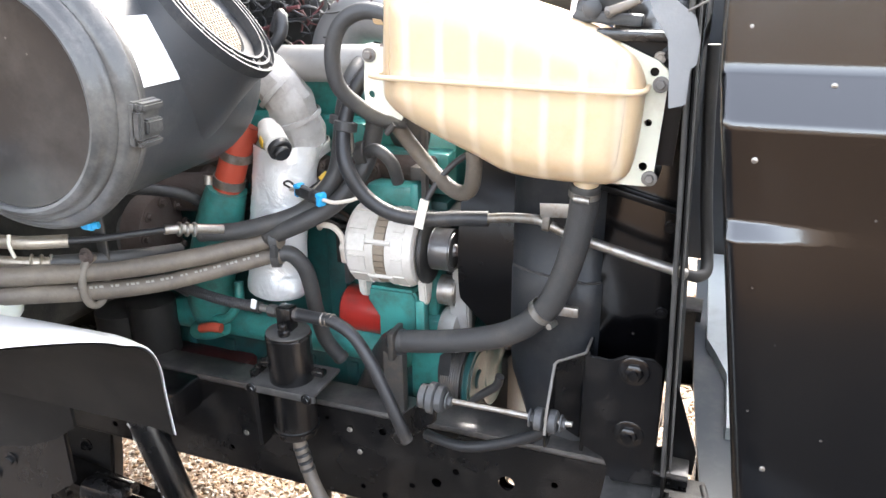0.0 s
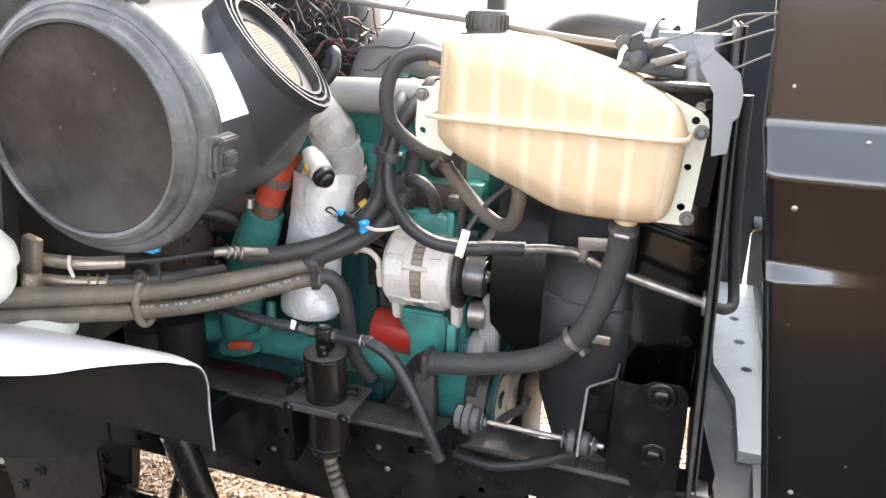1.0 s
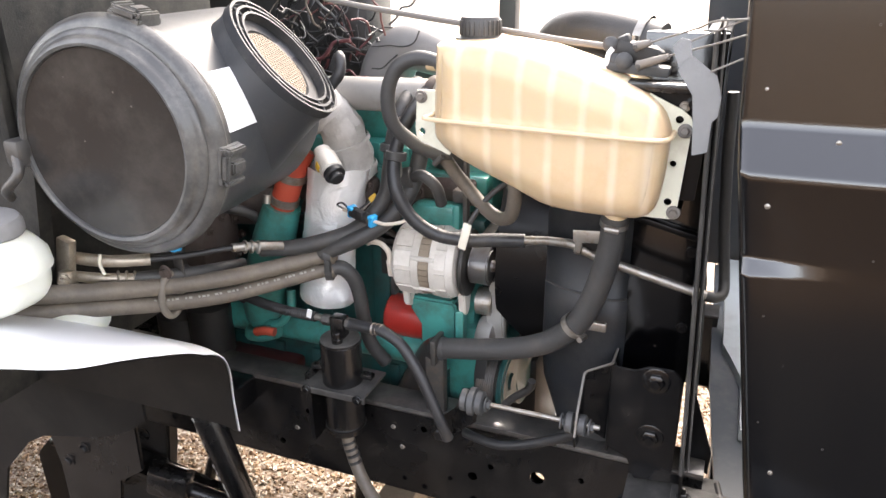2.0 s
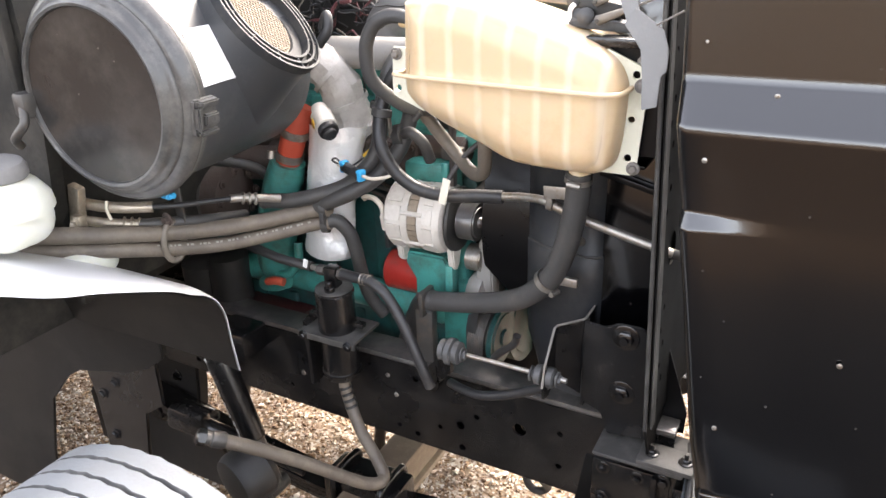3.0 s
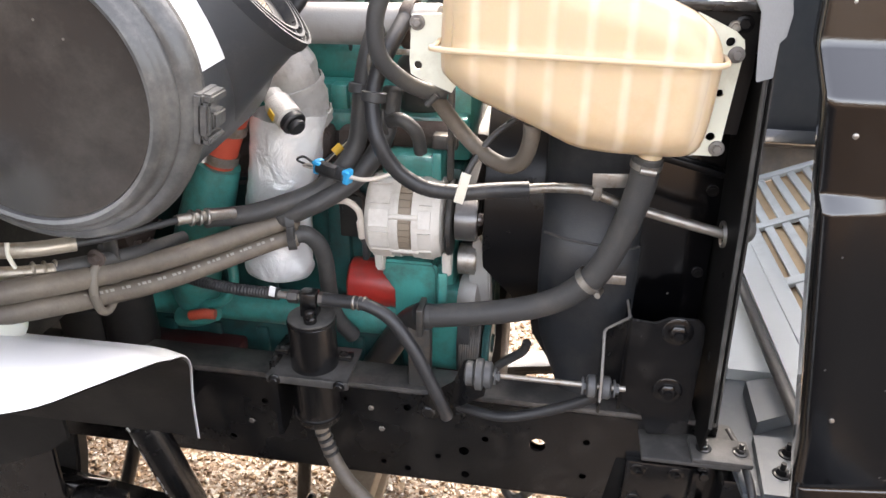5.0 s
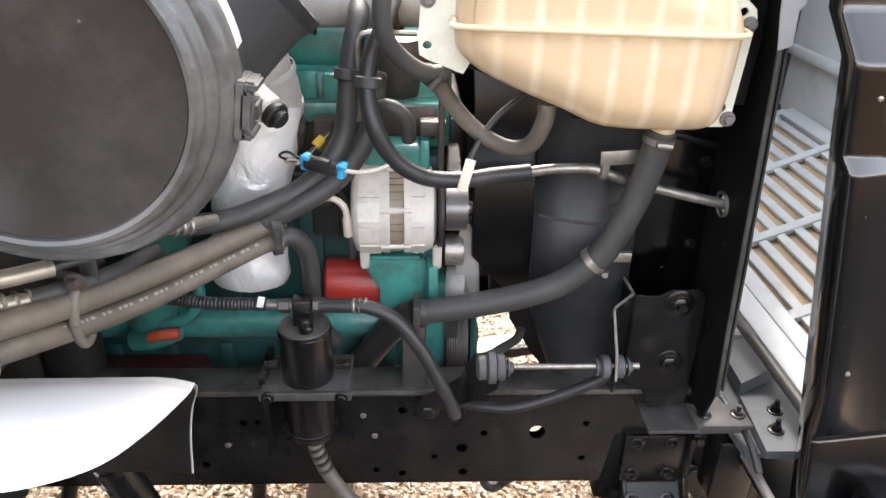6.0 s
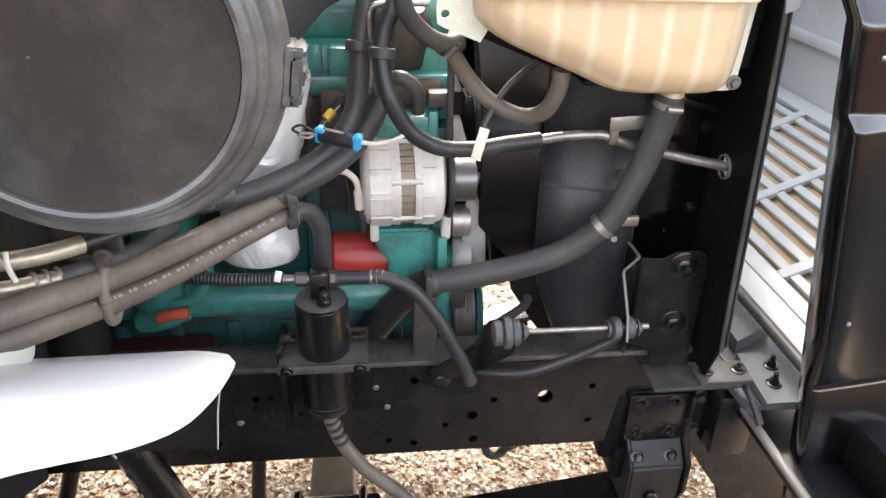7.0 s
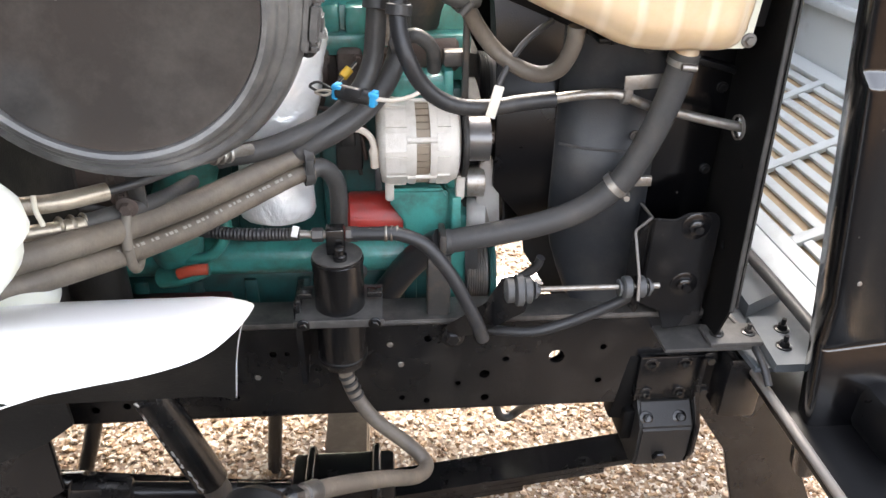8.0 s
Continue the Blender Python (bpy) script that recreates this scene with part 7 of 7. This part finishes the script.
part("spring_clip", bm, M_PAPER, t, "pale bent clip")
t = thing("radiator_top_rail", (0.30, 1.42, 1.69), "black steel rail across the radiator top", "rail")
bm = B()
box(bm, (0.305, 1.42, 1.700), (0.13, 0.04, 0.016), (0, 1, 0), bevel=0.003)
part("rail", bm, M_FRAME, t)
bm = B()
plate(bm, [(0.24, 1.705), (0.372, 1.70), (0.378, 1.60), (0.372, 1.50), (0.345, 1.50), (0.33, 1.64)], 0.004, at_y(1.425))
gusset = part("gusset", bm, M_BLACK, t)
bolt(gusset, (0.352, 1.421, 1.672), (0, -1, 0), 0.009, 0.008, M_BLACK)
bolt(t, (0.338, 1.418, 1.668), (0, -1, 0), 0.006, 0.006, M_STEEL)
t = thing("rubber_flap", (0.37, 1.33, 1.61), "grey rubber sealing flap hanging beside the radiator", "flap")
bm = B()
plate(bm, [(0.326, 1.742), (0.344, 1.767), (0.386, 1.734), (0.396, 1.70), (0.394, 1.668), (0.386, 1.660), (0.385, 1.612), (0.362, 1.606), (0.357, 1.66), (0.352, 1.702)], 0.004, at_y(1.332), bevel=0.0012)
for v in bm.verts:
    v.co.y += 0.010 * math.sin((v.co.z - 1.6) * 22) + 0.12 * (v.co.x - 0.36)
part("lower_leaf", bm, M_FLAP, t)
bm = B()
plate(bm, [(0.314, 1.776), (0.326, 1.790), (0.341, 1.787), (0.346, 1.758), (0.327, 1.744)], 0.004, at_y(1.338), bevel=0.0012)
part("upper_leaf", bm, M_FLAP, t)
for pts in ([(0.270, 1.43, 1.771), (0.313, 1.40, 1.788), (0.349, 1.36, 1.803), (0.374, 1.32, 1.817), (0.42, 1.305, 1.822)], [(0.300, 1.406, 1.750), (0.314, 1.40, 1.757), (0.359, 1.35, 1.775), (0.42, 1.305, 1.80)],
            [(0.338, 1.345, 1.783), (0.362, 1.335, 1.795), (0.42, 1.305, 1.824)], [(0.376, 1.33, 1.741), (0.42, 1.305, 1.766)]):
    hose("latch_cable", pts, 0.0017, M_DUSTYSTEEL, "thin grey cable from the latch to the hood", "cable", n=8)
hose("hood_cable", [(-0.45, 1.58, 1.825), (-0.343, 1.56, 1.811), (-0.184, 1.53, 1.794), (-0.10, 1.50, 1.788), (0.095, 1.47, 1.767), (0.20, 1.465, 1.757)], 0.006, M_DUSTYSTEEL, "thin dark cable stretched over the surge tank", "cable", n=8)

# wiring behind the air cleaner
rng = random.Random(11)
for k in range(70):
    p = Vector((-0.74 + rng.random() * 0.36, 1.70 + rng.random() * 0.12, 1.62 + rng.random() * 0.17))
    d = Vector((rng.uniform(-0.4, 1), rng.uniform(-0.3, 0.3), rng.uniform(-0.6, 1))).normalized()
    pts = [tuple(p)]
    for q in range(7):
        d = (d + 0.75 * Vector((rng.uniform(-1, 1), rng.uniform(-0.6, 0.6), rng.uniform(-1, 1)))).normalized()
        p = p + d * 0.026
        pts.append((p.x, p.y, min(p.z, 1.88)))
    hose("engine_wire", pts, rng.choice((0.0018, 0.0022, 0.0028, 0.0045)), rng.choice((M_WIRE, M_PINK, M_LOOM, M_LOOM, M_LOOM, M_CAB, M_CAB, M_RUBBER, M_DUSTYHOSE)), "loose engine wire bundled behind the air cleaner", "wire", n=8)
bm = B()
box(bm, (-0.72, 1.90, 1.72), (0.5, 0.16, 0.26), bevel=0.03)
solo("heater_box", bm, M_CAB, "black heater housing on the firewall", "heater box")
bm = B()
box(bm, (-0.34, 2.62, 1.62), (0.06, 0.06, 1.9), bevel=0.006)
solo("mirror_post", bm, M_POLE, "brown painted post on the far side of the truck", "post")
bm = B()
box(bm, (-0.30, 2.52, 1.13), (1.3, 0.10, 1.04), bevel=0.02)
solo("far_inner_panel", bm, M_CAB, "plain black inner panel on the far side of the engine", "panel")
# added out of view, so the glossy black panels reflect brown
bm = B()
box(bm, (0, -9.0, 1.4), (50, 0.2, 2.8))
solo("reflected_wall", bm, M_WALL, "unseen plain brown wall added for reflections in the black panels", "wall", kind="structure")
